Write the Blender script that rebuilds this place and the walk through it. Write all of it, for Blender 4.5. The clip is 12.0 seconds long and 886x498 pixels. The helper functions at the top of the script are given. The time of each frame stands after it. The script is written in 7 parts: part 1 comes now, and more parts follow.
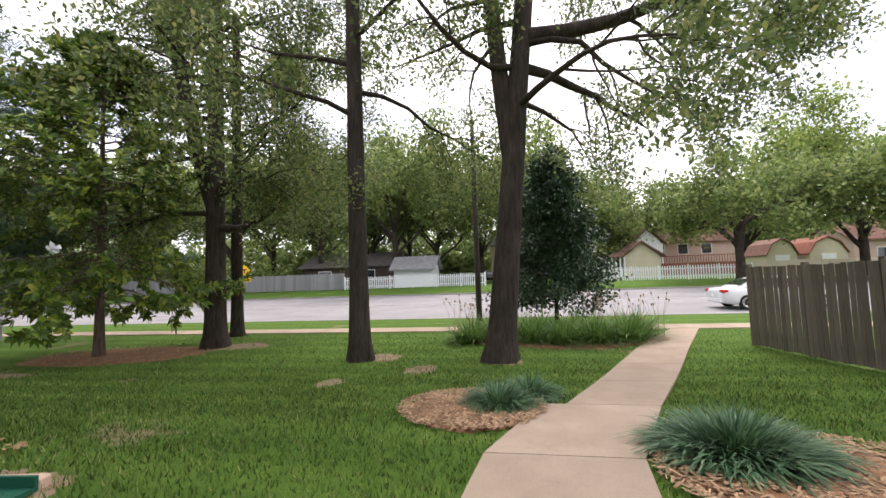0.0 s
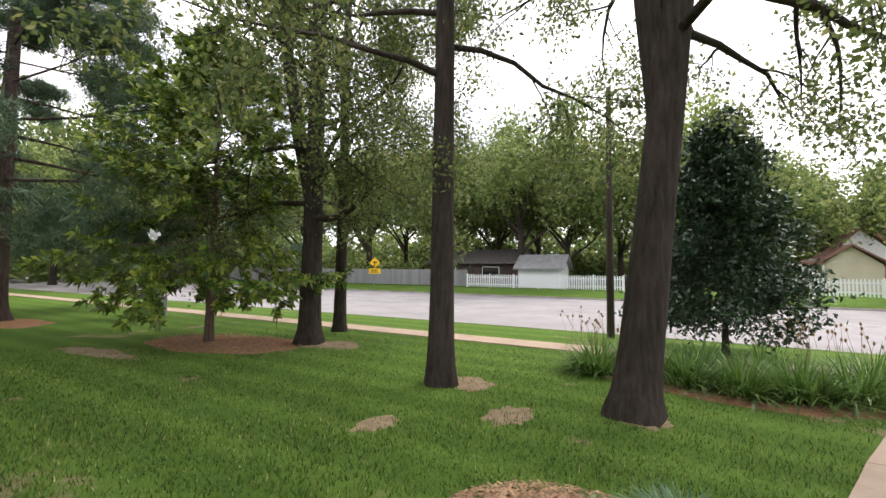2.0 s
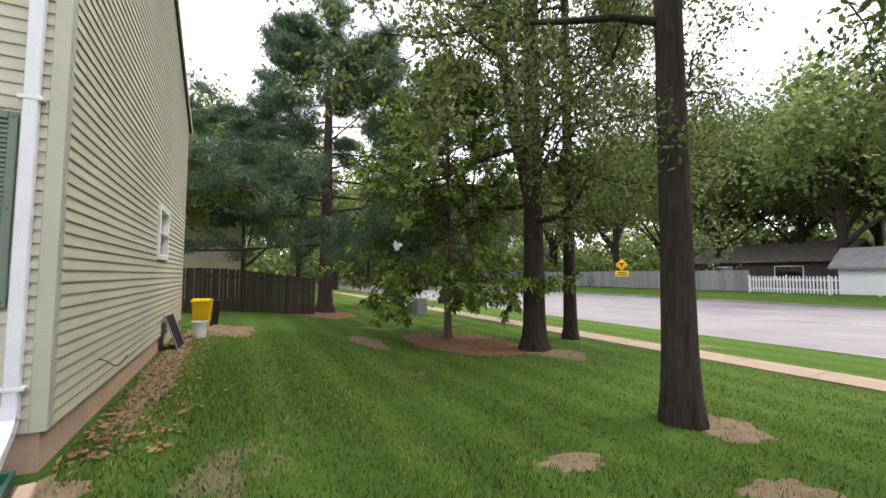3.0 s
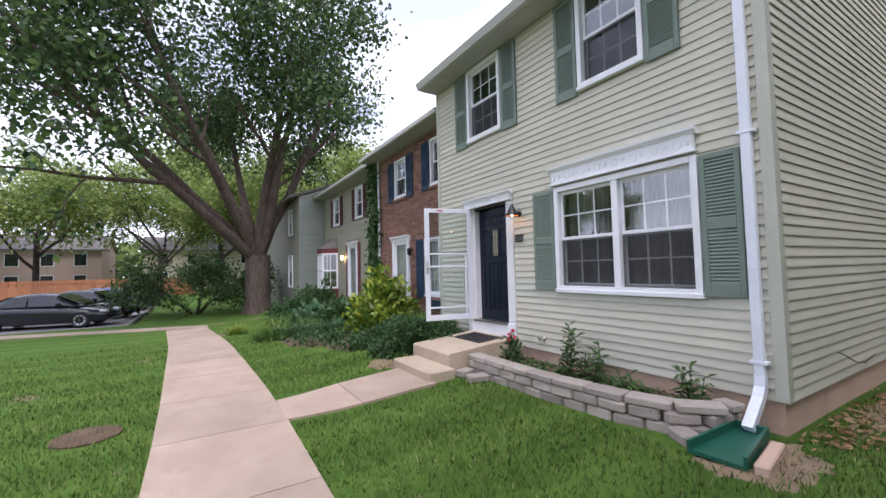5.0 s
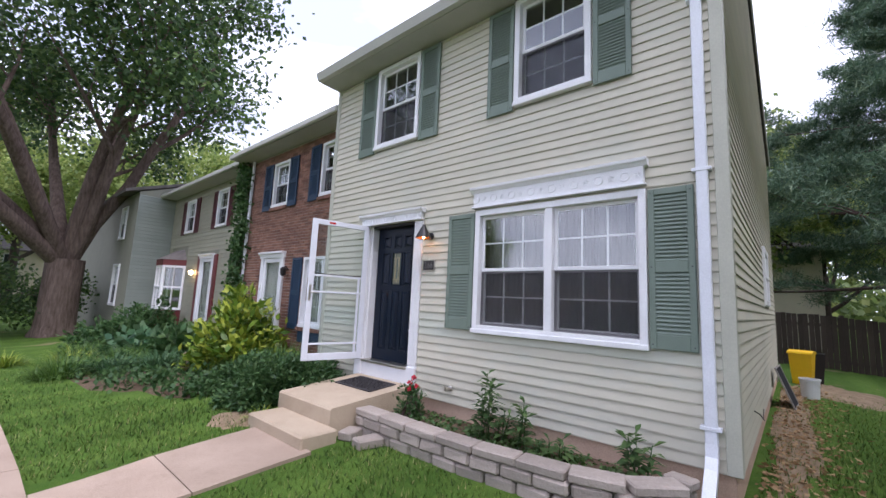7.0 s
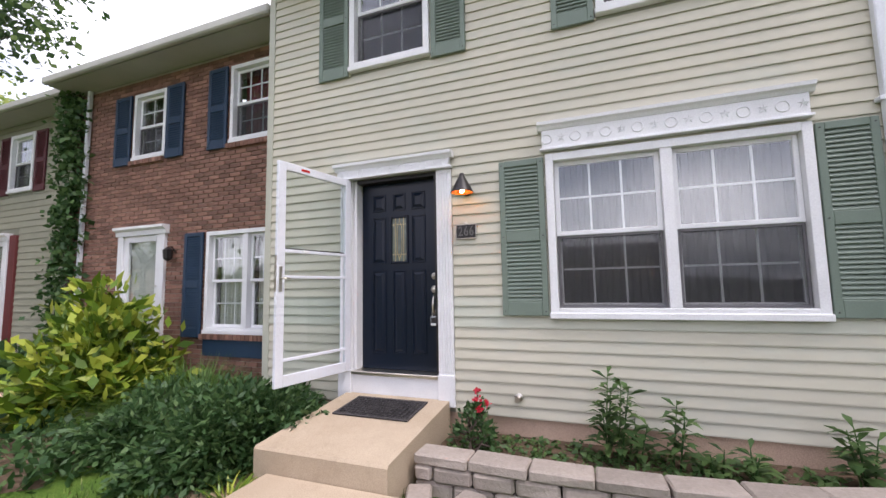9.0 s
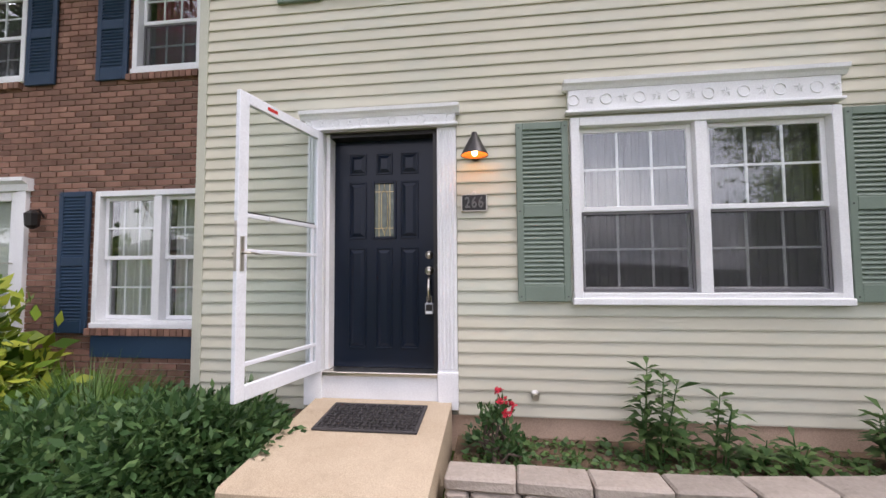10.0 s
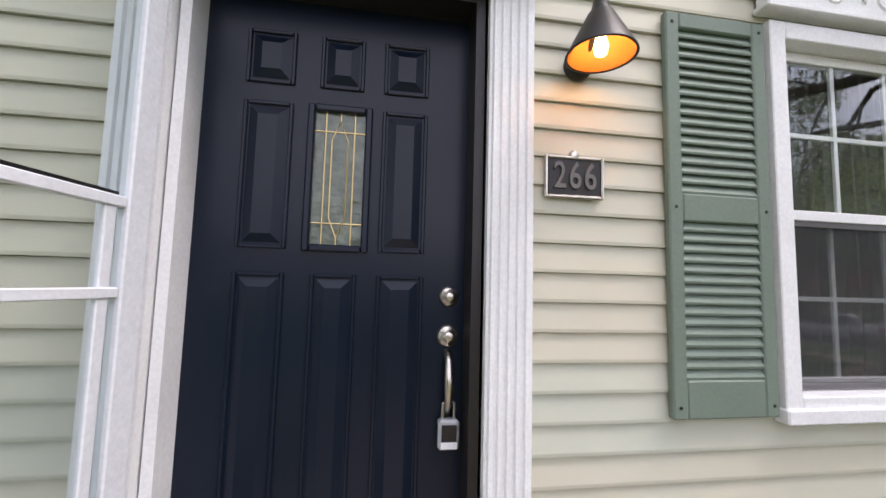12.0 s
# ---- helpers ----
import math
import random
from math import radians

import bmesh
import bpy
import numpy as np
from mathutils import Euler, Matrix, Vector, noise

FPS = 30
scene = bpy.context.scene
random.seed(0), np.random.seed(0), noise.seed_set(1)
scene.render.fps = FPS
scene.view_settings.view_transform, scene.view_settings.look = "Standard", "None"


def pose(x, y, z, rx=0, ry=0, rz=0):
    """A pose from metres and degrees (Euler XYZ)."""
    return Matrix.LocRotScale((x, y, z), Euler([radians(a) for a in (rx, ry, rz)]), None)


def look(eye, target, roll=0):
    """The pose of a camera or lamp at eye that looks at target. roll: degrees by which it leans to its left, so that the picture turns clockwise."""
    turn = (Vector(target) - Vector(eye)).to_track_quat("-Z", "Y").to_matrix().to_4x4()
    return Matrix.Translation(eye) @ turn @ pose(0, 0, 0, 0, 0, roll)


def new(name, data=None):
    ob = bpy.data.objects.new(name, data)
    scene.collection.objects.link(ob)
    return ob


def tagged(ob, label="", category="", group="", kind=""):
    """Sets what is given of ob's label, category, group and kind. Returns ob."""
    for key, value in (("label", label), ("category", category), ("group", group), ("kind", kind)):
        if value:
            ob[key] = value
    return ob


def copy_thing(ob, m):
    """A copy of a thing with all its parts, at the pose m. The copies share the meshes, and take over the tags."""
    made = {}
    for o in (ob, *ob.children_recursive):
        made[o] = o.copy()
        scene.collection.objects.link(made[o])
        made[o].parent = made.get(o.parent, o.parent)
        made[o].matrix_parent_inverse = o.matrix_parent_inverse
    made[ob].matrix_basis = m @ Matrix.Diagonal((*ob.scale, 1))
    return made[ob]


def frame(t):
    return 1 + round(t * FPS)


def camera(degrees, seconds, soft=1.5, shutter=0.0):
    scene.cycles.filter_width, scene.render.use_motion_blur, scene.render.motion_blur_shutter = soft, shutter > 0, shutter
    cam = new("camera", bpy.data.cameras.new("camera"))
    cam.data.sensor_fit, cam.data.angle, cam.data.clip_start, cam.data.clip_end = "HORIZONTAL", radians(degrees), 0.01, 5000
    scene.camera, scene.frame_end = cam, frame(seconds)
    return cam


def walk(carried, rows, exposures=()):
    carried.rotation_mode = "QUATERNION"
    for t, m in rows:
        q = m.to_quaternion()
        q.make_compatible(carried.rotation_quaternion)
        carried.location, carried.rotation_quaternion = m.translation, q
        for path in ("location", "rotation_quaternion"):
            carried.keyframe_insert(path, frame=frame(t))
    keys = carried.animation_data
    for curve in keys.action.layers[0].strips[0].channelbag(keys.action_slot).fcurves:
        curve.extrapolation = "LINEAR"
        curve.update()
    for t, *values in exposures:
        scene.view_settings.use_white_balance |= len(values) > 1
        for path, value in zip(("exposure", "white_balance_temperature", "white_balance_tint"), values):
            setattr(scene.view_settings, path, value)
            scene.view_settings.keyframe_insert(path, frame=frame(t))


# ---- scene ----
cam = camera(95.2, 12.0)
METRES, EYE, TILT, LEAN, TURN = 11.3, 1.6, 0.0, 0.0, 11.0
PATH = [
    (0, (-0.445, -0.285, 1.489), (-0.796, 1.68, 1.618), -2.1),
    (0.5, (-0.472, 0.29, 1.536), (-0.865, 2.247, 1.657), -1.1),
    (1, (-0.491, 0.884, 1.548), (-1.013, 2.813, 1.621), -1.5),
    (1.5, (-0.465, 1.493, 1.566), (-1.215, 3.345, 1.633), -0.8),
    (2, (-0.451, 2.074, 1.611), (-1.408, 3.826, 1.733), 0.7),
    (2.5, (-0.436, 2.562, 1.641), (-1.847, 3.974, 1.774), 0.7),
    (3, (-0.468, 3.085, 1.629), (-2.244, 3.997, 1.758), 0.1),
    (3.5, (-0.446, 3.522, 1.661), (-2.425, 3.786, 1.789), -0.4),
    (3.7, (-0.486, 3.556, 1.654), (-2.477, 3.408, 1.767), -0.2),
    (5.3, (-0.06, 3.343, 1.736), (-1.021, 1.592, 1.836), -1.4),
    (5.5, (-0.058, 3.311, 1.738), (-1.044, 1.574, 1.83), -1.0),
    (6, (-0.158, 3.128, 1.687), (-1.399, 1.567, 1.83), 0.7),
    (6.5, (-0.392, 2.704, 1.704), (-1.776, 1.279, 1.939), 1.8),
    (7, (-0.519, 2.23, 1.707), (-2.014, 0.927, 1.967), 2.7),
    (7.2, (-0.553, 1.98, 1.717), (-2.106, 0.749, 1.988), 2.3),
    (8.8, (-0.745, -0.129, 1.656), (-2.597, -0.864, 1.828), -1.9),
    (9, (-0.791, -0.402, 1.655), (-2.657, -1.096, 1.843), -1.0),
    (9.5, (-0.907, -0.948, 1.632), (-2.84, -1.43, 1.816), 0.1),
    (10, (-1.232, -1.419, 1.63), (-3.214, -1.664, 1.74), -0.4),
    (10.5, (-1.6, -1.766, 1.64), (-3.593, -1.877, 1.757), -0.6),
    (11, (-2.077, -2.015, 1.644), (-4.071, -1.998, 1.802), -0.7),
    (11.5, (-2.657, -2.124, 1.705), (-4.654, -2.121, 1.815), 0.0),
    (12, (-3.303, -2.229, 1.819), (-5.271, -1.918, 1.992), 1.5),
]
walk(cam, [(t, look(eye, target, roll)) for t, eye, target, roll in PATH],
     exposures=[(0, 1.22, 6750, 16), (2, 1.31, 6850, 15), (3.5, 1.22, 6550, 17), (5.5, 0.92, 5850, 23), (7, 0.99, 5850, 24), (9, 1.12, 6350, 23), (10.5, 1.14, 6500, 22), (11.5, 1.1, 6450, 20), (12, 1.27, 6500, 21)])

# ---------------- world, sun, exposure ----------------
world = bpy.data.worlds.new("overcast_sky")
scene.world = world
world.use_nodes = True
wn, wl = world.node_tree.nodes, world.node_tree.links
wn.clear()
w_out = wn.new("ShaderNodeOutputWorld")
w_bg = wn.new("ShaderNodeBackground")
w_sky = wn.new("ShaderNodeTexSky")
w_sky.sky_type = "NISHITA"
w_sky.sun_disc = False
w_sky.sun_elevation, w_sky.sun_rotation = radians(61), radians(21)
w_sky.air_density, w_sky.dust_density = 1.0, 3.0
w_tc = wn.new("ShaderNodeTexCoord")
w_map = wn.new("ShaderNodeMapping")
w_map.inputs["Scale"].default_value = (1.0, 1.0, 2.6)
w_noise = wn.new("ShaderNodeTexNoise")
w_noise.inputs["Scale"].default_value, w_noise.inputs["Detail"].default_value = 2.2, 7.0
w_ramp = wn.new("ShaderNodeValToRGB")
w_ramp.color_ramp.elements[0].position, w_ramp.color_ramp.elements[0].color = 0.38, (3.7, 4.0, 4.6, 1)
w_ramp.color_ramp.elements[1].position, w_ramp.color_ramp.elements[1].color = 0.66, (9.8, 9.9, 10.1, 1)
w_mix = wn.new("ShaderNodeMix")
w_mix.data_type = "RGBA"
w_mix.inputs["Factor"].default_value = 0.86
wl.new(w_tc.outputs["Generated"], w_map.inputs["Vector"])
wl.new(w_map.outputs["Vector"], w_noise.inputs["Vector"])
wl.new(w_noise.outputs["Fac"], w_ramp.inputs["Fac"])
wl.new(w_sky.outputs["Color"], w_mix.inputs["A"])
wl.new(w_ramp.outputs["Color"], w_mix.inputs["B"])
wl.new(w_mix.outputs["Result"], w_bg.inputs["Color"])
w_bg.inputs["Strength"].default_value = 0.145
wl.new(w_bg.outputs["Background"], w_out.inputs["Surface"])

sun_data = bpy.data.lights.new("sun", "SUN")
sun_data.energy, sun_data.angle, sun_data.color = 1.3, radians(24), (1.0, 0.96, 0.9)
sun = new("sun", sun_data)
sun.matrix_world = look((10, 26, 50), (0, 0, 0))

# ---------------- materials ----------------


class Nodes:
    """A short hand for building one node material."""

    def __init__(self, name, rough=0.8, metal=0.0, spec=0.4):
        self.mat = bpy.data.materials.new(name)
        self.mat.use_nodes = True
        self.t = self.mat.node_tree
        self.bsdf = self.t.nodes["Principled BSDF"]
        self.bsdf.inputs["Roughness"].default_value = rough
        self.bsdf.inputs["Metallic"].default_value = metal
        self.bsdf.inputs["Specular IOR Level"].default_value = spec
        self.co = self.t.nodes.new("ShaderNodeTexCoord").outputs["Object"]

    def link(self, a, b):
        self.t.links.new(a, b)

    def noise(self, scale, detail=4.0, rough=0.55, stretch=None):
        n = self.t.nodes.new("ShaderNodeTexNoise")
        n.inputs["Scale"].default_value, n.inputs["Detail"].default_value, n.inputs["Roughness"].default_value = scale, detail, rough
        src = self.co
        if stretch:
            m = self.t.nodes.new("ShaderNodeMapping")
            m.inputs["Scale"].default_value = stretch
            self.link(self.co, m.inputs["Vector"])
            src = m.outputs["Vector"]
        self.link(src, n.inputs["Vector"])
        return n.outputs["Fac"]

    def ramp(self, fac, stops):
        r = self.t.nodes.new("ShaderNodeValToRGB")
        e = r.color_ramp.elements
        while len(e) < len(stops):
            e.new(0.5)
        for k, (p, c) in enumerate(stops):
            e[k].position, e[k].color = p, (*c, 1)
        self.link(fac, r.inputs["Fac"])
        return r.outputs["Color"]

    def mix(self, fac, a, b, blend="MIX"):
        m = self.t.nodes.new("ShaderNodeMix")
        m.data_type, m.blend_type = "RGBA", blend
        for key, v in (("Factor", fac), ("A", a), ("B", b)):
            if isinstance(v, (int, float)):
                m.inputs[key].default_value = v
            elif isinstance(v, tuple):
                m.inputs[key].default_value = (*v, 1)
            else:
                self.link(v, m.inputs[key])
        return m.outputs["Result"]

    def random(self):
        return self.t.nodes.new("ShaderNodeObjectInfo").outputs["Random"]

    def island(self):
        return self.t.nodes.new("ShaderNodeNewGeometry").outputs["Random Per Island"]

    def color(self, c):
        self.link(c, self.bsdf.inputs["Base Color"])

    def bump(self, h, strength=0.3, dist=0.01):
        b = self.t.nodes.new("ShaderNodeBump")
        b.inputs["Strength"].default_value, b.inputs["Distance"].default_value = strength, dist
        self.link(h, b.inputs["Height"])
        self.link(b.outputs["Normal"], self.bsdf.inputs["Normal"])


def mottled(name, a, b, scale=6.0, rough=0.8, metal=0.0, bump=0.2, fine=60.0, dist=0.004, stretch=None, spec=0.4, vary=0.0, island=False):
    n = Nodes(name, rough, metal, spec)
    base = n.ramp(n.noise(scale, stretch=stretch), [(0.3, a), (0.7, b)])
    f = n.noise(fine, 3.0, stretch=stretch)
    col = n.mix(0.25, base, n.ramp(f, [(0.25, tuple(v * 0.7 for v in a)), (0.75, tuple(min(1, v * 1.15) for v in b))]))
    if vary:
        src = n.island() if island else n.random()
        v = n.ramp(src, [(0.0, (1 - vary,) * 3), (1.0, (1 + vary * 0.4,) * 3)])
        col = n.mix(1.0, col, v, "MULTIPLY")
    n.color(col)
    if bump:
        n.bump(f, bump, dist)
    return n.mat


def leaf_material(name, stops, rough=0.5, thru=0.35, tint=None):
    n = Nodes(name, rough, 0.0, 0.35)
    c = n.ramp(n.island(), stops)
    if tint:
        c = n.mix(1.0, c, tint(n), "MULTIPLY")
    n.color(c)
    tr = n.t.nodes.new("ShaderNodeBsdfTranslucent")
    n.link(c, tr.inputs["Color"])
    mx = n.t.nodes.new("ShaderNodeMixShader")
    mx.inputs["Fac"].default_value = thru
    n.link(n.bsdf.outputs["BSDF"], mx.inputs[1])
    n.link(tr.outputs["BSDF"], mx.inputs[2])
    n.link(mx.outputs["Shader"], n.t.nodes["Material Output"].inputs["Surface"])
    return n.mat


def glass_material(name, tint=(0.92, 0.95, 0.94), gloss=0.05):
    n = Nodes(name)
    tr = n.t.nodes.new("ShaderNodeBsdfTransparent")
    tr.inputs["Color"].default_value = (*tint, 1)
    gl = n.t.nodes.new("ShaderNodeBsdfGlossy")
    gl.inputs["Roughness"].default_value = 0.015
    lw = n.t.nodes.new("ShaderNodeLayerWeight")
    lw.inputs["Blend"].default_value = 0.5
    pw = n.t.nodes.new("ShaderNodeMath")
    pw.operation = "POWER"
    pw.inputs[1].default_value = 4.0
    n.link(lw.outputs["Facing"], pw.inputs[0])
    ma = n.t.nodes.new("ShaderNodeMath")
    ma.operation = "MULTIPLY_ADD"
    ma.inputs[1].default_value, ma.inputs[2].default_value = 0.9, gloss
    n.link(pw.outputs["Value"], ma.inputs[0])
    mx = n.t.nodes.new("ShaderNodeMixShader")
    n.link(ma.outputs["Value"], mx.inputs["Fac"])
    n.link(tr.outputs["BSDF"], mx.inputs[1])
    n.link(gl.outputs["BSDF"], mx.inputs[2])
    n.link(mx.outputs["Shader"], n.t.nodes["Material Output"].inputs["Surface"])
    return n.mat


def bark_material(name, dark, light, scale=14.0):
    n = Nodes(name, 0.95, 0.0, 0.2)
    ridges = n.noise(scale, 5.0, 0.65, stretch=(1, 1, 0.16))
    big = n.noise(1.6, 3.0)
    col = n.mix(0.35, n.ramp(ridges, [(0.34, dark), (0.66, light)]), n.ramp(big, [(0.3, dark), (0.7, light)]))
    n.color(col)
    n.bump(ridges, 0.9, 0.05)
    return n.mat


def siding_material(name, a, b, mildew):
    n = Nodes(name, 0.55, 0.0, 0.35)
    base = n.ramp(n.noise(0.7, 4.0, stretch=(1, 1, 0.5)), [(0.3, a), (0.72, b)])
    grain = n.noise(26.0, 3.0, stretch=(0.15, 0.15, 1.0))
    dirt = n.noise(2.3, 6.0, 0.7, stretch=(0.5, 0.5, 1.4))
    col = n.mix(n.ramp(dirt, [(0.5, (0, 0, 0)), (0.74, (0.55, 0.55, 0.55))]), base, mildew)
    v = n.ramp(n.random(), [(0.0, (0.95,) * 3), (1.0, (1.03,) * 3)])
    n.color(n.mix(1.0, col, v, "MULTIPLY"))
    n.bump(grain, 0.12, 0.002)
    return n.mat


def mow_stripes(n):
    """Broad soft bands left by the mower, along the house."""
    sep = n.t.nodes.new("ShaderNodeSeparateXYZ")
    n.link(n.co, sep.inputs["Vector"])
    m1 = n.t.nodes.new("ShaderNodeMath")
    m1.operation = "MULTIPLY_ADD"
    m1.inputs[1].default_value = 5.6
    n.link(sep.outputs["Y"], m1.inputs[0])
    n.link(n.noise(0.6, 2.0), m1.inputs[2])
    m2 = n.t.nodes.new("ShaderNodeMath")
    m2.operation = "SINE"
    n.link(m1.outputs["Value"], m2.inputs[0])
    m3 = n.t.nodes.new("ShaderNodeMath")
    m3.operation = "MULTIPLY_ADD"
    m3.inputs[1].default_value, m3.inputs[2].default_value = 0.5, 0.5
    n.link(m2.outputs["Value"], m3.inputs[0])
    return n.ramp(m3.outputs["Value"], [(0.3, (0.88, 0.9, 0.88)), (0.9, (1.14, 1.1, 1.16))])


def lawn_material():
    n = Nodes("lawn", 0.95, 0.0, 0.15)
    fine = n.noise(90.0, 4.0, 0.7)
    mid = n.noise(5.0, 5.0, 0.6)
    big = n.noise(0.55, 4.0, 0.6)
    green = n.ramp(fine, [(0.25, (0.036, 0.08, 0.012)), (0.55, (0.088, 0.165, 0.028)), (0.8, (0.16, 0.245, 0.056))])
    warm = n.ramp(mid, [(0.3, (0.75, 0.85, 0.7)), (0.7, (1.2, 1.1, 1.0))])
    col = n.mix(1.0, n.mix(1.0, green, warm, "MULTIPLY"), mow_stripes(n), "MULTIPLY")
    bare = n.mix(0.5, n.ramp(big, [(0.6, (0, 0, 0)), (0.69, (1, 1, 1))]), n.ramp(mid, [(0.52, (0, 0, 0)), (0.66, (1, 1, 1))]), "MULTIPLY")
    soil = n.ramp(fine, [(0.2, (0.16, 0.12, 0.07)), (0.8, (0.34, 0.27, 0.17))])
    n.color(n.mix(n.ramp(bare, [(0.2, (0, 0, 0)), (0.5, (0.75, 0.75, 0.75))]), col, soil))
    n.bump(fine, 0.7, 0.03)
    return n.mat


def concrete_material(name, a, b):
    n = Nodes(name, 0.9, 0.0, 0.25)
    big = n.ramp(n.noise(1.2, 5.0, 0.6), [(0.3, a), (0.7, b)])
    speck = n.noise(140.0, 2.0)
    stain = n.noise(4.0, 6.0, 0.7)
    col = n.mix(0.3, big, n.ramp(speck, [(0.3, tuple(v * 0.55 for v in a)), (0.65, tuple(min(1, v * 1.25) for v in b))]))
    col = n.mix(n.ramp(stain, [(0.55, (0, 0, 0)), (0.8, (0.4, 0.4, 0.4))]), col, tuple(v * 0.6 for v in a))
    v = n.ramp(n.random(), [(0.0, (0.9,) * 3), (1.0, (1.04,) * 3)])
    n.color(n.mix(1.0, col, v, "MULTIPLY"))
    n.bump(speck, 0.25, 0.003)
    return n.mat


def paint(name, c, rough=0.45, spec=0.4):
    return mottled(name, tuple(v * 0.92 for v in c), tuple(min(1, v * 1.05) for v in c), 3.0, rough, 0.0, 0.06, 80.0, 0.001, spec=spec)


def car_paint(name, c):
    m = paint(name, c, 0.25, 0.5)
    m.node_tree.nodes["Principled BSDF"].inputs["Coat Weight"].default_value = 0.6
    return m


LAWN = lawn_material()
GRASS = leaf_material("grass_blades", [(0.0, (0.026, 0.06, 0.009)), (0.5, (0.088, 0.155, 0.026)), (0.9, (0.19, 0.265, 0.06)), (1.0, (0.4, 0.37, 0.17))], 0.6, tint=mow_stripes)
CONCRETE = concrete_material("walk_concrete", (0.3, 0.225, 0.17), (0.45, 0.35, 0.27))
PORCH = concrete_material("porch_aggregate", (0.38, 0.3, 0.21), (0.51, 0.42, 0.31))
FOUNDATION = concrete_material("foundation_render", (0.46, 0.32, 0.235), (0.6, 0.44, 0.33))
ASPHALT = mottled("asphalt", (0.2, 0.19, 0.195), (0.3, 0.285, 0.29), 0.5, 0.9, bump=0.3, fine=120)
KERB = concrete_material("kerb_concrete", (0.2, 0.19, 0.17), (0.34, 0.32, 0.29))
MULCH = mottled("mulch_chips", (0.16, 0.075, 0.035), (0.36, 0.19, 0.1), 9.0, 0.95, bump=0.8, fine=55, dist=0.03)
CHIP = mottled("wood_chip", (0.22, 0.12, 0.06), (0.5, 0.33, 0.2), 5.0, 0.9, vary=0.6, island=True)
SOIL = mottled("garden_soil", (0.06, 0.04, 0.025), (0.15, 0.1, 0.06), 7.0, 0.95, bump=0.7, fine=50, dist=0.02)
DIRT = mottled("bare_dirt", (0.15, 0.105, 0.06), (0.3, 0.225, 0.14), 6.0, 0.95, bump=0.6, fine=60, dist=0.02)
SIDING = siding_material("sage_siding", (0.5, 0.485, 0.39), (0.58, 0.55, 0.44), (0.44, 0.48, 0.42))
SIDING_PALE = siding_material("faded_green_siding", (0.455, 0.475, 0.395), (0.55, 0.54, 0.44), (0.4, 0.46, 0.4))
SIDING_TRIM = paint("sage_corner_trim", (0.47, 0.475, 0.39))
SIDING_TAN = siding_material("olive_siding", (0.27, 0.27, 0.2), (0.34, 0.33, 0.25), (0.24, 0.25, 0.19))
SIDING_GREY = siding_material("grey_green_siding", (0.22, 0.25, 0.22), (0.28, 0.31, 0.27), (0.2, 0.23, 0.2))
SIDING_CREAM = siding_material("cream_siding", (0.5, 0.45, 0.33), (0.6, 0.54, 0.41), (0.45, 0.42, 0.33))
CORE = paint("sheathing", (0.25, 0.25, 0.2), 0.9)
WHITE = paint("white_trim", (0.78, 0.79, 0.8), 0.4)
ALU = paint("white_aluminium", (0.74, 0.77, 0.82), 0.35)
SOFFIT = paint("soffit_paint", (0.42, 0.42, 0.38), 0.6)
GUTTER = paint("gutter_paint", (0.5, 0.5, 0.46), 0.5)
SHUTTER = paint("sage_shutter", (0.165, 0.215, 0.175), 0.5)
SHUTTER_BLUE = paint("blue_shutter", (0.02, 0.045, 0.085), 0.5)
SHUTTER_RED = paint("maroon_shutter", (0.09, 0.02, 0.025), 0.5)
NAVY = paint("navy_door_paint", (0.0045, 0.0095, 0.021), 0.28, 0.26)
GLASS = glass_material("window_glass", gloss=0.12)
STORM_GLASS = glass_material("storm_glass", (0.93, 0.96, 0.96), 0.025)
SCREEN_MESH = bpy.data.materials.new("fine_screen_mesh")
SCREEN_MESH.use_nodes = True
_t = SCREEN_MESH.node_tree
_clear, _mix = _t.nodes.new("ShaderNodeBsdfTransparent"), _t.nodes.new("ShaderNodeMixShader")
_t.nodes["Principled BSDF"].inputs["Base Color"].default_value = (0.03, 0.031, 0.034, 1)
_t.nodes["Principled BSDF"].inputs["Roughness"].default_value = 0.7
_mix.inputs["Fac"].default_value = 0.32
_t.links.new(_clear.outputs["BSDF"], _mix.inputs[1])
_t.links.new(_t.nodes["Principled BSDF"].outputs["BSDF"], _mix.inputs[2])
_t.links.new(_mix.outputs["Shader"], _t.nodes["Material Output"].inputs["Surface"])
SCREEN = mottled("insect_screen", (0.02, 0.021, 0.023), (0.035, 0.036, 0.038), 40, 0.95, bump=0, spec=0.1)
CURTAIN = mottled("grey_curtain", (0.1, 0.1, 0.1), (0.17, 0.165, 0.16), 3.0, 0.9, bump=0.1)
CURTAIN_RED = mottled("red_curtain", (0.25, 0.04, 0.07), (0.36, 0.07, 0.1), 3.0, 0.9, bump=0.1)
CURTAIN_WHITE = mottled("white_curtain", (0.6, 0.6, 0.55), (0.72, 0.71, 0.66), 3.0, 0.9, bump=0.1)
# Near-black on every room surface: the gloom of unlit rooms is put into the colour.
ROOM_SHADE = paint("room_shade_dark", (0.05, 0.05, 0.05), 0.95)
SHINGLE = mottled("roof_shingle", (0.1, 0.09, 0.085), (0.2, 0.18, 0.17), 3.0, 0.95, bump=0.6, fine=35, dist=0.01)
NICKEL = mottled("satin_nickel", (0.55, 0.52, 0.46), (0.66, 0.62, 0.56), 9.0, 0.3, 1.0, 0.05)
BRASS = mottled("brass_came", (0.55, 0.42, 0.2), (0.66, 0.52, 0.26), 9.0, 0.35, 1.0, 0.0)
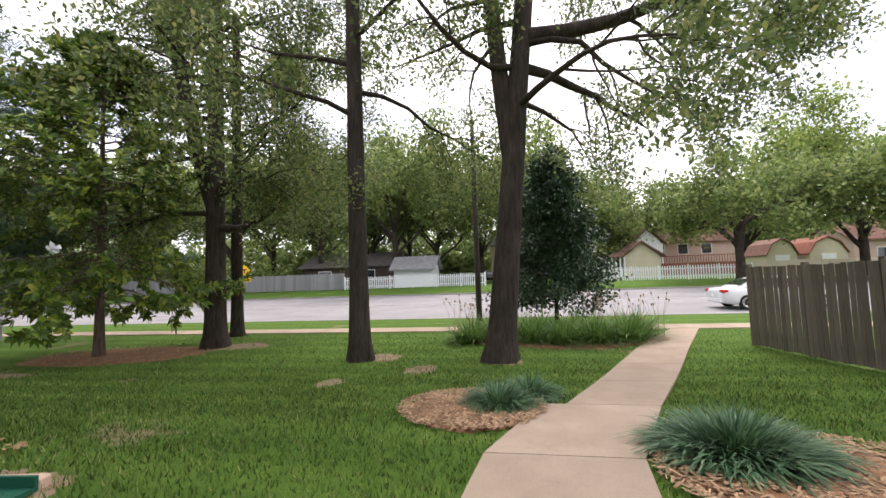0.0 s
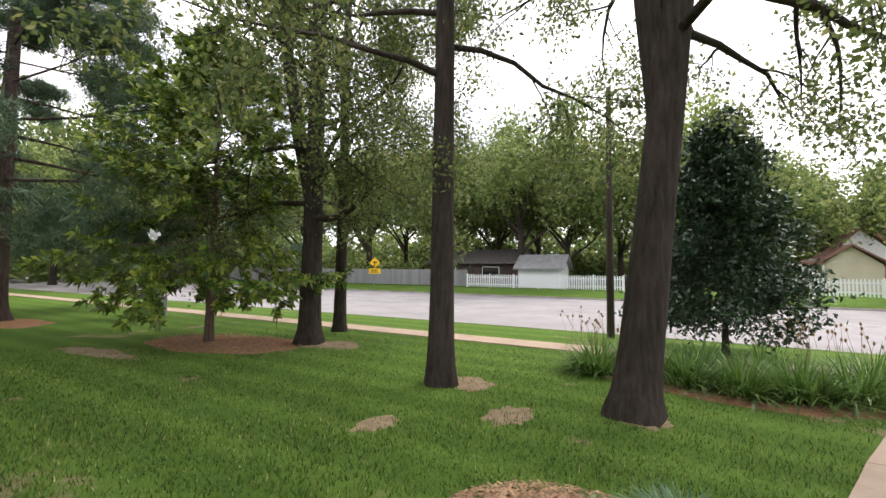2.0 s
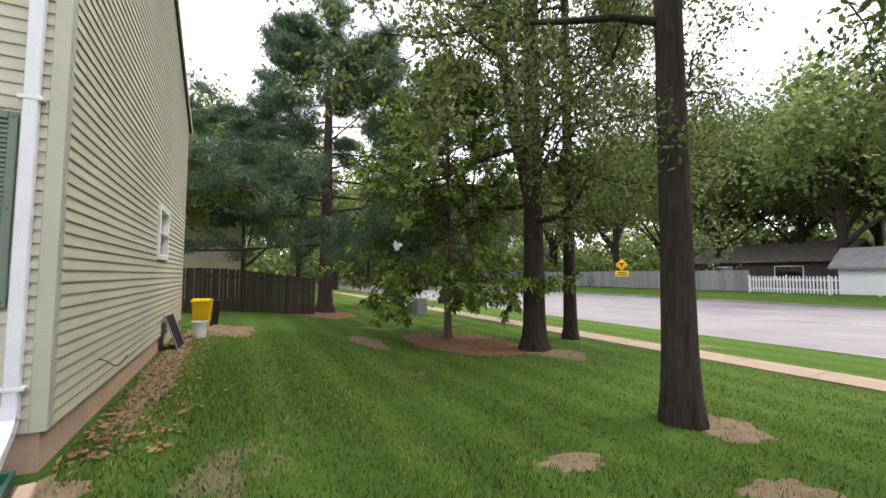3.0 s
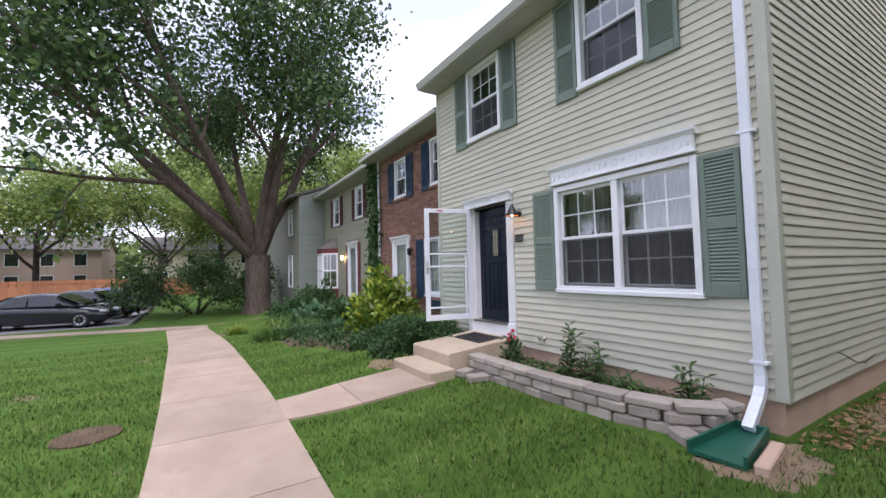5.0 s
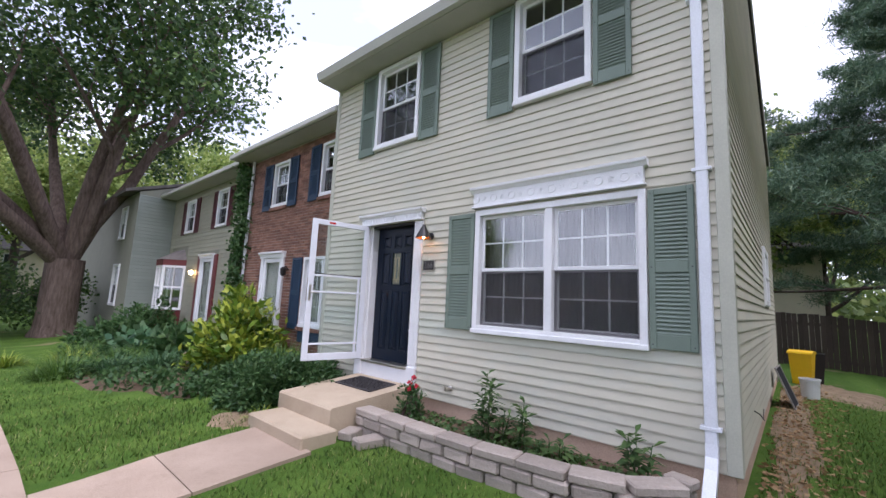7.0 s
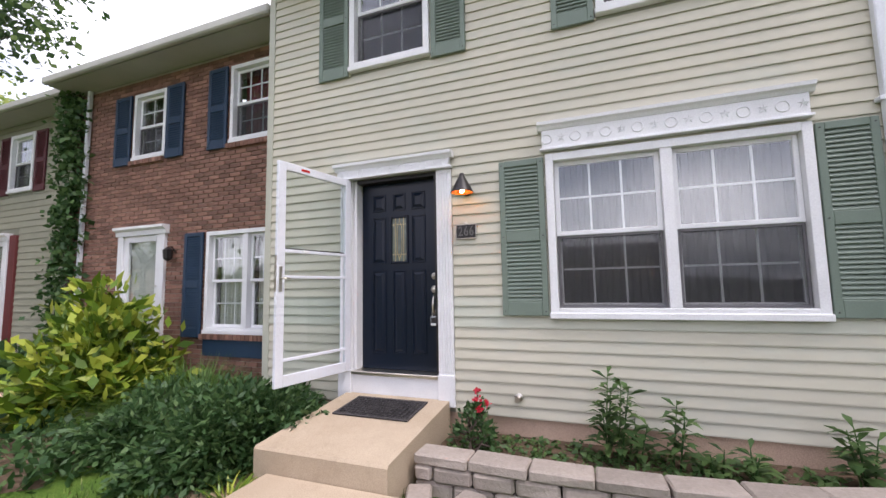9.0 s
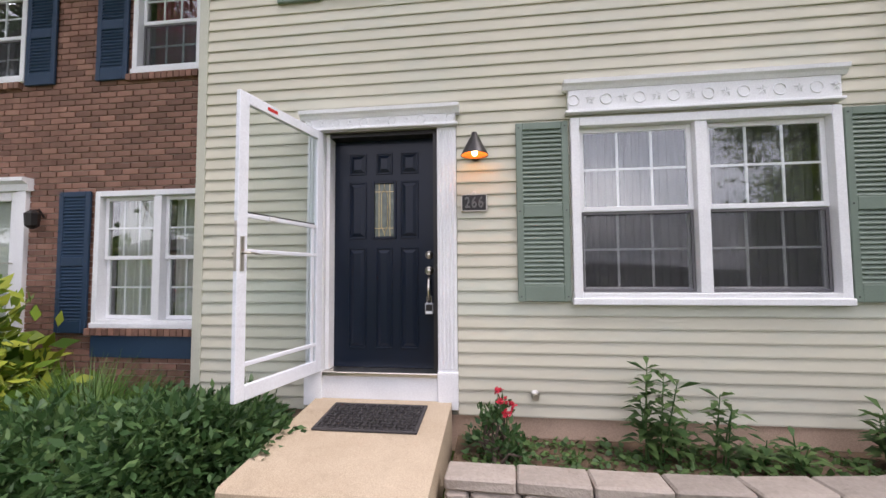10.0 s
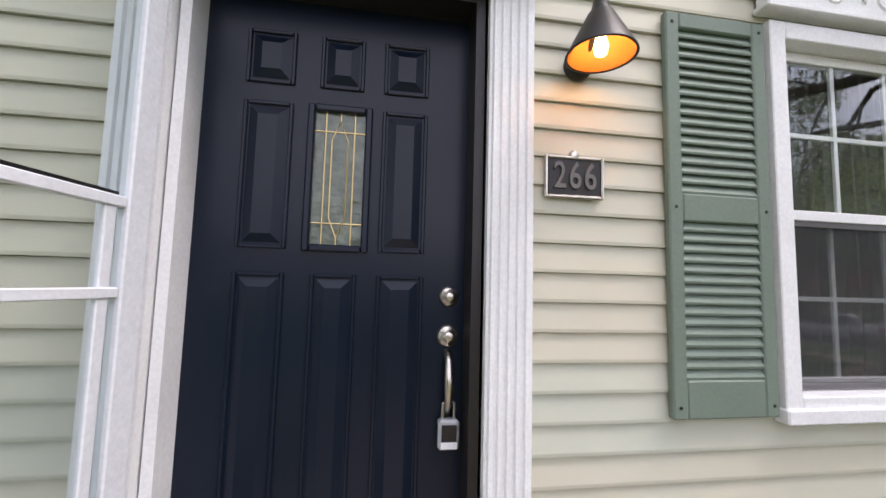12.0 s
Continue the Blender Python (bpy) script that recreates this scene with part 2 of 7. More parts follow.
BLACK = paint("black_metal", (0.016, 0.014, 0.014), 0.4)
COPPER_IN = mottled("lamp_shade_inside", (0.6, 0.19, 0.03), (0.66, 0.22, 0.04), 5, 0.5, bump=0)
RUBBER = mottled("rubber_mat", (0.03, 0.028, 0.03), (0.06, 0.055, 0.055), 9, 0.8, bump=0.2)
BLOCK = mottled("retaining_block", (0.3, 0.26, 0.22), (0.43, 0.37, 0.32), 5.0, 0.95, bump=0.6, fine=45, dist=0.012, vary=0.25)
BRICK = mottled("red_brick", (0.19, 0.095, 0.068), (0.3, 0.165, 0.12), 6.0, 0.9, bump=0.4, fine=70, dist=0.004, vary=0.4)
BRICK_FAR = mottled("red_brick_courses", (0.19, 0.095, 0.068), (0.3, 0.165, 0.12), 6.0, 0.9, bump=0.4, fine=70, dist=0.004, vary=0.4, island=True)
MORTAR = mottled("mortar", (0.34, 0.3, 0.26), (0.44, 0.39, 0.34), 5.0, 0.95, bump=0.2)
OAK_BARK = bark_material("oak_bark", (0.02, 0.015, 0.0125), (0.078, 0.062, 0.053))
MAPLE_BARK = bark_material("maple_bark", (0.06, 0.042, 0.034), (0.2, 0.15, 0.125))
PINE_BARK = bark_material("pine_bark", (0.035, 0.025, 0.022), (0.12, 0.085, 0.075))
OAK_LEAF = leaf_material("oak_leaf", [(0.0, (0.055, 0.09, 0.03)), (0.5, (0.125, 0.175, 0.055)), (0.85, (0.21, 0.255, 0.08)), (1.0, (0.32, 0.31, 0.12))], thru=0.48)
MAPLE_LEAF = leaf_material("maple_leaf", [(0.0, (0.03, 0.065, 0.022)), (0.6, (0.065, 0.125, 0.04)), (1.0, (0.15, 0.23, 0.06))], thru=0.42)
MAGNOLIA_LEAF = leaf_material("magnolia_leaf", [(0.0, (0.06, 0.11, 0.03)), (0.5, (0.12, 0.2, 0.04)), (0.8, (0.27, 0.36, 0.055)), (1.0, (0.42, 0.46, 0.1))], 0.25, 0.4)
HOLLY_LEAF = leaf_material("holly_leaf", [(0.0, (0.016, 0.042, 0.02)), (0.7, (0.04, 0.082, 0.04)), (1.0, (0.09, 0.14, 0.075))], 0.32, 0.12)
PINE_NEEDLE = leaf_material("pine_needle", [(0.0, (0.04, 0.085, 0.05)), (0.6, (0.085, 0.15, 0.085)), (1.0, (0.15, 0.21, 0.11))], 0.55, 0.25)
# Paler than leaves are: the haze of distance is mixed into these greens.
FAR_HAZE_LEAF = leaf_material("far_haze_leaf", [(0.0, (0.09, 0.135, 0.045)), (0.6, (0.18, 0.25, 0.075)), (1.0, (0.32, 0.36, 0.12))], thru=0.5)
BRIGHT_LEAF = leaf_material("bright_leaf", [(0.0, (0.12, 0.18, 0.045)), (0.6, (0.23, 0.31, 0.075)), (1.0, (0.38, 0.42, 0.13))], thru=0.5)
AUCUBA_LEAF = leaf_material("gold_dust_leaf", [(0.0, (0.05, 0.11, 0.015)), (0.45, (0.14, 0.23, 0.02)), (1.0, (0.4, 0.44, 0.06))], 0.35, 0.2)
SHRUB_LEAF = leaf_material("shrub_leaf", [(0.0, (0.03, 0.075, 0.025)), (0.6, (0.065, 0.14, 0.045)), (1.0, (0.12, 0.2, 0.07))])
LIRIOPE = leaf_material("liriope_blade", [(0.0, (0.035, 0.1, 0.045)), (0.6, (0.075, 0.16, 0.07)), (1.0, (0.17, 0.27, 0.14))], 0.45, 0.25)
LILY = leaf_material("daylily_blade", [(0.0, (0.045, 0.11, 0.022)), (0.6, (0.11, 0.21, 0.042)), (1.0, (0.21, 0.32, 0.085))], 0.42, 0.35)
WEED = leaf_material("tall_weed_leaf", [(0.0, (0.05, 0.11, 0.035)), (1.0, (0.12, 0.2, 0.06))], 0.5, 0.3)
PETAL = leaf_material("rose_petal", [(0.0, (0.5, 0.02, 0.04)), (1.0, (0.75, 0.06, 0.1))], 0.5, 0.3)
STALK = mottled("dry_stalk", (0.25, 0.15, 0.08), (0.4, 0.27, 0.15), 9, 0.9, bump=0)
FENCE_WOOD = mottled("weathered_fence", (0.11, 0.09, 0.075), (0.22, 0.185, 0.15), 3.0, 0.95, bump=0.5, fine=40, dist=0.006, stretch=(1, 1, 0.12), vary=0.3)
FENCE_DARK = mottled("dark_fence", (0.04, 0.03, 0.025), (0.1, 0.075, 0.06), 3.0, 0.95, bump=0.5, fine=40, dist=0.006, stretch=(1, 1, 0.12), vary=0.3)
FENCE_GREY = mottled("grey_fence", (0.2, 0.2, 0.21), (0.32, 0.32, 0.33), 2.0, 0.95, bump=0.3, stretch=(1, 1, 0.12), vary=0.2)
FENCE_RED = mottled("cedar_fence", (0.36, 0.15, 0.07), (0.48, 0.22, 0.1), 2.0, 0.95, bump=0.3, stretch=(1, 1, 0.12), vary=0.2)
VINYL = paint("white_vinyl", (0.78, 0.8, 0.82), 0.4)
POLE = mottled("pole_wood", (0.035, 0.027, 0.022), (0.08, 0.06, 0.05), 5, 0.9, bump=0.3, stretch=(1, 1, 0.15))
YELLOW = paint("yellow_plastic", (0.75, 0.47, 0.005), 0.4)
SIGN_YELLOW = paint("sign_yellow", (0.85, 0.5, 0.01), 0.5)
GREEN_PLASTIC = paint("green_plastic", (0.015, 0.1, 0.065), 0.35)
BUCKET = paint("white_plastic", (0.62, 0.63, 0.62), 0.45)
UTILITY_GREEN = paint("utility_green", (0.2, 0.26, 0.16), 0.6)
TYRE = mottled("tyre", (0.012, 0.012, 0.013), (0.025, 0.025, 0.026), 9, 0.85, bump=0.2)
RIM = mottled("alloy_rim", (0.5, 0.51, 0.52), (0.62, 0.63, 0.64), 9, 0.3, 1.0, 0)
CAR_WHITE, CAR_NAVY, CAR_BLUE, CAR_SILVER = car_paint("white_car_paint", (0.75, 0.76, 0.77)), car_paint("black_car_paint", (0.006, 0.008, 0.014)), car_paint("blue_car_paint", (0.015, 0.035, 0.12)), car_paint("silver_car_paint", (0.35, 0.37, 0.39))
CAR_GLASS = paint("dark_car_glass", (0.02, 0.025, 0.028), 0.05, 0.8)
TAIL = paint("red_tail_lamp", (0.5, 0.02, 0.02), 0.2)
HEAD = paint("clear_head_lamp", (0.6, 0.62, 0.64), 0.1)
MAROON = paint("maroon_trim", (0.14, 0.03, 0.03), 0.5)
BROWN_HOUSE = mottled("brown_cladding", (0.05, 0.035, 0.03), (0.1, 0.07, 0.06), 2, 0.9, bump=0.2)
RED_ROOF = mottled("brown_red_roof", (0.16, 0.08, 0.065), (0.24, 0.13, 0.1), 2, 0.95, bump=0.3)
DECK = mottled("red_deck", (0.2, 0.075, 0.05), (0.3, 0.12, 0.08), 2, 0.9, bump=0.2)
BRICK_PINK = mottled("pale_brick", (0.42, 0.3, 0.25), (0.52, 0.4, 0.33), 8, 0.9, bump=0.3)
BULB = bpy.data.materials.new("bulb_glow")
BULB.use_nodes = True
BULB.node_tree.nodes["Principled BSDF"].inputs["Emission Color"].default_value = (1.0, 0.62, 0.25, 1)
BULB.node_tree.nodes["Principled BSDF"].inputs["Emission Strength"].default_value = 14.0

# ---------------- mesh helpers ----------------


class Geo:
    """Vertices and faces of one mesh."""

    def __init__(self):
        self.v, self.f = [], []

    def add(self, verts, faces):
        o = len(self.v)
        self.v.extend([tuple(p) for p in verts])
        self.f.extend([tuple(i + o for i in f) for f in faces])
        return self

    def box(self, x0, x1, y0, y1, z0, z1, c=0.0):
        """A box with chamfered edges of width c."""
        c = min(c, (x1 - x0) * 0.4, (y1 - y0) * 0.4, (z1 - z0) * 0.4)
        if c <= 0:
            return self.add([(x, y, z) for x in (x0, x1) for y in (y0, y1) for z in (z0, z1)],
                            [(0, 1, 3, 2), (4, 6, 7, 5), (0, 4, 5, 1), (2, 3, 7, 6), (0, 2, 6, 4), (1, 5, 7, 3)])
        lo, hi = (x0, y0, z0), (x1, y1, z1)
        verts, index = [], {}
        for sx in (0, 1):
            for sy in (0, 1):
                for sz in (0, 1):
                    s = (sx, sy, sz)
                    for ax in range(3):
                        p = [(hi[k] if s[k] else lo[k]) if k == ax else ((hi[k] - c) if s[k] else (lo[k] + c)) for k in range(3)]
                        index[(s, ax)] = len(verts)
                        verts.append(p)
        faces = []
        for ax in range(3):
            a, b = [k for k in range(3) if k != ax]
            for side in (0, 1):
                ring = []
                for qa, qb in ((0, 0), (1, 0), (1, 1), (0, 1)):
                    s = [0, 0, 0]
                    s[ax], s[a], s[b] = side, qa, qb
                    ring.append(index[(tuple(s), ax)])
                faces.append(tuple(ring))
            for qa in (0, 1):
                for qb in (0, 1):
                    s0, s1 = [0, 0, 0], [0, 0, 0]
                    s0[a] = s1[a] = qa
                    s0[b] = s1[b] = qb
                    s1[ax] = 1
                    faces.append((index[(tuple(s0), a)], index[(tuple(s1), a)], index[(tuple(s1), b)], index[(tuple(s0), b)]))
        for sx in (0, 1):
            for sy in (0, 1):
                for sz in (0, 1):
                    faces.append(tuple(index[((sx, sy, sz), k)] for k in range(3)))
        return self.add(verts, faces)

    def tube(self, pts, radii, n=8, caps=True):
        """A round, tapering tube along points."""
        pts = [Vector(p) for p in pts]
        rings = []
        side = None
        for i, p in enumerate(pts):
            d = (pts[min(i + 1, len(pts) - 1)] - pts[max(i - 1, 0)]).normalized()
            if side is None:
                side = d.orthogonal().normalized()
            side = (side - d * side.dot(d)).normalized()
            up = d.cross(side)
            r = radii[i] if isinstance(radii, (list, tuple)) else radii
            rings.append([p + (side * math.cos(a) + up * math.sin(a)) * r for a in (2 * math.pi * k / n for k in range(n))])
        verts = [q for ring in rings for q in ring]
        faces = [(i * n + k, i * n + (k + 1) % n, (i + 1) * n + (k + 1) % n, (i + 1) * n + k) for i in range(len(pts) - 1) for k in range(n)]
        if caps:
            faces += [tuple(range(n - 1, -1, -1)), tuple((len(pts) - 1) * n + k for k in range(n))]
        return self.add(verts, faces)

    def lathe(self, profile, centre=(0, 0, 0), n=20, axis="z", caps=True):
        """A body turned round an axis, from (radius, height) pairs."""
        verts = []
        for r, h in profile:
            for k in range(n):
                a = 2 * math.pi * k / n
                p = (r * math.cos(a), r * math.sin(a), h)
                if axis == "x":
                    p = (h, r * math.cos(a), r * math.sin(a))
                elif axis == "y":
                    p = (r * math.sin(a), h, r * math.cos(a))
                verts.append([p[j] + centre[j] for j in range(3)])
        faces = [(i * n + k, i * n + (k + 1) % n, (i + 1) * n + (k + 1) % n, (i + 1) * n + k) for i in range(len(profile) - 1) for k in range(n)]
        if caps:
            faces += [tuple(range(n - 1, -1, -1)), tuple((len(profile) - 1) * n + k for k in range(n))]
        return self.add(verts, faces)

    def prism(self, poly, axis, a, b):
        """A polygon of pairs pushed along an axis from a to b."""
        def at(p, h):
            return {"x": (h, p[0], p[1]), "y": (p[0], h, p[1]), "z": (p[0], p[1], h)}[axis]
        n = len(poly)
        verts = [at(p, a) for p in poly] + [at(p, b) for p in poly]
        faces = [(k, (k + 1) % n, n + (k + 1) % n, n + k) for k in range(n)] + [tuple(range(n - 1, -1, -1)), tuple(range(n, 2 * n))]
        return self.add(verts, faces)

    def turned(self, m):
        self.v = [tuple(m @ Vector(p)) for p in self.v]
        return self


def mesh_of(name, g, smooth=False):
    me = bpy.data.meshes.new(name)
    me.from_pydata(g.v, [], g.f)
    bm = bmesh.new()
    bm.from_mesh(me)
    bmesh.ops.recalc_face_normals(bm, faces=bm.faces)
    bm.to_mesh(me)
    bm.free()
    if smooth:
        me.polygons.foreach_set("use_smooth", [True] * len(me.polygons))
    return me


def quads(name, v, per=4):
    """A mesh from an array of corner places, per corners to a face."""
    v = np.asarray(v, dtype=np.float32).reshape(-1, 3)
    n = len(v) // per
    me = bpy.data.meshes.new(name)
    me.vertices.add(len(v))
    me.vertices.foreach_set("co", v.ravel())
    me.loops.add(len(v))
    me.loops.foreach_set("vertex_index", np.arange(len(v), dtype=np.int32))
    me.polygons.add(n)
    me.polygons.foreach_set("loop_start", np.arange(0, n * per, per, dtype=np.int32))
    me.update(calc_edges=True)
    return me


def part(name, g, material, parent=None, label="", smooth=False):
    me = g if isinstance(g, bpy.types.Mesh) else mesh_of(name, g, smooth)
    if not me.materials:
        me.materials.append(material)
    ob = new(name, me)
    if parent is not None:
        ob.parent = parent
    if label:
        ob["label"] = label
    return ob


def thing(name, label, category, at=(0, 0, 0), group="", kind=""):
    ob = new(name)
    ob.location = at
    ob.empty_display_size = 0.1
    return tagged(ob, label, category, group, kind)


def solid(name, g, material, label, category, group="", kind="", smooth=False):
    return tagged(part(name, g, material, None, "", smooth), label, category, group, kind)


rng = np.random.default_rng(7)
rnd = random.Random(11)

# ---------------- the ground ----------------


def ease(a, b, t):
    u = min(1.0, max(0.0, (t - a) / (b - a)))
    return u * u * (3 - 2 * u)


ROAD_0, ROAD_1 = 17.7, 34.0


def G(x, y):
    """The height of the ground."""
    z = 0.02 - 0.42 * ease(2, 9, y) - 0.06 * ease(9, 17, y)
    z += 0.13 * ease(-1.2, -3.4, x) * (1 - ease(2, 6, y))
    z -= 0.3 * ease(-3, -20, y)
    if y > ROAD_0:
        z += 0.38 * min(1, (y - ROAD_0) / (ROAD_1 - ROAD_0)) + 0.4 * ease(ROAD_1, 40, y) + 0.5 * ease(45, 90, y)
    return z


def in_lot(x, y):
    return 2.4 < x < 46 and -52 < y < -17.6


def spread(lo, hi, fine_lo, fine_hi, step):
    inner = list(np.arange(fine_lo, fine_hi + 0.01, step))
    out, s, p = [], step, fine_hi
    while p < hi:
        s *= 1.35
        p += s
        out.append(min(p, hi))
    low, s, p = [], step, fine_lo
    while p > lo:
        s *= 1.35
        p -= s
        low.append(max(p, lo))
    return low[::-1] + inner + out


def ground_sheet():
    xs = spread(-900, 900, -26, 26, 0.5)
    ys = sorted(spread(-900, 900, -30, 17, 0.5) + [17.69, 17.71, 33.99, 34.01, 38.0, 42.0])
    g = Geo()
    for y in ys:
        for x in xs:
            z = G(x, y)
            if ROAD_0 < y < ROAD_1 or in_lot(x, y):
                z -= 0.3
            else:
                z += 0.012 * noise.noise((x * 0.8, y * 0.8, 0))
            g.v.append((x, y, z))
    n = len(xs)
    g.f = [(j * n + i, j * n + i + 1, (j + 1) * n + i + 1, (j + 1) * n + i) for j in range(len(ys) - 1) for i in range(n - 1)]
    solid("ground", g, LAWN, "uneven mown green lawn with worn bare patches", "lawn", kind="structure", smooth=True)


ground_sheet()


def strip(y0, y1, z0, z1, name, mat, label, x0=-400, x1=400):
    """A level strip along x, with thickness."""
    g = Geo().prism([(y0, z0), (y1, z1), (y1, z1 - 0.25), (y0, z0 - 0.25)], "x", x0, x1)
    return solid(name, g, mat, label, name, kind="structure")


zr0, zr1 = G(0, ROAD_0) - 0.12, G(0, ROAD_1) - 0.12
strip(ROAD_0 + 0.14, ROAD_1 - 0.14, zr0, zr1, "road", ASPHALT, "wide worn pale grey asphalt street")
strip(ROAD_0 - 0.02, ROAD_0 + 0.14, zr0 + 0.135, zr0 + 0.135, "kerb", KERB, "long grey concrete kerb beside the street")
strip(ROAD_1 - 0.14, ROAD_1 + 0.02, zr1 + 0.135, zr1 + 0.135, "kerb", KERB, "long grey concrete kerb beside the street")
LINE = paint("road_line_paint", (0.5, 0.5, 0.47), 0.8)
for yy in (22.6, 28.9):
    zz = zr0 + (zr1 - zr0) * (yy - ROAD_0) / (ROAD_1 - ROAD_0)
    for k in range(-8, 9):
        g = Geo().box(k * 12 - 1.5, k * 12 + 1.5, yy - 0.06, yy + 0.06, zz + 0.004, zz + 0.012)
        solid("lane_mark", g, LINE, "faded white dash painted on the street", "road marking", "lane dashes", "structure")
for yy in (25.6, 25.9):
    zz = zr0 + (zr1 - zr0) * (yy - ROAD_0) / (ROAD_1 - ROAD_0)
    solid("lane_line", Geo().box(-300, 300, yy - 0.05, yy + 0.05, zz + 0.004, zz + 0.012), LINE, "faded long line painted along the street", "road marking", kind="structure")
g = Geo().box(2.4, 46, -52, -17.6, -0.6, -0.345)
solid("parking_lot", g, ASPHALT, "pale grey asphalt parking lot", "parking lot", kind="structure")
solid("kerb", Geo().box(2.2, 46, -17.6, -17.45, -0.6, -0.25, 0.02), KERB, "concrete kerb along the parking lot", "kerb", kind="structure")
solid("kerb", Geo().box(2.25, 2.4, -52, -17.6, -0.6, -0.25, 0.02), KERB, "concrete kerb along the parking lot", "kerb", kind="structure")


def slab(parent, poly, thick=0.16, lift=0.03, inset=0.008, steps=3):
    """One concrete slab over the ground from four corners, in order."""
    c = Vector((sum(p[0] for p in poly) / 4, sum(p[1] for p in poly) / 4))
    q = [Vector(p) + (c - Vector(p)).normalized() * inset for p in poly]
    g = Geo()
    n = steps + 1
    for j in range(n):
        for i in range(n):
            a = q[0].lerp(q[1], i / steps)
            b = q[3].lerp(q[2], i / steps)
            p = a.lerp(b, j / steps)
            g.v.append((p.x, p.y, G(p.x, p.y) + lift))
    g.f = [(j * n + i, j * n + i + 1, (j + 1) * n + i + 1, (j + 1) * n + i) for j in range(steps) for i in range(steps)]
    rim = [i for i in range(n)] + [j * n + steps for j in range(1, n)] + [steps * n + i for i in range(steps - 1, -1, -1)] + [j * n for j in range(steps - 1, 0, -1)]
    o = len(g.v)
    g.v += [(g.v[k][0], g.v[k][1], g.v[k][2] - thick) for k in rim]
    m = len(rim)
    g.f += [(rim[k], rim[(k + 1) % m], o + (k + 1) % m, o + k) for k in range(m)]
    return part("slab", g, CONCRETE, parent)


def along(path, y):
    for (ya, xa), (yb, xb) in zip(path, path[1:]):
        if ya <= y <= yb:
            return xa + (xb - xa) * (y - ya) / (yb - ya)
    return path[-1][1]


walk_way = thing("pavement", "tan jointed concrete garden walk across the lawn", "walkway", kind="structure")
left_edge = [(-13.6, -0.42), (-8.6, -0.84), (-2.4, -1.03), (1.6, -0.98), (3.1, -0.8), (4.85, -0.2), (4.86, 0.06), (9.26, 1.85), (13.36, 4.15)]
right_edge = [(-13.6, 0.78), (-8.6, 0.46), (-2.4, 0.27), (1.6, 0.25), (3.1, 0.46), (3.9, 0.72), (9.26, 3.05), (13.36, 4.95)]
cuts = [-13.6, -12.1, -10.6, -9.1, -7.6, -6.1, -4.6, -3.1, -1.58, -0.05, 1.5, 3.15, 4.85, 6.5, 8.2, 9.9, 11.6, 13.36]
for a, b in zip(cuts, cuts[1:]):
    a2 = a + (0.02 if a == 4.85 else 0)
    slab(walk_way, [(along(left_edge, a2), a), (along(right_edge, a), a), (along(right_edge, b), b), (along(left_edge, b), b)])
slab(walk_way, [(-1.9, -2.62), (-1.01, -2.42), (-1.0, -1.6), (-1.9, -1.54)])
slab(walk_way, [(-2.95, -2.62), (-1.9, -2.62), (-1.9, -1.54), (-2.95, -1.5)])
cross_walk = thing("pavement", "narrow concrete path leading to the parking lot", "walkway", kind="structure")
for k in range(6):
    x0, x1 = -0.5 + k * 1.6, 1.1 + k * 1.6
    s = -0.33
    slab(cross_walk, [(x0, -14.7 + s * x0), (x1, -14.7 + s * x1), (x1, -13.65 + s * x1), (x0, -13.65 + s * x0)])
street_walk = thing("pavement", "pale concrete sidewalk along the street", "sidewalk", kind="structure")
for k in range(-34, 18):
    slab(street_walk, [(k * 1.5, 13.38), (k * 1.5 + 1.5, 13.38), (k * 1.5 + 1.5, 14.5), (k * 1.5, 14.5)], steps=2)


def mound(name, cx, cy, rx, ry, mat, label, lift=0.03, rot=0.0, seed=0, kind="structure"):
    """A low bed with an uneven outline that lies on the ground."""
    g = Geo()
    n, rings = 48, 8
    g.v.append((cx, cy, G(cx, cy) + lift))
    for r in range(1, rings + 1):
        for k in range(n):
            a = 2 * math.pi * k / n
            k1, k2 = (0.45, 0.3) if mat is DIRT else (0.16, 0.1)
            w = 1 + k1 * noise.noise((math.cos(a) * 1.7 + seed, math.sin(a) * 1.7, seed)) + k2 * noise.noise((math.cos(a) * 6 + seed, math.sin(a) * 6, seed))
            u, v = math.cos(a) * rx * w * r / rings, math.sin(a) * ry * w * r / rings
            x, y = cx + u * math.cos(rot) - v * math.sin(rot), cy + u * math.sin(rot) + v * math.cos(rot)
            f = r / rings
            z = G(x, y) + lift * (1 - f ** 3) - 0.04 * f ** 8 + 0.012 * noise.noise((x * 5, y * 5, 1)) + 0.012
            g.v.append((x, y, z))
    g.f = [(0, 1 + k, 1 + (k + 1) % n) for k in range(n)]
    g.f += [(1 + r * n + k, 1 + (r + 1) * n + k, 1 + (r + 1) * n + (k + 1) % n, 1 + r * n + (k + 1) % n) for r in range(rings - 1) for k in range(n)]
    return solid(name, g, mat, label, "garden bed", kind=kind, smooth=True)


BEDS = []


def bed(*a, **k):
    BEDS.append((a[1], a[2], a[3], a[4], k.get("rot", 0.0), 0.7 if a[5] is DIRT else 0.0))
    return mound(*a, **k)


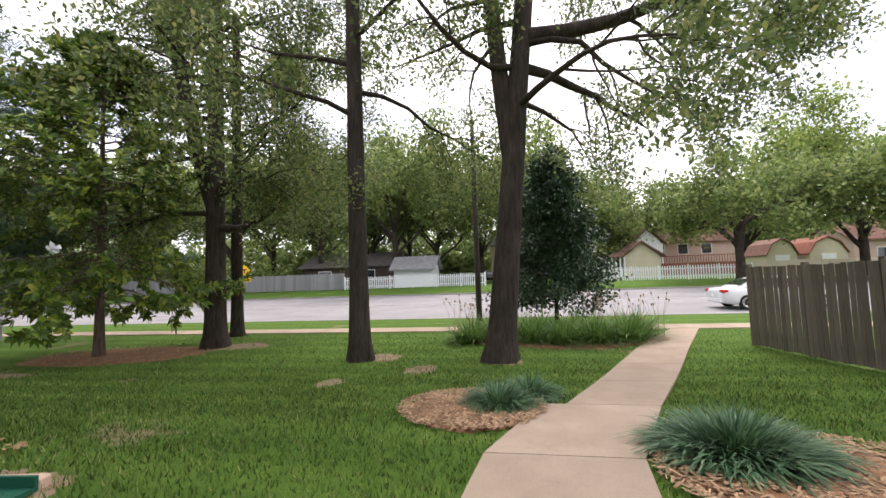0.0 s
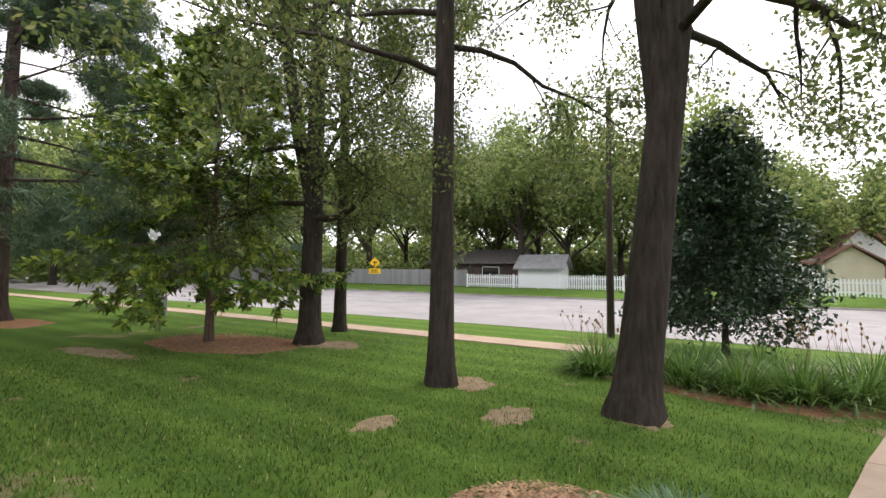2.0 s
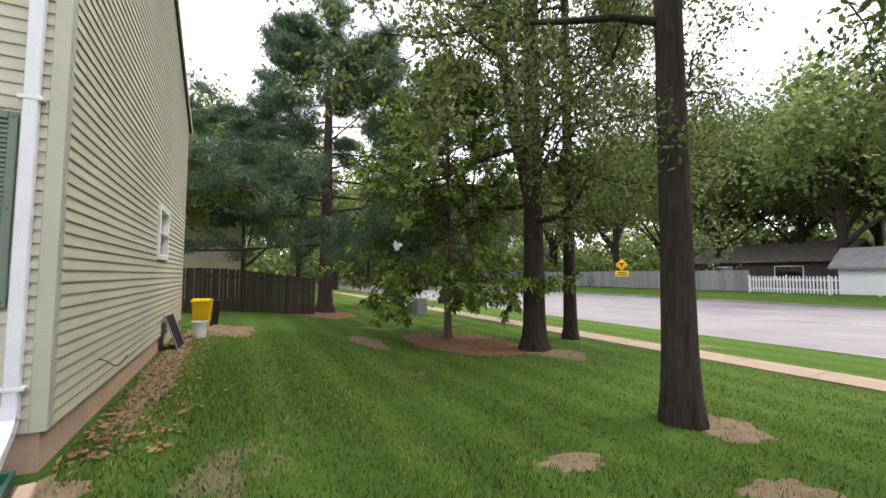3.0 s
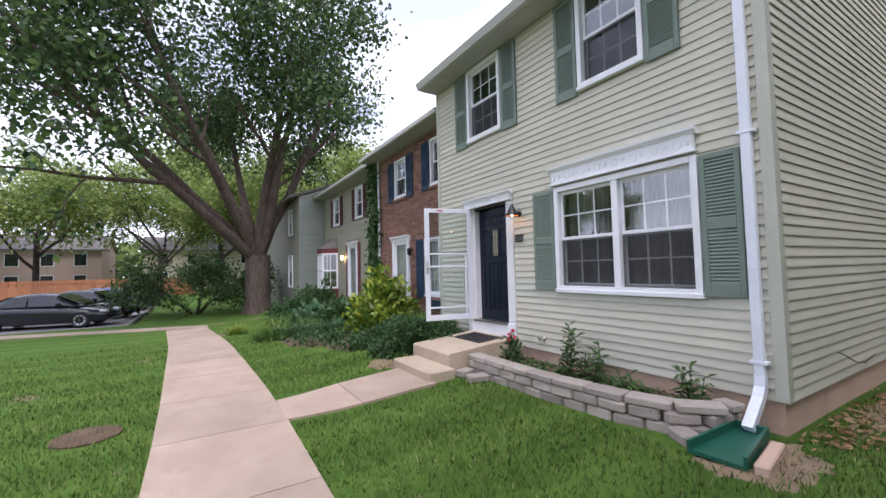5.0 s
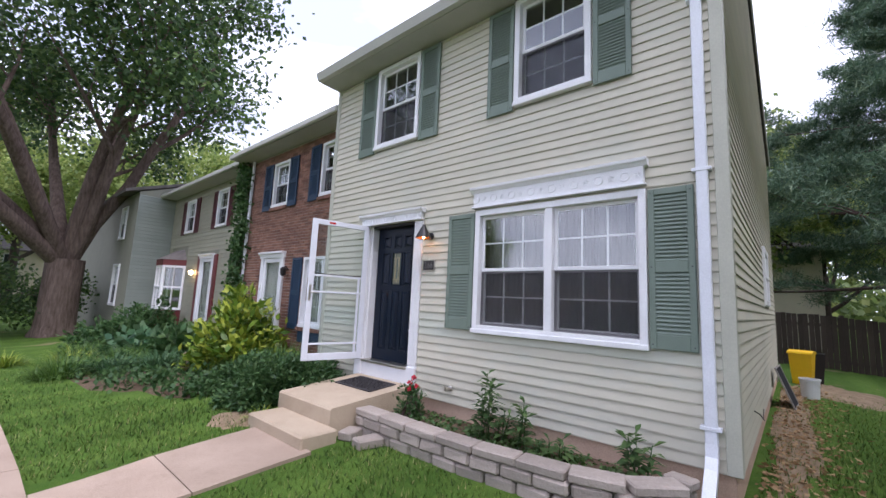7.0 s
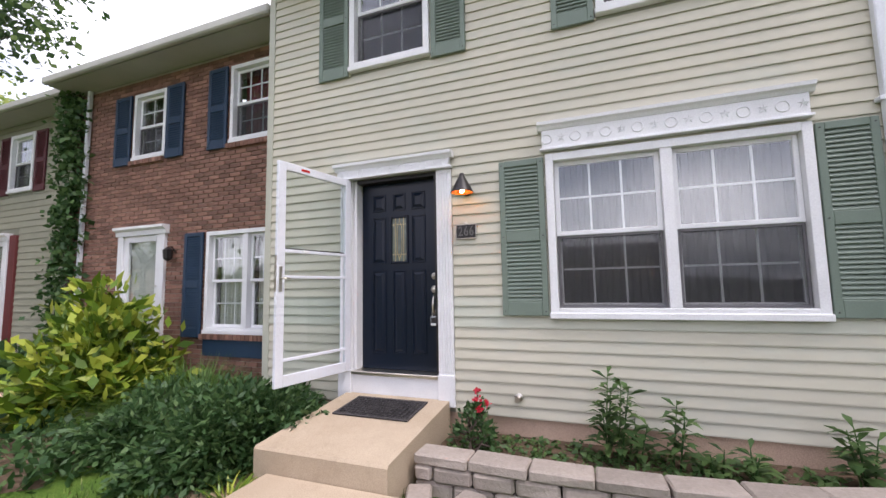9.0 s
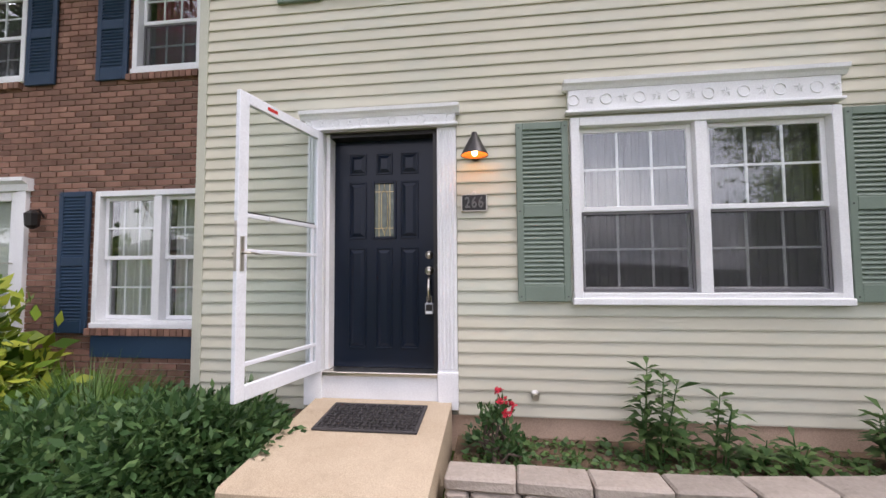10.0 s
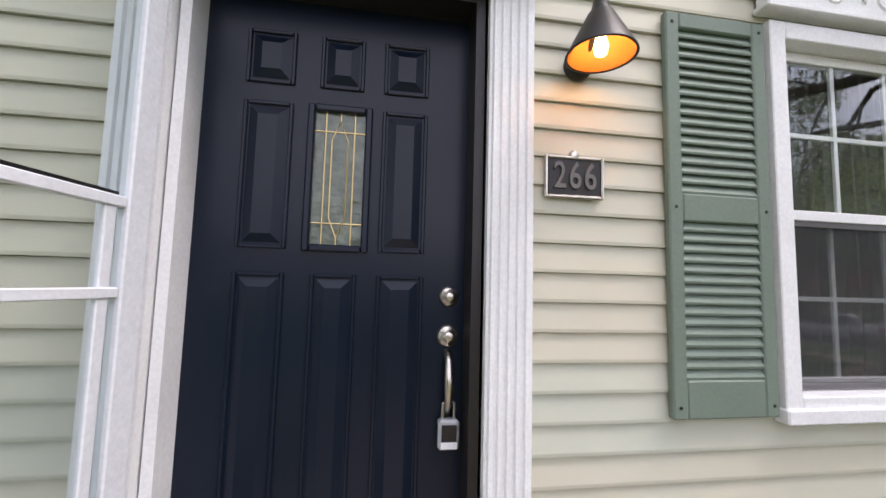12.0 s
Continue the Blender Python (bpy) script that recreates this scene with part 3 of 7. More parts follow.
bed("mulch_bed", -1.05, 4.7, 0.9, 1.05, MULCH, "round bed of brown wood chips beside the walk", seed=1)
bed("mulch_bed", 1.6, 3.0, 1.15, 1.0, MULCH, "brown mulch bed under a grassy clump", seed=2)
bed("mulch_bed", 0.7, 11.4, 2.9, 1.5, MULCH, "long mulch bed planted with daylilies", seed=3)
bed("mulch_bed", -11.2, 9.2, 2.7, 1.5, MULCH, "mulch ring of red chips under the magnolia", seed=4, rot=0.2)
bed("mulch_bed", -21.6, 7.0, 2.8, 1.7, MULCH, "mulch ring beneath the tall pine", seed=5)
bed("bare_patch", -3.7, 8.95, 0.6, 0.5, DIRT, "bare dirt patch at an oak foot", lift=0.012, seed=6)
bed("bare_patch", -0.8, 8.6, 0.5, 0.5, DIRT, "bare dirt patch at an oak foot", lift=0.012, seed=7)
bed("bare_patch", -2.4, 7.6, 0.35, 0.6, DIRT, "small worn dirt patch in the lawn", lift=0.008, seed=8)
bed("bare_patch", -3.6, 6.2, 0.22, 0.5, DIRT, "small worn dirt patch in the lawn", lift=0.008, seed=9)
bed("bare_patch", -8.6, 10.6, 0.9, 0.7, DIRT, "bare dirt patch at an oak foot", lift=0.012, seed=10)
bed("bare_patch", -9.0, 2.12, 4.5, 0.26, DIRT, "strip of dry leaves and dirt along the house", lift=0.012, seed=11)
bed("bare_patch", -4.0, 1.85, 0.6, 0.42, DIRT, "stony dirt beside the splash block", lift=0.012, seed=12)
bed("bare_patch", -13.2, 2.9, 1.6, 0.8, DIRT, "bare dirt round the rubbish bin", lift=0.012, seed=13)
bed("garden_bed", -3.2, -8.6, 1.5, 4.4, SOIL, "dark soil bed planted with shrubs and grasses", seed=14)
bed("garden_bed", -4.3, -3.9, 0.8, 1.5, SOIL, "dark soil bed beside the porch", seed=15)
bed("bare_patch", -3.0, -3.1, 0.5, 0.4, DIRT, "worn dirt beside the path", lift=0.01, seed=16)
bed("bare_patch", -12.0, 6.5, 1.4, 0.5, DIRT, "worn dirt patch in the shade", lift=0.01, seed=17)

# ---------------- houses ----------------
FX = -4.62  # the sage house's front
SIDE = 1.845  # its gable end


def inside(u, z, holes):
    return any(a < u < b and c < z < d for a, b, c, d in holes)


def wall_core(g, u0, u1, z0, z1, holes, n0, n1, axis):
    """A thick wall with openings cut through; axis 'x': its face looks along x, u runs along y."""
    us = sorted({u0, u1, *[v for h in holes for v in h[:2]]})
    zs = sorted({z0, z1, *[v for h in holes for v in h[2:]]})
    us, zs = [u for u in us if u0 <= u <= u1], [z for z in zs if z0 <= z <= z1]

    def full(i, j):
        return 0 <= i < len(us) - 1 and 0 <= j < len(zs) - 1 and not inside((us[i] + us[i + 1]) / 2, (zs[j] + zs[j + 1]) / 2, holes)

    def P(u, n, z):
        return (n, u, z) if axis == "x" else (u, n, z)
    for i in range(len(us) - 1):
        for j in range(len(zs) - 1):
            if not full(i, j):
                continue
            a, b, c, d = us[i], us[i + 1], zs[j], zs[j + 1]
            g.add([P(a, n0, c), P(b, n0, c), P(b, n0, d), P(a, n0, d)], [(0, 1, 2, 3)])
            g.add([P(a, n1, c), P(b, n1, c), P(b, n1, d), P(a, n1, d)], [(3, 2, 1, 0)])
            if not full(i - 1, j):
                g.add([P(a, n0, c), P(a, n1, c), P(a, n1, d), P(a, n0, d)], [(0, 1, 2, 3)])
            if not full(i + 1, j):
                g.add([P(b, n0, c), P(b, n1, c), P(b, n1, d), P(b, n0, d)], [(0, 1, 2, 3)])
            if not full(i, j - 1):
                g.add([P(a, n0, c), P(b, n0, c), P(b, n1, c), P(a, n1, c)], [(0, 1, 2, 3)])
            if not full(i, j + 1):
                g.add([P(a, n0, d), P(b, n0, d), P(b, n1, d), P(a, n1, d)], [(0, 1, 2, 3)])
    return g


def board(parent, a, b, z0, z1, n, axis, mat, out=1, lip=0.016, ends=None):
    """One lap of siding from a to b; its lower edge stands proud. ends: top ends, for a gable's slope."""
    a2, b2 = ends or (a, b)
    rows = ((z0, lip), (z0 + 0.012, lip + 0.001), (z1 - 0.002, 0.003))
    verts = []
    for k, (z, d) in enumerate(rows):
        f = (z - z0) / (z1 - z0)
        for u in (a + (a2 - a) * f, b + (b2 - b) * f):
            verts.append((n + out * d, u, z) if axis == "x" else (u, n + out * d, z))
    for z, src in ((z0, (a, b)), (z1 - 0.002, (a2, b2))):
        for u in src:
            verts.append((n, u, z) if axis == "x" else (u, n, z))
    faces = [(0, 1, 3, 2), (2, 3, 5, 4), (0, 6, 7, 1), (4, 5, 9, 8), (0, 2, 4, 8, 6), (1, 7, 9, 5, 3)]
    return part("siding_board", Geo().add(verts, faces), mat, parent)


def lap_wall(parent, u0, u1, z0, z1, holes, n, axis, mat, step=0.101, out=1, top=None, faded=None):
    z = z0
    while z < z1 - 0.02:
        zt = min(z + step, z1)
        lo, hi, lo2, hi2 = u0, u1, u0, u1
        if top:
            (lo, hi), (lo2, hi2) = top(z), top(zt)
        cutters = sorted((h[0], h[1]) for h in holes if h[2] < zt - 0.004 and h[3] > z + 0.004)
        runs, p = [], lo
        for c0, c1 in cutters:
            if c0 > p:
                runs.append((p, c0))
            p = max(p, c1)
        if p < hi:
            runs.append((p, hi))
        for a, b in runs:
            if b - a > 0.02:
                board(parent, a, b, z, zt, n, axis, faded[2] if faded and faded[0] < z < faded[1] else mat, out, ends=(lo2 if a == lo else a, hi2 if b == hi else b))
        z = zt


def frame_bars(g, x0, x1, y0, y1, z0, z1, w, c=0.004):
    """Four bars round an opening that looks along x."""
    g.box(x0, x1, y0, y0 + w, z0, z1, c)
    g.box(x0, x1, y1 - w, y1, z0, z1, c)
    g.box(x0, x1, y0 + w, y1 - w, z0, z0 + w, c)
    g.box(x0, x1, y0 + w, y1 - w, z1 - w, z1, c)
    return g


def sash_window(name, y0, y1, z0, z1, x, curtain, units=1, cols=3, trim=0.07, frame_mat=None, screen=True, label="", grid=True):
    """A double-hung window, with casing, sashes, bars, panes, screen and curtain; it looks along +x."""
    fm = frame_mat or WHITE
    w = thing(name, label or "white double-hung window with a grid of panes", "window", (x, (y0 + y1) / 2, z0), kind="structure")
    inv = Matrix.Translation((-x, -(y0 + y1) / 2, -z0))

    def put(nm, g, mat, parent=w, lab=""):
        return part(nm, g.turned(inv) if parent is w else g, mat, parent, lab)
    put("window_frame", frame_bars(Geo(), x - 0.1, x + 0.045, y0, y1, z0, z1, trim), fm)
    put("window_sill", Geo().box(x - 0.1, x + 0.06, y0 - 0.01, y1 + 0.01, z0 - 0.025, z0 + 0.03, 0.006), fm)
    inner0, inner1 = y0 + trim, y1 - trim
    unit = (inner1 - inner0) / units
    for k in range(units):
        a, b = inner0 + k * unit, inner0 + (k + 1) * unit
        if k:
            put("mullion", Geo().box(x - 0.09, x + 0.035, a - 0.045, a + 0.045, z0 + trim, z1 - trim, 0.004), fm)
        a, b = a + (0.047 if k else 0.002), b - (0.047 if k < units - 1 else 0.002)
        bot, tp = z0 + trim + 0.002, z1 - trim - 0.002
        mid = (bot + tp) / 2
        for low in (True, False):
            s0, s1, xx = (bot, mid + 0.02, x - 0.06) if low else (mid - 0.02, tp, x - 0.025)
            put("sash", frame_bars(Geo(), xx - 0.028, xx, a, b, s0, s1, 0.04, 0.003), fm)
            if grid:
                bars = Geo()
                for c in range(1, cols):
                    yb = a + 0.04 + (b - a - 0.08) * c / cols
                    bars.box(xx - 0.02, xx - 0.008, yb - 0.009, yb + 0.009, s0 + 0.04, s1 - 0.04)
                zm = (s0 + s1) / 2
                ya = a + 0.04
                for c in range(cols):
                    yb = a + 0.04 + (b - a - 0.08) * (c + 1) / cols
                    bars.box(xx - 0.02, xx - 0.008, ya + (0.009 if c else 0), yb - (0.009 if c < cols - 1 else 0), zm - 0.009, zm + 0.009)
                    ya = yb
                put("glazing_bar", bars, fm)
            pane = put("pane", Geo().box(xx - 0.0125, xx - 0.0065, a + 0.041, b - 0.041, s0 + 0.041, s1 - 0.041), GLASS)
            pane.visible_shadow = False
        if screen:
            put("screen_frame", frame_bars(Geo(), x - 0.045, x - 0.03, a + 0.004, b - 0.004, bot + 0.004, mid - 0.022, 0.022, 0.002), paint_grey)
            mesh = put("screen_mesh", Geo().box(x - 0.0385, x - 0.0365, a + 0.026, b - 0.026, bot + 0.026, mid - 0.044), SCREEN_MESH)
            mesh.visible_shadow = False
        if curtain:
            g = Geo()
            n = 40
            for i in range(n + 1):
                yy = a + (b - a) * i / n
                xx = x - 0.2 + 0.018 * math.sin(i * 1.9 + k) + 0.01 * math.sin(i * 0.7)
                g.v += [(xx, yy, z0), (xx, yy, z1)]
            g.f = [(2 * i, 2 * i + 2, 2 * i + 3, 2 * i + 1) for i in range(n)]
            put("curtain", g, curtain)
    return w


paint_grey = paint("screen_frame_grey", (0.12, 0.115, 0.12), 0.5)


def shutter(y0, y1, z0, z1, x, mat, label, group=""):
    """A louvred shutter: stiles, rails and slats."""
    s = thing("shutter", label, "shutter", (x, (y0 + y1) / 2, z0), group)
    inv = Matrix.Translation((-x, -(y0 + y1) / 2, -z0))
    w = 0.055
    zm = z0 + (z1 - z0) * 0.5
    for nm, b in (("stile", (y0, y0 + w, z0, z1)), ("stile", (y1 - w, y1, z0, z1)), ("rail", (y0 + w, y1 - w, z0, z0 + 0.13)),
                  ("rail", (y0 + w, y1 - w, zm - 0.05, zm + 0.05)), ("rail", (y0 + w, y1 - w, z1 - 0.06, z1))):
        part(nm, Geo().box(x + 0.017, x + 0.048, *b, 0.005).turned(inv), mat, s)
    part("back", Geo().box(x + 0.017, x + 0.022, y0 + w, y1 - w, z0 + 0.13, z1 - 0.06).turned(inv), mat, s)
    for lo, hi in ((z0 + 0.13, zm - 0.05), (zm + 0.05, z1 - 0.06)):
        n = max(3, round((hi - lo) / 0.036))
        h = (hi - lo) / n
        me = None
        for k in range(n):
            if me is None:
                q = Geo().prism([(0.023, h * 0.95), (0.028, h * 0.98), (0.044, h * 0.25), (0.042, 0.001), (0.023, h * 0.6)], "y", y0 + w - (y0 + y1) / 2, y1 - w - (y0 + y1) / 2)
                me = mesh_of("louvre", q)
            ob = part("louvre", me, mat, s)
            ob.location = (0, 0, lo + k * h - z0)
    for yy in (y0 + 0.025, y1 - 0.025):
        for zz in (z0 + 0.04, z1 - 0.04, zm):
            part("screw", Geo().lathe([(0.006, 0.0475), (0.006, 0.051), (0.003, 0.052)], (0, yy - (y0 + y1) / 2, zz - z0), 8, "x"), BLACK, s)
    return s


# --- the sage house ---
house = thing("house", "two-storey end townhouse with sage vinyl siding", "house")
win_hole = (-0.74, 1.17, 1.42, 2.83)
w2l_hole, w2r_hole = (-2.88, -1.97, 4.19, 5.5), (-0.23, 0.65, 4.19, 5.5)
door_hole = (-2.9, -1.88, 0.54, 2.86)
front_holes = [win_hole, w2l_hole, w2r_hole, door_hole]
side_hole = (-10.1, -9.1, 1.95, 2.83)
BACK, EAVE, RIDGE_X, RIDGE_Z = -13.2, 5.62, -8.9, 7.45
core = Geo()
wall_core(core, -4.1, SIDE - 0.02, 0.45, EAVE + 0.1, front_holes, FX, FX - 0.16, "x")
part("wall_front", core, CORE, house)
core = Geo()
wall_core(core, BACK, FX - 0.16, 0.45, EAVE + 0.1, [side_hole], SIDE - 0.0, SIDE - 0.16, "y")
core.prism([(BACK, EAVE + 0.1), (FX - 0.02, EAVE + 0.1), (RIDGE_X, RIDGE_Z)], "y", SIDE - 0.16, SIDE)
part("wall_side", core, CORE, house)
part("wall_back", Geo().box(BACK - 0.16, BACK, -4.1, SIDE, 0.2, EAVE + 0.1), CORE, house)
part("wall_party", Geo().box(BACK, FX - 0.16, -4.1, -3.95, 0.2, EAVE + 0.1), CORE, house)
# Floors, ceiling and inner wall carry the rooms' shade as near-black paint.
part("interior_floor", Geo().box(BACK, FX - 0.16, -3.95, SIDE - 0.16, 0.3, 0.55), ROOM_SHADE, house)
part("interior_floor", Geo().box(BACK, FX - 0.16, -3.95, SIDE - 0.16, 3.2, 3.4), ROOM_SHADE, house)
# Ceiling and party gable are added to keep sky light out of the upper rooms.
part("interior_ceiling", Geo().box(BACK, FX - 0.16, -3.95, SIDE - 0.16, EAVE - 0.02, EAVE + 0.06), ROOM_SHADE, house)
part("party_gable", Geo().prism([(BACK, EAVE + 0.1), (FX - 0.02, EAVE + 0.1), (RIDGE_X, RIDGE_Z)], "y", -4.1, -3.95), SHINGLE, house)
part("interior_wall", Geo().box(FX - 2.6, FX - 2.5, -3.95, SIDE - 0.16, 0.55, EAVE), ROOM_SHADE, house)
part("foundation", Geo().box(BACK - 0.1, FX - 0.025, -4.08, SIDE - 0.03, -0.5, 0.445), FOUNDATION, house, "stained buff rendered foundation")
# roof
roof = Geo().prism([(FX + 0.42, EAVE - 0.02), (FX + 0.42, EAVE + 0.08), (RIDGE_X, RIDGE_Z + 0.14), (BACK - 0.4, EAVE + 0.08), (BACK - 0.4, EAVE - 0.02), (RIDGE_X, RIDGE_Z + 0.02)], "y", -4.12, SIDE + 0.05)
part("roof", roof, SHINGLE, house, "dark asphalt shingle roof")
part("soffit", Geo().box(FX, FX + 0.4, -4.12, SIDE + 0.05, EAVE - 0.06, EAVE - 0.02), SOFFIT, house)
part("gutter", Geo().prism([(FX + 0.4, EAVE - 0.05), (FX + 0.48, EAVE - 0.05), (FX + 0.53, EAVE + 0.07), (FX + 0.515, EAVE + 0.07), (FX + 0.47, EAVE - 0.035), (FX + 0.4, EAVE - 0.035)], "y", -4.12, SIDE + 0.05), GUTTER, house)
for sgn, xe in ((1, FX + 0.42), (-1, BACK - 0.4)):
    part("rake_board", Geo().prism([(xe, EAVE - 0.14), (xe, EAVE - 0.005), (RIDGE_X, RIDGE_Z + 0.035), (RIDGE_X, RIDGE_Z - 0.1)], "y", SIDE + 0.052, SIDE + 0.075), SOFFIT, house)
# corner posts
for y0, y1 in ((-4.12, -4.03), (SIDE - 0.085, SIDE + 0.022)):
    part("corner_post", Geo().box(FX - 0.02, FX + 0.024, y0, y1, 0.455, EAVE - 0.06, 0.004), SIDING_TRIM, house)
part("corner_post", Geo().box(FX - 0.095, FX - 0.022, SIDE + 0.001, SIDE + 0.022, 0.455, EAVE - 0.06, 0.004), SIDING_TRIM, house)

# windows of the sage house
sash_window("window_1", -0.78, 1.21, 1.38, 2.87, FX + 0.01, CURTAIN, units=2, label="wide white twin double-hung window, grey curtains behind")
sash_window("window_2", -2.92, -1.93, 4.15, 5.54, FX + 0.01, None, label="white upstairs double-hung window with a grid")
sash_window("window_3", -0.27, 0.69, 4.15, 5.54, FX + 0.01, None, label="white upstairs double-hung window with a grid")
for nm, (a, b, c, d) in (("shutters", (-1.22, -0.8, 1.38, 2.85)), ("shutters", (1.225, 1.6, 1.38, 2.85)), ("s", (-3.34, -2.94, 4.08, 5.52)),
                         ("s", (-1.91, -1.53, 4.08, 5.52)), ("s", (-0.67, -0.29, 4.08, 5.52)), ("s", (0.71, 1.1, 4.08, 5.52))):
    shutter(a, b, c, d, FX, SHUTTER, "sage green louvred shutter beside a window", "sage shutters")
# the side window
sw = thing("window_4", "small white window in the gable end", "window", (-9.6, SIDE, 1.9), kind="structure")
side_g = Geo()
for b in ((-10.15, -10.06, 1.9, 2.88), (-9.14, -9.05, 1.9, 2.88), (-10.06, -9.14, 1.9, 1.99), (-10.06, -9.14, 2.79, 2.88), (-10.06, -9.14, 2.36, 2.4)):
    side_g.box(b[0], b[1], SIDE - 0.08, SIDE + 0.05, b[2], b[3], 0.004)
side_m = Matrix.Translation((9.6, -SIDE, -1.9))
part("window_frame", side_g.turned(side_m), WHITE, sw)
part("pane", Geo().box(-10.06, -9.14, SIDE - 0.04, SIDE - 0.03, 1.99, 2.79).turned(side_m), GLASS, sw)
part("blind", Geo().box(-10.06, -9.14, SIDE - 0.1, SIDE - 0.09, 2.3, 2.79).turned(side_m), CURTAIN_WHITE, sw)


def header(y0, y1, z0, z1, x, label):
    """A moulded white header with a relief row of rings and leaves."""
    h = thing("window_header", label, "trim", (x, (y0 + y1) / 2, z0))
    inv = Matrix.Translation((-x, -(y0 + y1) / 2, -z0))
    part("panel", Geo().box(x + 0.017, x + 0.075, y0 + 0.02, y1 - 0.02, z0, z1 - 0.07, 0.004).turned(inv), WHITE, h)
    part("crown", Geo().prism([(x + 0.017, z1 - 0.07), (x + 0.08, z1 - 0.07), (x + 0.095, z1 - 0.045), (x + 0.12, z1 - 0.03), (x + 0.125, z1), (x + 0.017, z1)], "y", y0 - 0.015, y1 + 0.015).turned(inv), WHITE, h)
    part("ledge", Geo().box(x + 0.02, x + 0.09, y0, y1, z0 - 0.001, z0 + 0.022, 0.004).turned(inv), WHITE, h)
    n = int((y1 - y0 - 0.1) / 0.115)
    zc = (z0 + z1 - 0.05) / 2
    r = min(0.043, (z1 - z0 - 0.1) / 2)
    for k in range(n):
        yc = y0 + (y1 - y0) * (k + 0.5) / n
        g = Geo()
        if k % 2 == 0:
            pts = [(x + 0.076, yc + r * math.cos(a), zc + r * math.sin(a)) for a in (2 * math.pi * i / 16 for i in range(17))]
            g.tube(pts, 0.007, 5, False)
        else:
            for i in range(5):
                a = 2 * math.pi * i / 5 + 0.3
                g.add([(x + 0.075, yc, zc), (x + 0.083, yc + r * 0.5 * math.cos(a - 0.4), zc + r * 0.5 * math.sin(a - 0.4)), (x + 0.076, yc + r * math.cos(a), zc + r * math.sin(a)), (x + 0.083, yc + r * 0.5 * math.cos(a + 0.4), zc + r * 0.5 * math.sin(a + 0.4))], [(0, 1, 2, 3)])
        part("relief", g.turned(inv), WHITE, h)
    return h


header(-0.82, 1.22, 2.9, 3.16, FX, "white moulded header with relief above the window")
header(-3.07, -1.7, 2.86, 3.03, FX, "white moulded header with relief above the door")

# --- the front door ---
door_trim = thing("trim", "fluted white door surround", "door trim", (FX, -2.4, 0.57), kind="structure")
tm = Matrix.Translation((-FX, 2.4, -0.57))
for y0, y1 in ((-3.04, -2.88), (-1.885, -1.715)):
    part("plinth", Geo().box(FX - 0.16, FX + 0.05, y0, y1, 0.5, 0.8, 0.004).turned(tm), WHITE, door_trim)
    part("pilaster", Geo().box(FX - 0.16, FX + 0.03, y0 + 0.005, y1 - 0.005, 0.8, 2.855).turned(tm), WHITE, door_trim)
    for k in range(5):
        yc = y0 + 0.025 + k * (y1 - y0 - 0.05) / 4
        part("flute", Geo().prism([(yc - 0.011, 0), (yc - 0.006, 0.012), (yc + 0.006, 0.012), (yc + 0.011, 0)], "z", 0.83, 2.82).turned(Matrix(((0, 1, 0, FX + 0.029), (1, 0, 0, 0), (0, 0, 1, 0), (0, 0, 0, 1)))).turned(tm), WHITE, door_trim)
part("kick_panel", Geo().box(FX - 0.16, FX + 0.025, -2.88, -1.885, 0.5, 0.75, 0.004).turned(tm), WHITE, door_trim)
part("threshold", Geo().box(FX - 0.2, FX + 0.05, -2.88, -1.885, 0.752, 0.787, 0.006).turned(tm), NICKEL, door_trim, "worn aluminium threshold")
part("jamb", Geo().box(FX - 0.16, FX - 0.01, -2.878, -2.845, 0.79, 2.855).turned(tm), WHITE, door_trim)
part("jamb", Geo().box(FX - 0.16, FX - 0.01, -1.92, -1.887, 0.79, 2.855).turned(tm), BLACK, door_trim)
part("head_jamb", Geo().box(FX - 0.16, FX - 0.01, -2.845, -1.92, 2.82, 2.855).turned(tm), BLACK, door_trim)

DX = FX - 0.13
front_door = thing("front_door", "closed navy blue panelled front door with leaded glass", "door", (DX, -2.38, 0.79))
dm = Matrix.Translation((-DX, 2.38, -0.79))
dy0, dy1, dz0, dz1 = -2.845, -1.92, 0.79, 2.82
lite = (-2.475, -2.29, 1.94, 2.425)
g = Geo()
wall_core(g, dy0, dy1, dz0, dz1, [lite], DX, DX - 0.045, "x")
part("door_leaf", g.turned(dm), NAVY, front_door)


def raised_panel(y0, y1, z0, z1):
    """A panel sunk at its rim and raised in its middle."""
    g = Geo()
    frame_bars(g, DX + 0.0005, DX + 0.009, y0, y1, z0, z1, 0.014, 0.004)
    a, b, c, d = y0 + 0.02, y1 - 0.02, z0 + 0.02, z1 - 0.02
    m = min(0.03, (b - a) * 0.3)
    v = [(DX + 0.001, a, c), (DX + 0.001, b, c), (DX + 0.001, b, d), (DX + 0.001, a, d), (DX + 0.014, a + m, c + m), (DX + 0.014, b - m, c + m), (DX + 0.014, b - m, d - m), (DX + 0.014, a + m, d - m)]
    g.add(v, [(0, 1, 5, 4), (1, 2, 6, 5), (2, 3, 7, 6), (3, 0, 4, 7), (4, 5, 6, 7)])
    part("door_panel", g.turned(dm), NAVY, front_door)


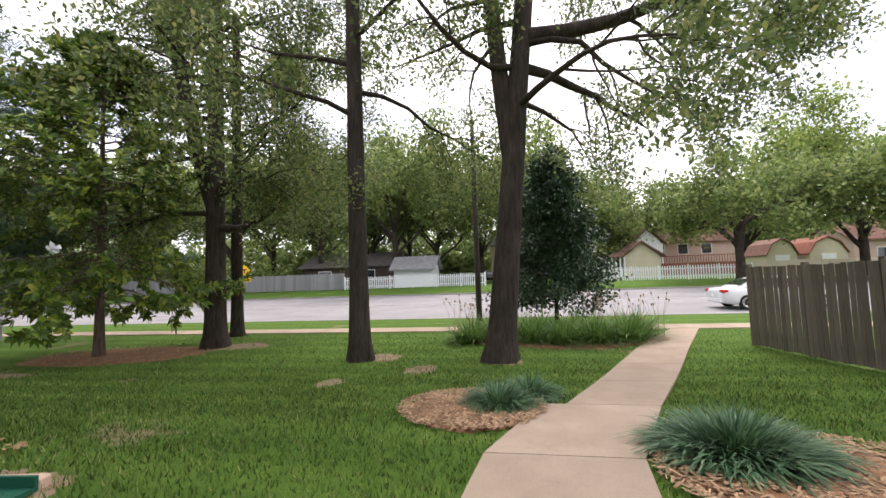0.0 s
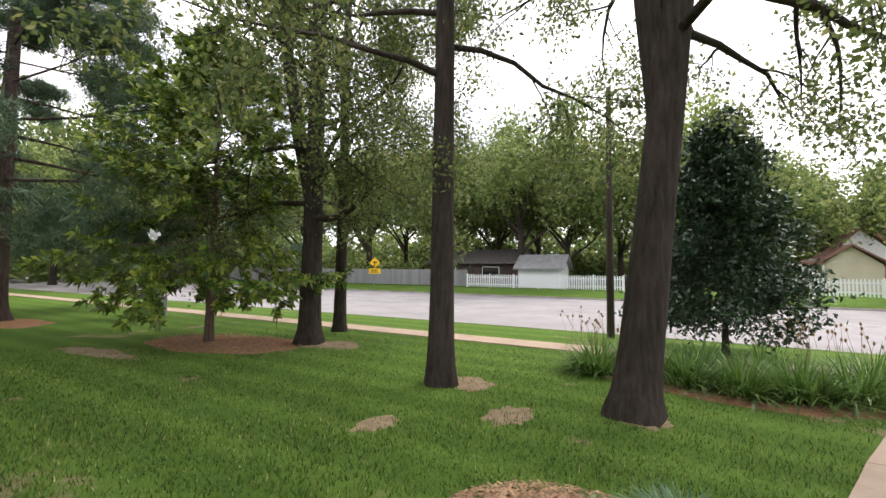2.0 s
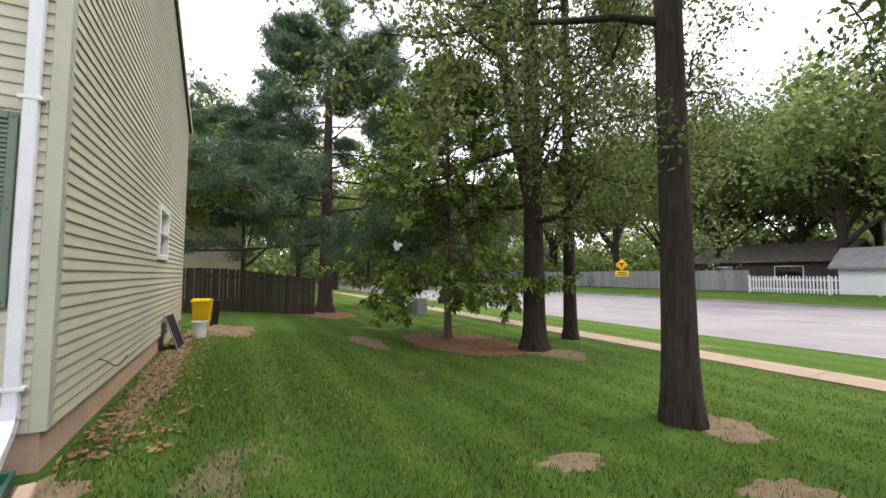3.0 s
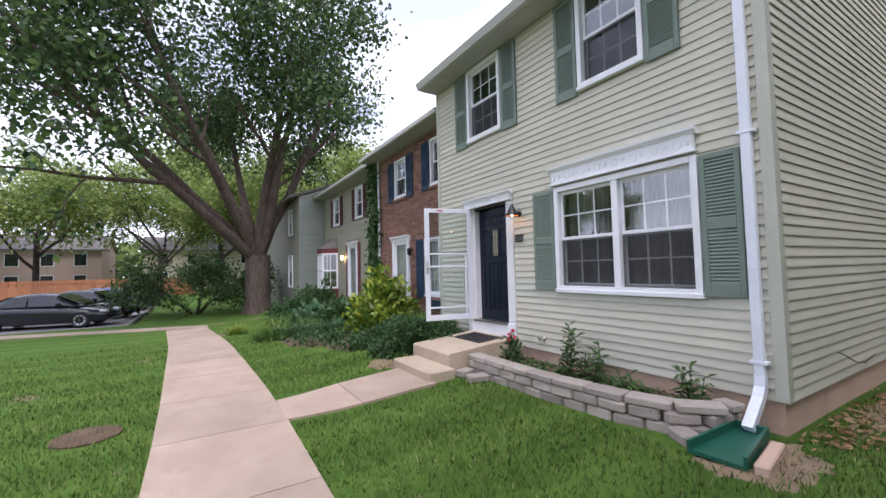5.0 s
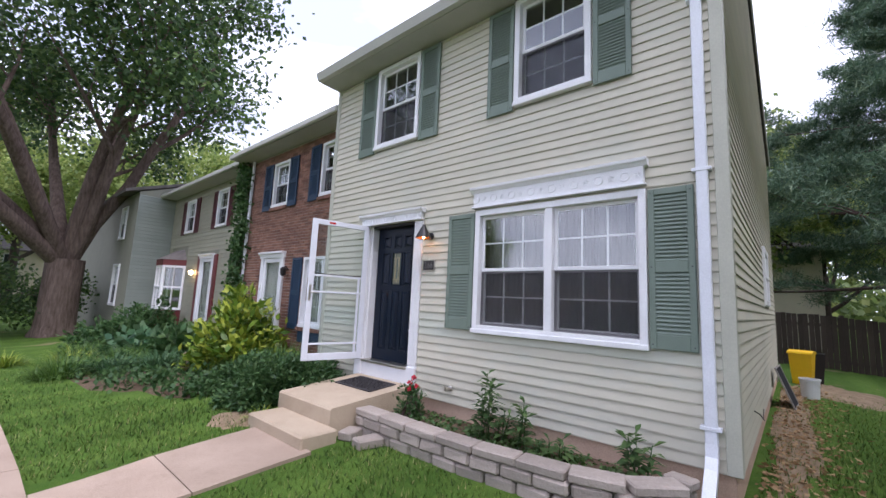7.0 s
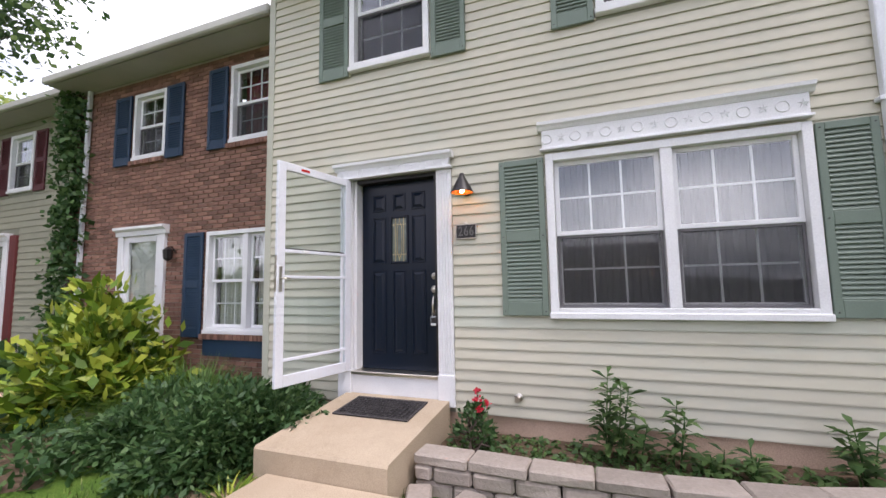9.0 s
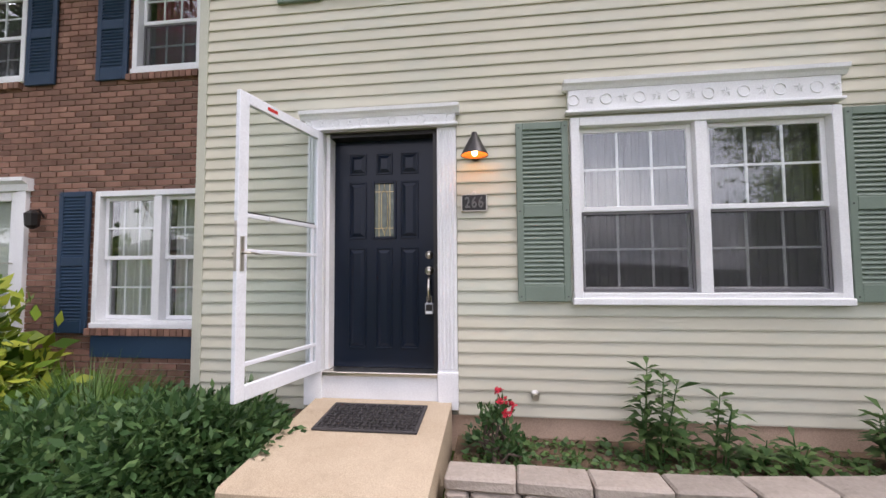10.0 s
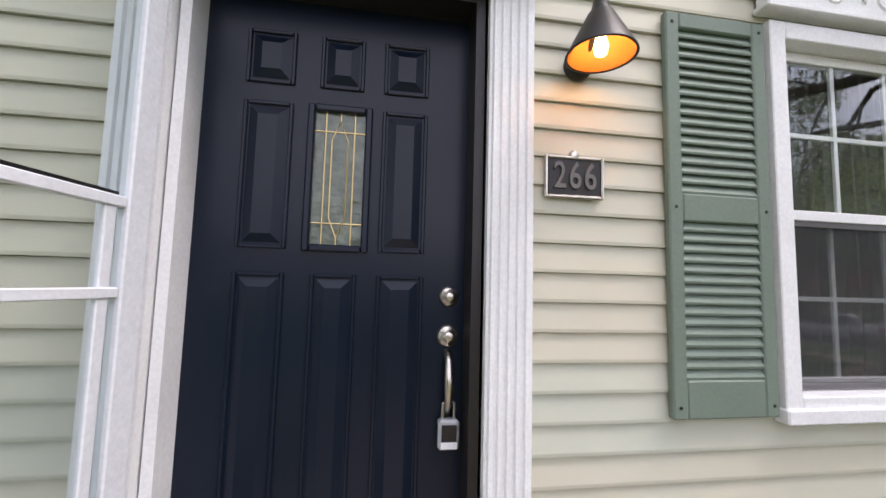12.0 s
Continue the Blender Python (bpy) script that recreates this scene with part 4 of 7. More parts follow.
cols3 = ((-2.71, -2.545), (-2.46, -2.305), (-2.235, -2.07))
for a, b in cols3:
    raised_panel(a, b, 2.505, 2.7)
    raised_panel(a, b, 0.955, 1.845)
raised_panel(*cols3[0], 1.925, 2.44)
raised_panel(*cols3[2], 1.925, 2.44)
part("lite_frame", frame_bars(Geo(), DX + 0.0005, DX + 0.014, lite[0] - 0.02, lite[1] + 0.02, lite[2] - 0.02, lite[3] + 0.02, 0.025, 0.005).turned(dm), NAVY, front_door)
OBSCURE = mottled("bevelled_glass", (0.03, 0.045, 0.035), (0.15, 0.18, 0.14), 14, 0.12, bump=0.4, fine=30, dist=0.01, spec=0.6)
part("leaded_glass", Geo().box(DX - 0.012, DX - 0.006, lite[0], lite[1], lite[2], lite[3]).turned(dm), OBSCURE, front_door, "pale bevelled leaded glass")
yc = (lite[0] + lite[1]) / 2
came = [[(yc - 0.05, lite[2]), (yc - 0.05, lite[3])], [(yc + 0.05, lite[2]), (yc + 0.05, lite[3])], [(lite[0], 2.02), (lite[1], 2.02)], [(lite[0], 2.35), (lite[1], 2.35)],
        [(yc, 1.97), (yc - 0.028, 2.04), (yc - 0.028, 2.32), (yc, 2.39), (yc + 0.028, 2.32), (yc + 0.028, 2.04), (yc, 1.97)], [(yc, 1.93), (yc, 1.97)], [(yc, 2.39), (yc, 2.425)]]
for line in came:
    part("lead_came", Geo().tube([(DX - 0.005, a, b) for a, b in line], 0.003, 6).turned(dm), BRASS, front_door, "brass came")
for zz, r in ((1.775, 0.036), (1.635, 0.04)):
    part("lock_rose", Geo().lathe([(r, 0.0), (r, 0.006), (r * 0.8, 0.014), (r * 0.5, 0.018), (r * 0.45, 0.032), (r * 0.3, 0.034)], (DX, -1.975, zz), 18, "x").turned(dm), NICKEL, front_door, "satin nickel lock", True)
part("door_handle", Geo().tube([(DX + 0.005, -1.975, 1.58), (DX + 0.035, -1.975, 1.55), (DX + 0.05, -1.975, 1.48), (DX + 0.045, -1.975, 1.42), (DX + 0.02, -1.975, 1.385), (DX + 0.003, -1.975, 1.37)], [0.014, 0.014, 0.017, 0.014, 0.011, 0.016], 10).turned(dm), NICKEL, front_door, "satin nickel pull handle", True)
lockbox = thing("lock_box", "small grey key box hanging from the door handle", "key box", (DX + 0.035, -1.972, 1.26))
part("box", Geo().box(-0.02, 0.02, -0.036, 0.036, 0.0, 0.1, 0.008), CAR_SILVER, lockbox)
part("keypad", Geo().box(0.02, 0.024, -0.026, 0.026, 0.03, 0.085, 0.002), BLACK, lockbox)
part("badge", Geo().box(0.02, 0.0235, -0.028, 0.028, 0.006, 0.027, 0.001), WHITE, lockbox)
part("shackle", Geo().tube([(0, -0.02, 0.1), (0, -0.02, 0.15), (0, 0, 0.165), (0, 0.02, 0.15), (0, 0.02, 0.1)], 0.005, 6), NICKEL, lockbox)

# --- the storm door, open ---
storm = thing("storm_door", "open white glass storm door with a silver handle", "storm door", (FX + 0.045, -2.9, 0.79))
storm.rotation_euler = (0, 0, radians(-11.5))
SW, SH = 0.92, 2.06
for nm, b in (("stile", (0.0, 0.075, 0, SH)), ("stile", (SW - 0.085, SW, 0, SH)), ("rail", (0.075, SW - 0.085, 0, 0.1)), ("rail", (0.075, SW - 0.085, SH - 0.075, SH))):
    part(nm, Geo().box(b[0], b[1], -0.018, 0.018, b[2], b[3], 0.004), ALU, storm)
for zz, h in ((0.22, 0.028), (0.97, 0.028), (1.21, 0.03)):
    part("glazing_rail", Geo().box(0.076, SW - 0.086, -0.013, 0.013, zz, zz + h, 0.003), ALU, storm)
part("retainer", Geo().box(0.076, SW - 0.086, -0.016, -0.013, 1.24, 1.255), BLACK, storm)
part("retainer", Geo().box(SW - 0.35, SW - 0.28, 0.013, 0.03, 1.21, 1.24, 0.003), WHITE, storm)
for z0, z1 in ((0.1, 0.22), (0.248, 0.97), (0.998, 1.21), (1.24, SH - 0.075)):
    p = part("pane", Geo().box(0.076, SW - 0.086, -0.003, 0.003, z0 + 0.001, z1 - 0.001), STORM_GLASS, storm)
    p.visible_shadow = False
part("stile", Geo().box(0.1, 0.135, -0.008, 0.008, 0.1, 1.21, 0.003), ALU, storm)
part("handle_plate", Geo().box(SW - 0.055, SW - 0.02, 0.018, 0.024, 0.85, 1.08, 0.004), NICKEL, storm)
part("door_handle", Geo().tube([(SW - 0.04, 0.024, 0.97), (SW - 0.04, 0.06, 0.97), (SW - 0.08, 0.07, 0.97), (SW - 0.15, 0.065, 0.962)], [0.009, 0.009, 0.008, 0.006], 8), NICKEL, storm, "silver lever", True)
part("handle_plate", Geo().box(SW - 0.055, SW - 0.02, -0.024, -0.018, 0.85, 1.08, 0.004), NICKEL, storm)
part("door_handle", Geo().tube([(SW - 0.04, -0.024, 0.97), (SW - 0.04, -0.06, 0.97), (SW - 0.09, -0.065, 0.97)], [0.009, 0.009, 0.007], 8), NICKEL, storm, "silver lever", True)
part("sticker", Geo().box(SW * 0.62, SW * 0.62 + 0.1, 0.018, 0.0195, SH - 0.05, SH - 0.025), TAIL, storm, "small red sticker")
part("latch_edge", Geo().box(SW, SW + 0.003, -0.012, 0.012, 0.85, 1.18), NICKEL, storm)

# --- wall lamp and number ---
lamp = thing("wall_lamp", "black cone wall lamp with a glowing bulb", "wall lamp", (FX + 0.017, -1.555, 2.575))
part("back_plate", Geo().lathe([(0.052, 0.0), (0.052, 0.014), (0.04, 0.024), (0.015, 0.026)], (0, 0, 0.03), 20, "x"), BLACK, lamp, smooth=True)
part("arm", Geo().tube([(0.02, 0, 0.03), (0.07, 0, 0.035), (0.115, 0, 0.07), (0.135, 0, 0.11), (0.15, 0, 0.125)], 0.009, 8), BLACK, lamp)
part("shade", Geo().lathe([(0.022, 0.17), (0.03, 0.135), (0.042, 0.12), (0.108, -0.01), (0.112, -0.018), (0.106, -0.016), (0.04, 0.11), (0.02, 0.12)], (0.16, 0, 0), 28), BLACK, lamp, "black outside, orange inside", True)
part("shade_lining", Geo().lathe([(0.104, -0.0155), (0.039, 0.108), (0.018, 0.112), (0.018, 0.11), (0.037, 0.104), (0.1025, -0.0155)], (0.16, 0, 0), 28, "z", False), COPPER_IN, lamp, "orange-lit lining", True)
part("socket", Geo().lathe([(0.016, 0.11), (0.016, 0.065)], (0.16, 0, 0), 12), NICKEL, lamp)
part("bulb", Geo().lathe([(0.008, 0.065), (0.018, 0.035), (0.023, 0.01), (0.018, -0.012), (0.006, -0.02)], (0.16, 0, 0), 14), BULB, lamp, "glowing amber bulb", True)
bulb_data = bpy.data.lights.new("bulb_light", "POINT")
bulb_data.energy, bulb_data.color, bulb_data.shadow_soft_size = 0.42, (1.0, 0.38, 0.09), 0.01
bulb_light = new("bulb_light", bulb_data)
bulb_light.location = (FX + 0.177, -1.555, 2.582)

PEWTER = paint("pewter", (0.13, 0.125, 0.12), 0.4)
plate = thing("number_plate", "dark metal house number plate reading 266", "house number", (FX + 0.017, -1.57, 2.135))
part("plate", Geo().box(0, 0.012, -0.1, 0.1, 0, 0.13, 0.01), BLACK, plate)
part("rim", frame_bars(Geo(), 0.004, 0.018, -0.11, 0.11, -0.01, 0.14, 0.012, 0.004), NICKEL, plate)
part("finial", Geo().lathe([(0.02, 0), (0.014, 0.012), (0.004, 0.014)], (0.006, 0, 0.143), 12, "x"), NICKEL, plate)
for k, ch in enumerate("266"):
    num = bpy.data.curves.new("digit", "FONT")
    num.body, num.size, num.extrude, num.align_x, num.align_y, num.bevel_depth = ch, 0.13, 0.004, "CENTER", "CENTER", 0.002
    num_ob = new("digit", num)
    num_ob.data.materials.append(PEWTER)
    num_ob.parent = plate
    num_ob.matrix_basis = pose(0.014, -0.056 + 0.056 * k, 0.064, 90, 0, 90) @ Matrix.Diagonal((0.72, 1, 1, 1))

# --- porch, mat, steps ---
porch = thing("porch_steps", "tan exposed-aggregate concrete porch with a lower step", "steps")
part("landing", Geo().prism([(-4.59, 0.0), (-3.32, 0.0), (-3.32, 0.44), (-3.34, 0.46), (-4.59, 0.562)], "y", -2.93, -1.77), PORCH, porch)
part("step", Geo().box(-3.318, -2.88, -2.8, -1.6, -0.1, 0.285, 0.018), PORCH, porch)
mat = thing("door_mat", "dark rubber door mat with a woven lattice", "door mat", (-4.24, -2.33, 0.537))
mat.rotation_euler = (0, radians(4.6), 0)
part("rim", Geo().box(-0.23, -0.205, -0.38, 0.38, 0, 0.014, 0.003).box(0.205, 0.23, -0.38, 0.38, 0, 0.014, 0.003).box(-0.205, 0.205, -0.38, -0.355, 0, 0.014, 0.003).box(-0.205, 0.205, 0.355, 0.38, 0, 0.014, 0.003), RUBBER, mat)
part("backing", Geo().box(-0.205, 0.205, -0.355, 0.355, 0.0, 0.005), BLACK, mat)
lat = Geo()
for i in range(9):
    for j in range(16):
        xx, yy = -0.19 + i * 0.0475, -0.335 + j * 0.0447
        if (i + j) % 2:
            lat.box(xx - 0.02, xx + 0.02, yy - 0.007, yy + 0.007, 0.005, 0.013)
        else:
            lat.box(xx - 0.007, xx + 0.007, yy - 0.02, yy + 0.02, 0.005, 0.013)
tagged(part("lattice", lat, RUBBER, mat), kind="stuff")

# --- downspout and splash block ---
dsp = thing("downspout", "white metal downspout fixed to the house corner", "downspout")
sy0, sy1 = 1.625, 1.715
part("pipe", Geo().box(FX + 0.02, FX + 0.085, sy0, sy1, 0.65, EAVE - 0.06, 0.008), ALU, dsp)
elbow = Geo()
path = [(FX + 0.05, 0.67), (FX + 0.06, 0.57), (FX + 0.12, 0.48), (FX + 0.25, 0.36), (FX + 0.36, 0.26)]
for (xa, za), (xb, zb) in zip(path, path[1:]):
    d = Vector((xb - xa, zb - za)).normalized()
    n = Vector((-d.y, d.x)) * 0.036
    elbow.prism([(xa + n.x - d.x * 0.006, za + n.y - d.y * 0.006), (xb + n.x, zb + n.y), (xb - n.x, zb - n.y), (xa - n.x - d.x * 0.006, za - n.y - d.y * 0.006)], "y", sy0 + 0.001, sy1 - 0.001)
part("elbow", elbow, ALU, dsp)
for zz in (2.95, 0.78, 4.6):
    part("strap", Geo().box(FX + 0.015, FX + 0.09, sy0 - 0.03, sy1 + 0.03, zz, zz + 0.03, 0.003), ALU, dsp)
splash = thing("splash_block", "dark green plastic splash block under the downspout", "splash block", (FX + 0.3, 1.67, 0.2))
splash.rotation_euler = (0, radians(1.5), radians(4))
part("tray", Geo().prism([(0.0, -0.13), (0.75, -0.21), (0.75, 0.21), (0.0, 0.13)], "z", 0.0, 0.03), GREEN_PLASTIC, splash)
for s in (-1, 1):
    part("side_wall", Geo().prism([(0.0, s * 0.13), (0.75, s * 0.21), (0.75, s * 0.185), (0.0, s * 0.105)], "z", 0.031, 0.1), GREEN_PLASTIC, splash)
part("end_wall", Geo().box(0.0, 0.025, -0.105, 0.105, 0.031, 0.1, 0.005), GREEN_PLASTIC, splash)

# --- retaining wall of blocks ---
retaining = thing("retaining_wall", "low curved wall of stacked tan concrete blocks", "garden wall")
arc = [(-3.74, -1.72), (-3.72, -0.9), (-3.74, 0.0), (-3.82, 0.75), (-3.96, 1.22), (-4.14, 1.42), (-4.42, 1.5)]


def arc_at(s):
    for p, q in zip(arc, arc[1:]):
        d = math.dist(p, q)
        if s <= d:
            return Vector(p).lerp(Vector(q), s / d), (Vector(q) - Vector(p)).normalized()
        s -= d
    return Vector(arc[-1]), (Vector(arc[-1]) - Vector(arc[-2])).normalized()


arc_len = sum(math.dist(p, q) for p, q in zip(arc, arc[1:]))
for row in range(3):
    cap = row == 2
    size, h = (0.42, 0.075) if cap else (0.3, 0.115)
    s = -0.15 if row == 1 else 0.0
    while s < arc_len - 0.05:
        e = min(s + size, arc_len)
        s0 = max(s, 0)
        if e - s0 > 0.06:
            p, d = arc_at((s0 + e) / 2)
            half = (e - s0) / 2 - 0.004
            z = G(p.x, p.y) - 0.02 + min(row, 2) * 0.117
            g = Geo().box(-half, half, -0.1 - (0.015 if cap else 0), 0.1, 0, h, 0.012 if cap else 0.022)
            g.v = [(a, b + (0.012 if cap else 0.03) * noise.noise((a * 7 + s * 7, c * 9, row)), c + 0.006 * noise.noise((a * 6, b * 6 + s, 3))) for a, b, c in g.v]
            ob = part("block", g, BLOCK, retaining)
            ob.matrix_basis = pose(p.x + (0.012 * (row % 2)), p.y, z, 0, 0, math.degrees(math.atan2(d.y, d.x)) + rnd.uniform(-2, 2))
        s = e
for k, (x, y, rz, w) in enumerate(((-3.5, -1.62, 20, 0.24), (-3.48, -1.28, -14, 0.3), (-3.82, 1.36, 60, 0.26), (-4.3, 1.44, 24, 0.24))):
    g = Geo().box(-w / 2, w / 2, -0.09, 0.09, 0, 0.1, 0.016)
    ob = solid("loose_block", g, BLOCK, "loose tan concrete block lying on the ground", "block", "loose wall blocks")
    ob.matrix_basis = pose(x, y, G(x, y) - 0.005, 0, 0, rz)
paver = solid("paving_stone", Geo().box(-0.3, 0.3, -0.05, 0.05, 0, 0.1, 0.012), FOUNDATION, "tan concrete paver beside the splash block", "paver")
paver.matrix_basis = pose(-3.92, 1.95, G(-3.92, 1.95) - 0.01, 0, 0, 10)
soil_bed = Geo().prism([(-4.59, -1.72), (-3.84, -1.72), (-3.8, -0.9), (-3.82, 0.0), (-3.9, 0.75), (-4.04, 1.15), (-4.2, 1.36), (-4.59, 1.4)], "z", 0.0, 0.3)
solid("garden_bed", soil_bed, SOIL, "dark soil behind the low block wall", "garden bed", kind="structure")

# siding boards of the sage house
wall_holes = [(-1.0 + 0.22, 1.21, 1.38, 2.87), (-2.92, -1.93, 4.15, 5.54), (-0.27, 0.69, 4.15, 5.54), (-3.04, -1.715, 0.5, 2.86)]


def front_boards():
    lap_wall(house, -4.03, SIDE - 0.086, 0.455, EAVE - 0.062, wall_holes, FX, "x", SIDING, faded=(1.2, 1.52, SIDING_PALE))


def gable(z):
    if z <= EAVE - 0.1:
        return (BACK, FX - 0.096)
    f = (z - EAVE + 0.1) / (RIDGE_Z - EAVE + 0.0)
    return (BACK + (RIDGE_X - BACK) * f - 0.02, FX + 0.1 + (RIDGE_X - FX - 0.1) * f) if f > 0.045 else (BACK, FX - 0.096)


def side_boards():
    lap_wall(house, BACK, FX - 0.096, 0.455, RIDGE_Z - 0.12, [(-10.15, -9.05, 1.9, 2.88)], SIDE, "y", SIDING, top=gable)


# --- the brick neighbour ---
BX = -5.1
b_win, b_door = (-5.68, -4.2, 1.08, 2.52), (-7.5, -6.62, 0.75, 2.55)
b_w1, b_w2 = (-7.42, -6.66, 3.82, 4.92), (-5.3, -4.48, 3.82, 4.98)
b_holes = [b_win, b_door, b_w1, b_w2]
B_EAVE = 5.25
brick_house = thing("house", "two-storey red brick townhouse with navy shutters", "house")
core = Geo()
wall_core(core, -8.95, -4.1, -0.3, B_EAVE, b_holes, BX - 0.012, BX - 0.2, "x")
part("wall_front", core, MORTAR, brick_house, "pale mortar wall")
part("wall_back", Geo().box(-13.2, -13.0, -8.95, -4.12, -0.3, B_EAVE), CORE, brick_house)
# Near-black backing: room shade behind the windows as colour.
part("interior_wall", Geo().box(BX - 1.9, BX - 1.8, -8.9, -4.12, -0.3, B_EAVE), ROOM_SHADE, brick_house)
part("roof", Geo().prism([(BX + 0.45, B_EAVE), (BX + 0.45, B_EAVE + 0.09), (-8.9, B_EAVE + 1.7), (-13.6, B_EAVE + 0.09), (-13.6, B_EAVE), (-8.9, B_EAVE + 1.58)], "y", -9.0, -4.13), SHINGLE, brick_house)
part("soffit", Geo().box(BX, BX + 0.44, -9.0, -4.13, B_EAVE - 0.05, B_EAVE - 0.003), SOFFIT, brick_house)
part("gutter", Geo().box(BX + 0.452, BX + 0.54, -9.0, -4.13, B_EAVE - 0.06, B_EAVE + 0.07, 0.02), GUTTER, brick_house)
sash_window("window_5", *b_win, BX - 0.02, CURTAIN_WHITE, units=2, label="wide white window with pale curtains", screen=False, trim=0.06)
sash_window("window_6", *b_w1, BX - 0.02, CURTAIN, label="white upstairs window in the brick wall", cols=2, trim=0.06)
sash_window("window_7", *b_w2, BX - 0.02, CURTAIN_RED, label="white upstairs window with red curtains", cols=3, trim=0.06)
for a, b, c, d in ((-6.1, -5.72, 1.0, 2.52), (-7.86, -7.46, 3.74, 4.92), (-6.62, -6.24, 3.74, 4.92), (-5.72, -5.34, 3.74, 4.98)):
    shutter(a, b, c, d, BX, SHUTTER_BLUE, "dark navy louvred shutter on the brick wall", "navy shutters")
part("window_apron", Geo().box(BX - 0.02, BX + 0.02, b_win[0], b_win[1], 0.75, 1.05), SHUTTER_BLUE, brick_house, "navy panel under the window")


def glazed_door(name, y0, y1, z0, z1, x, label):
    d = thing(name, label, "door", (x, (y0 + y1) / 2, z0), kind="structure")
    inv = Matrix.Translation((-x, -(y0 + y1) / 2, -z0))
    part("door_frame", Geo().box(x - 0.1, x + 0.05, y0 - 0.1, y0 + 0.02, z0, z1, 0.005).box(x - 0.1, x + 0.05, y1 - 0.02, y1 + 0.1, z0, z1, 0.005).turned(inv), WHITE, d)
    part("door_head", Geo().prism([(x - 0.1, z1), (x + 0.06, z1), (x + 0.07, z1 + 0.07), (x + 0.12, z1 + 0.1), (x + 0.12, z1 + 0.14), (x - 0.1, z1 + 0.14)], "y", y0 - 0.14, y1 + 0.14).turned(inv), WHITE, d)
    part("leaf_frame", frame_bars(Geo(), x - 0.03, x + 0.02, y0 + 0.02, y1 - 0.02, z0, z1 - 0.003, 0.1, 0.004).turned(inv), WHITE, d)
    p = part("pane", Geo().box(x - 0.008, x - 0.002, y0 + 0.12, y1 - 0.12, z0 + 0.1, z1 - 0.105).turned(inv), GLASS, d)
    p.visible_shadow = False
    part("inner_leaf", Geo().box(x - 0.1, x - 0.06, y0 + 0.02, y1 - 0.02, z0, z1 - 0.003).turned(inv), CURTAIN_WHITE, d)
    part("door_handle", Geo().tube([(x + 0.02, y1 - 0.07, z0 + 1.0), (x + 0.06, y1 - 0.07, z0 + 1.0), (x + 0.06, y1 - 0.15, z0 + 1.0)], 0.008, 6).turned(inv), NICKEL, d)
    return d


glazed_door("door_2", *b_door, BX, "white glazed door in the brick wall")
sconce = thing("wall_sconce", "dark metal lantern on the brick wall", "wall lamp", (BX, -6.33, 2.25))
part("bracket", Geo().tube([(0, 0, 0), (0.06, 0, 0.08), (0.12, 0, 0.06)], 0.012, 6), BLACK, sconce)
part("lantern", Geo().lathe([(0.02, 0.07), (0.07, 0.03), (0.06, -0.1), (0.04, -0.12), (0.01, -0.14)], (0.12, 0, 0), 8), BLACK, sconce)

# --- the olive neighbour beyond ---
CX = -5.4
olive = thing("house", "two-storey olive-sided townhouse with a bay window", "house")
c_door, c_w1, c_w2, c_bay = (-12.5, -11.6, 0.7, 2.75), (-14.6, -13.7, 3.75, 4.95), (-11.7, -10.85, 3.75, 4.95), (-15.7, -14.2, 1.0, 2.7)
core = Geo()
wall_core(core, -16.2, -8.95, -0.4, B_EAVE, [c_door, c_w1, c_w2, c_bay], CX, CX - 0.2, "x")
part("wall_front", core, CORE, olive)
# Dark backing again, painted as the shade inside the rooms.
part("interior_wall", Geo().box(CX - 1.9, CX - 1.8, -16.2, -9.0, -0.3, B_EAVE), ROOM_SHADE, olive)
part("roof", Geo().prism([(CX + 0.45, B_EAVE), (CX + 0.45, B_EAVE + 0.09), (-9.2, B_EAVE + 1.6), (-13.9, B_EAVE + 0.09), (-13.9, B_EAVE), (-9.2, B_EAVE + 1.5)], "y", -16.2, -9.01), SHINGLE, olive)
part("soffit", Geo().box(CX, CX + 0.44, -16.2, -9.01, B_EAVE - 0.05, B_EAVE - 0.003), SOFFIT, olive)
part("gutter", Geo().box(CX + 0.452, CX + 0.54, -16.2, -9.01, B_EAVE - 0.06, B_EAVE + 0.07, 0.02), GUTTER, olive)
sash_window("window_8", *c_w1, CX + 0.01, CURTAIN_WHITE, cols=2, label="white upstairs window with maroon shutters")
sash_window("window_9", *c_w2, CX + 0.01, CURTAIN_WHITE, cols=2, label="white upstairs window with maroon shutters")
for a, b in ((-15.0, -14.63), (-13.66, -13.3), (-12.08, -11.73), (-10.82, -10.45)):
    shutter(a, b, 3.7, 4.95, CX, SHUTTER_RED, "maroon louvred shutter on olive siding", "maroon shutters")
glazed_door("door_3", *c_door, CX + 0.02, "white glazed door between maroon side trims")
for a in (-12.85, -11.45):
    solid("trim", Geo().box(CX, CX + 0.06, a, a + 0.22, 0.6, 2.85, 0.01), MAROON, "maroon painted door side trim", "trim", kind="structure")
bay = thing("bay_window", "white three-sided bay window with a dark roof", "bay window")
bx = CX + 0.55
pts = [(CX, -15.75), (bx, -15.3), (bx, -14.55), (CX, -14.1)]
part("base", Geo().prism(pts, "z", 0.3, 1.0), MAROON, bay)
part("head", Geo().prism([(CX, -15.8), (bx + 0.05, -15.33), (bx + 0.05, -14.52), (CX, -14.05)], "z", 2.55, 2.75), MAROON, bay)
top = [(CX, -15.8, 2.751), (bx + 0.08, -15.35, 2.751), (bx + 0.08, -14.5, 2.751), (CX, -14.05, 2.751), (CX, -15.4, 3.15), (CX, -14.45, 3.15)]
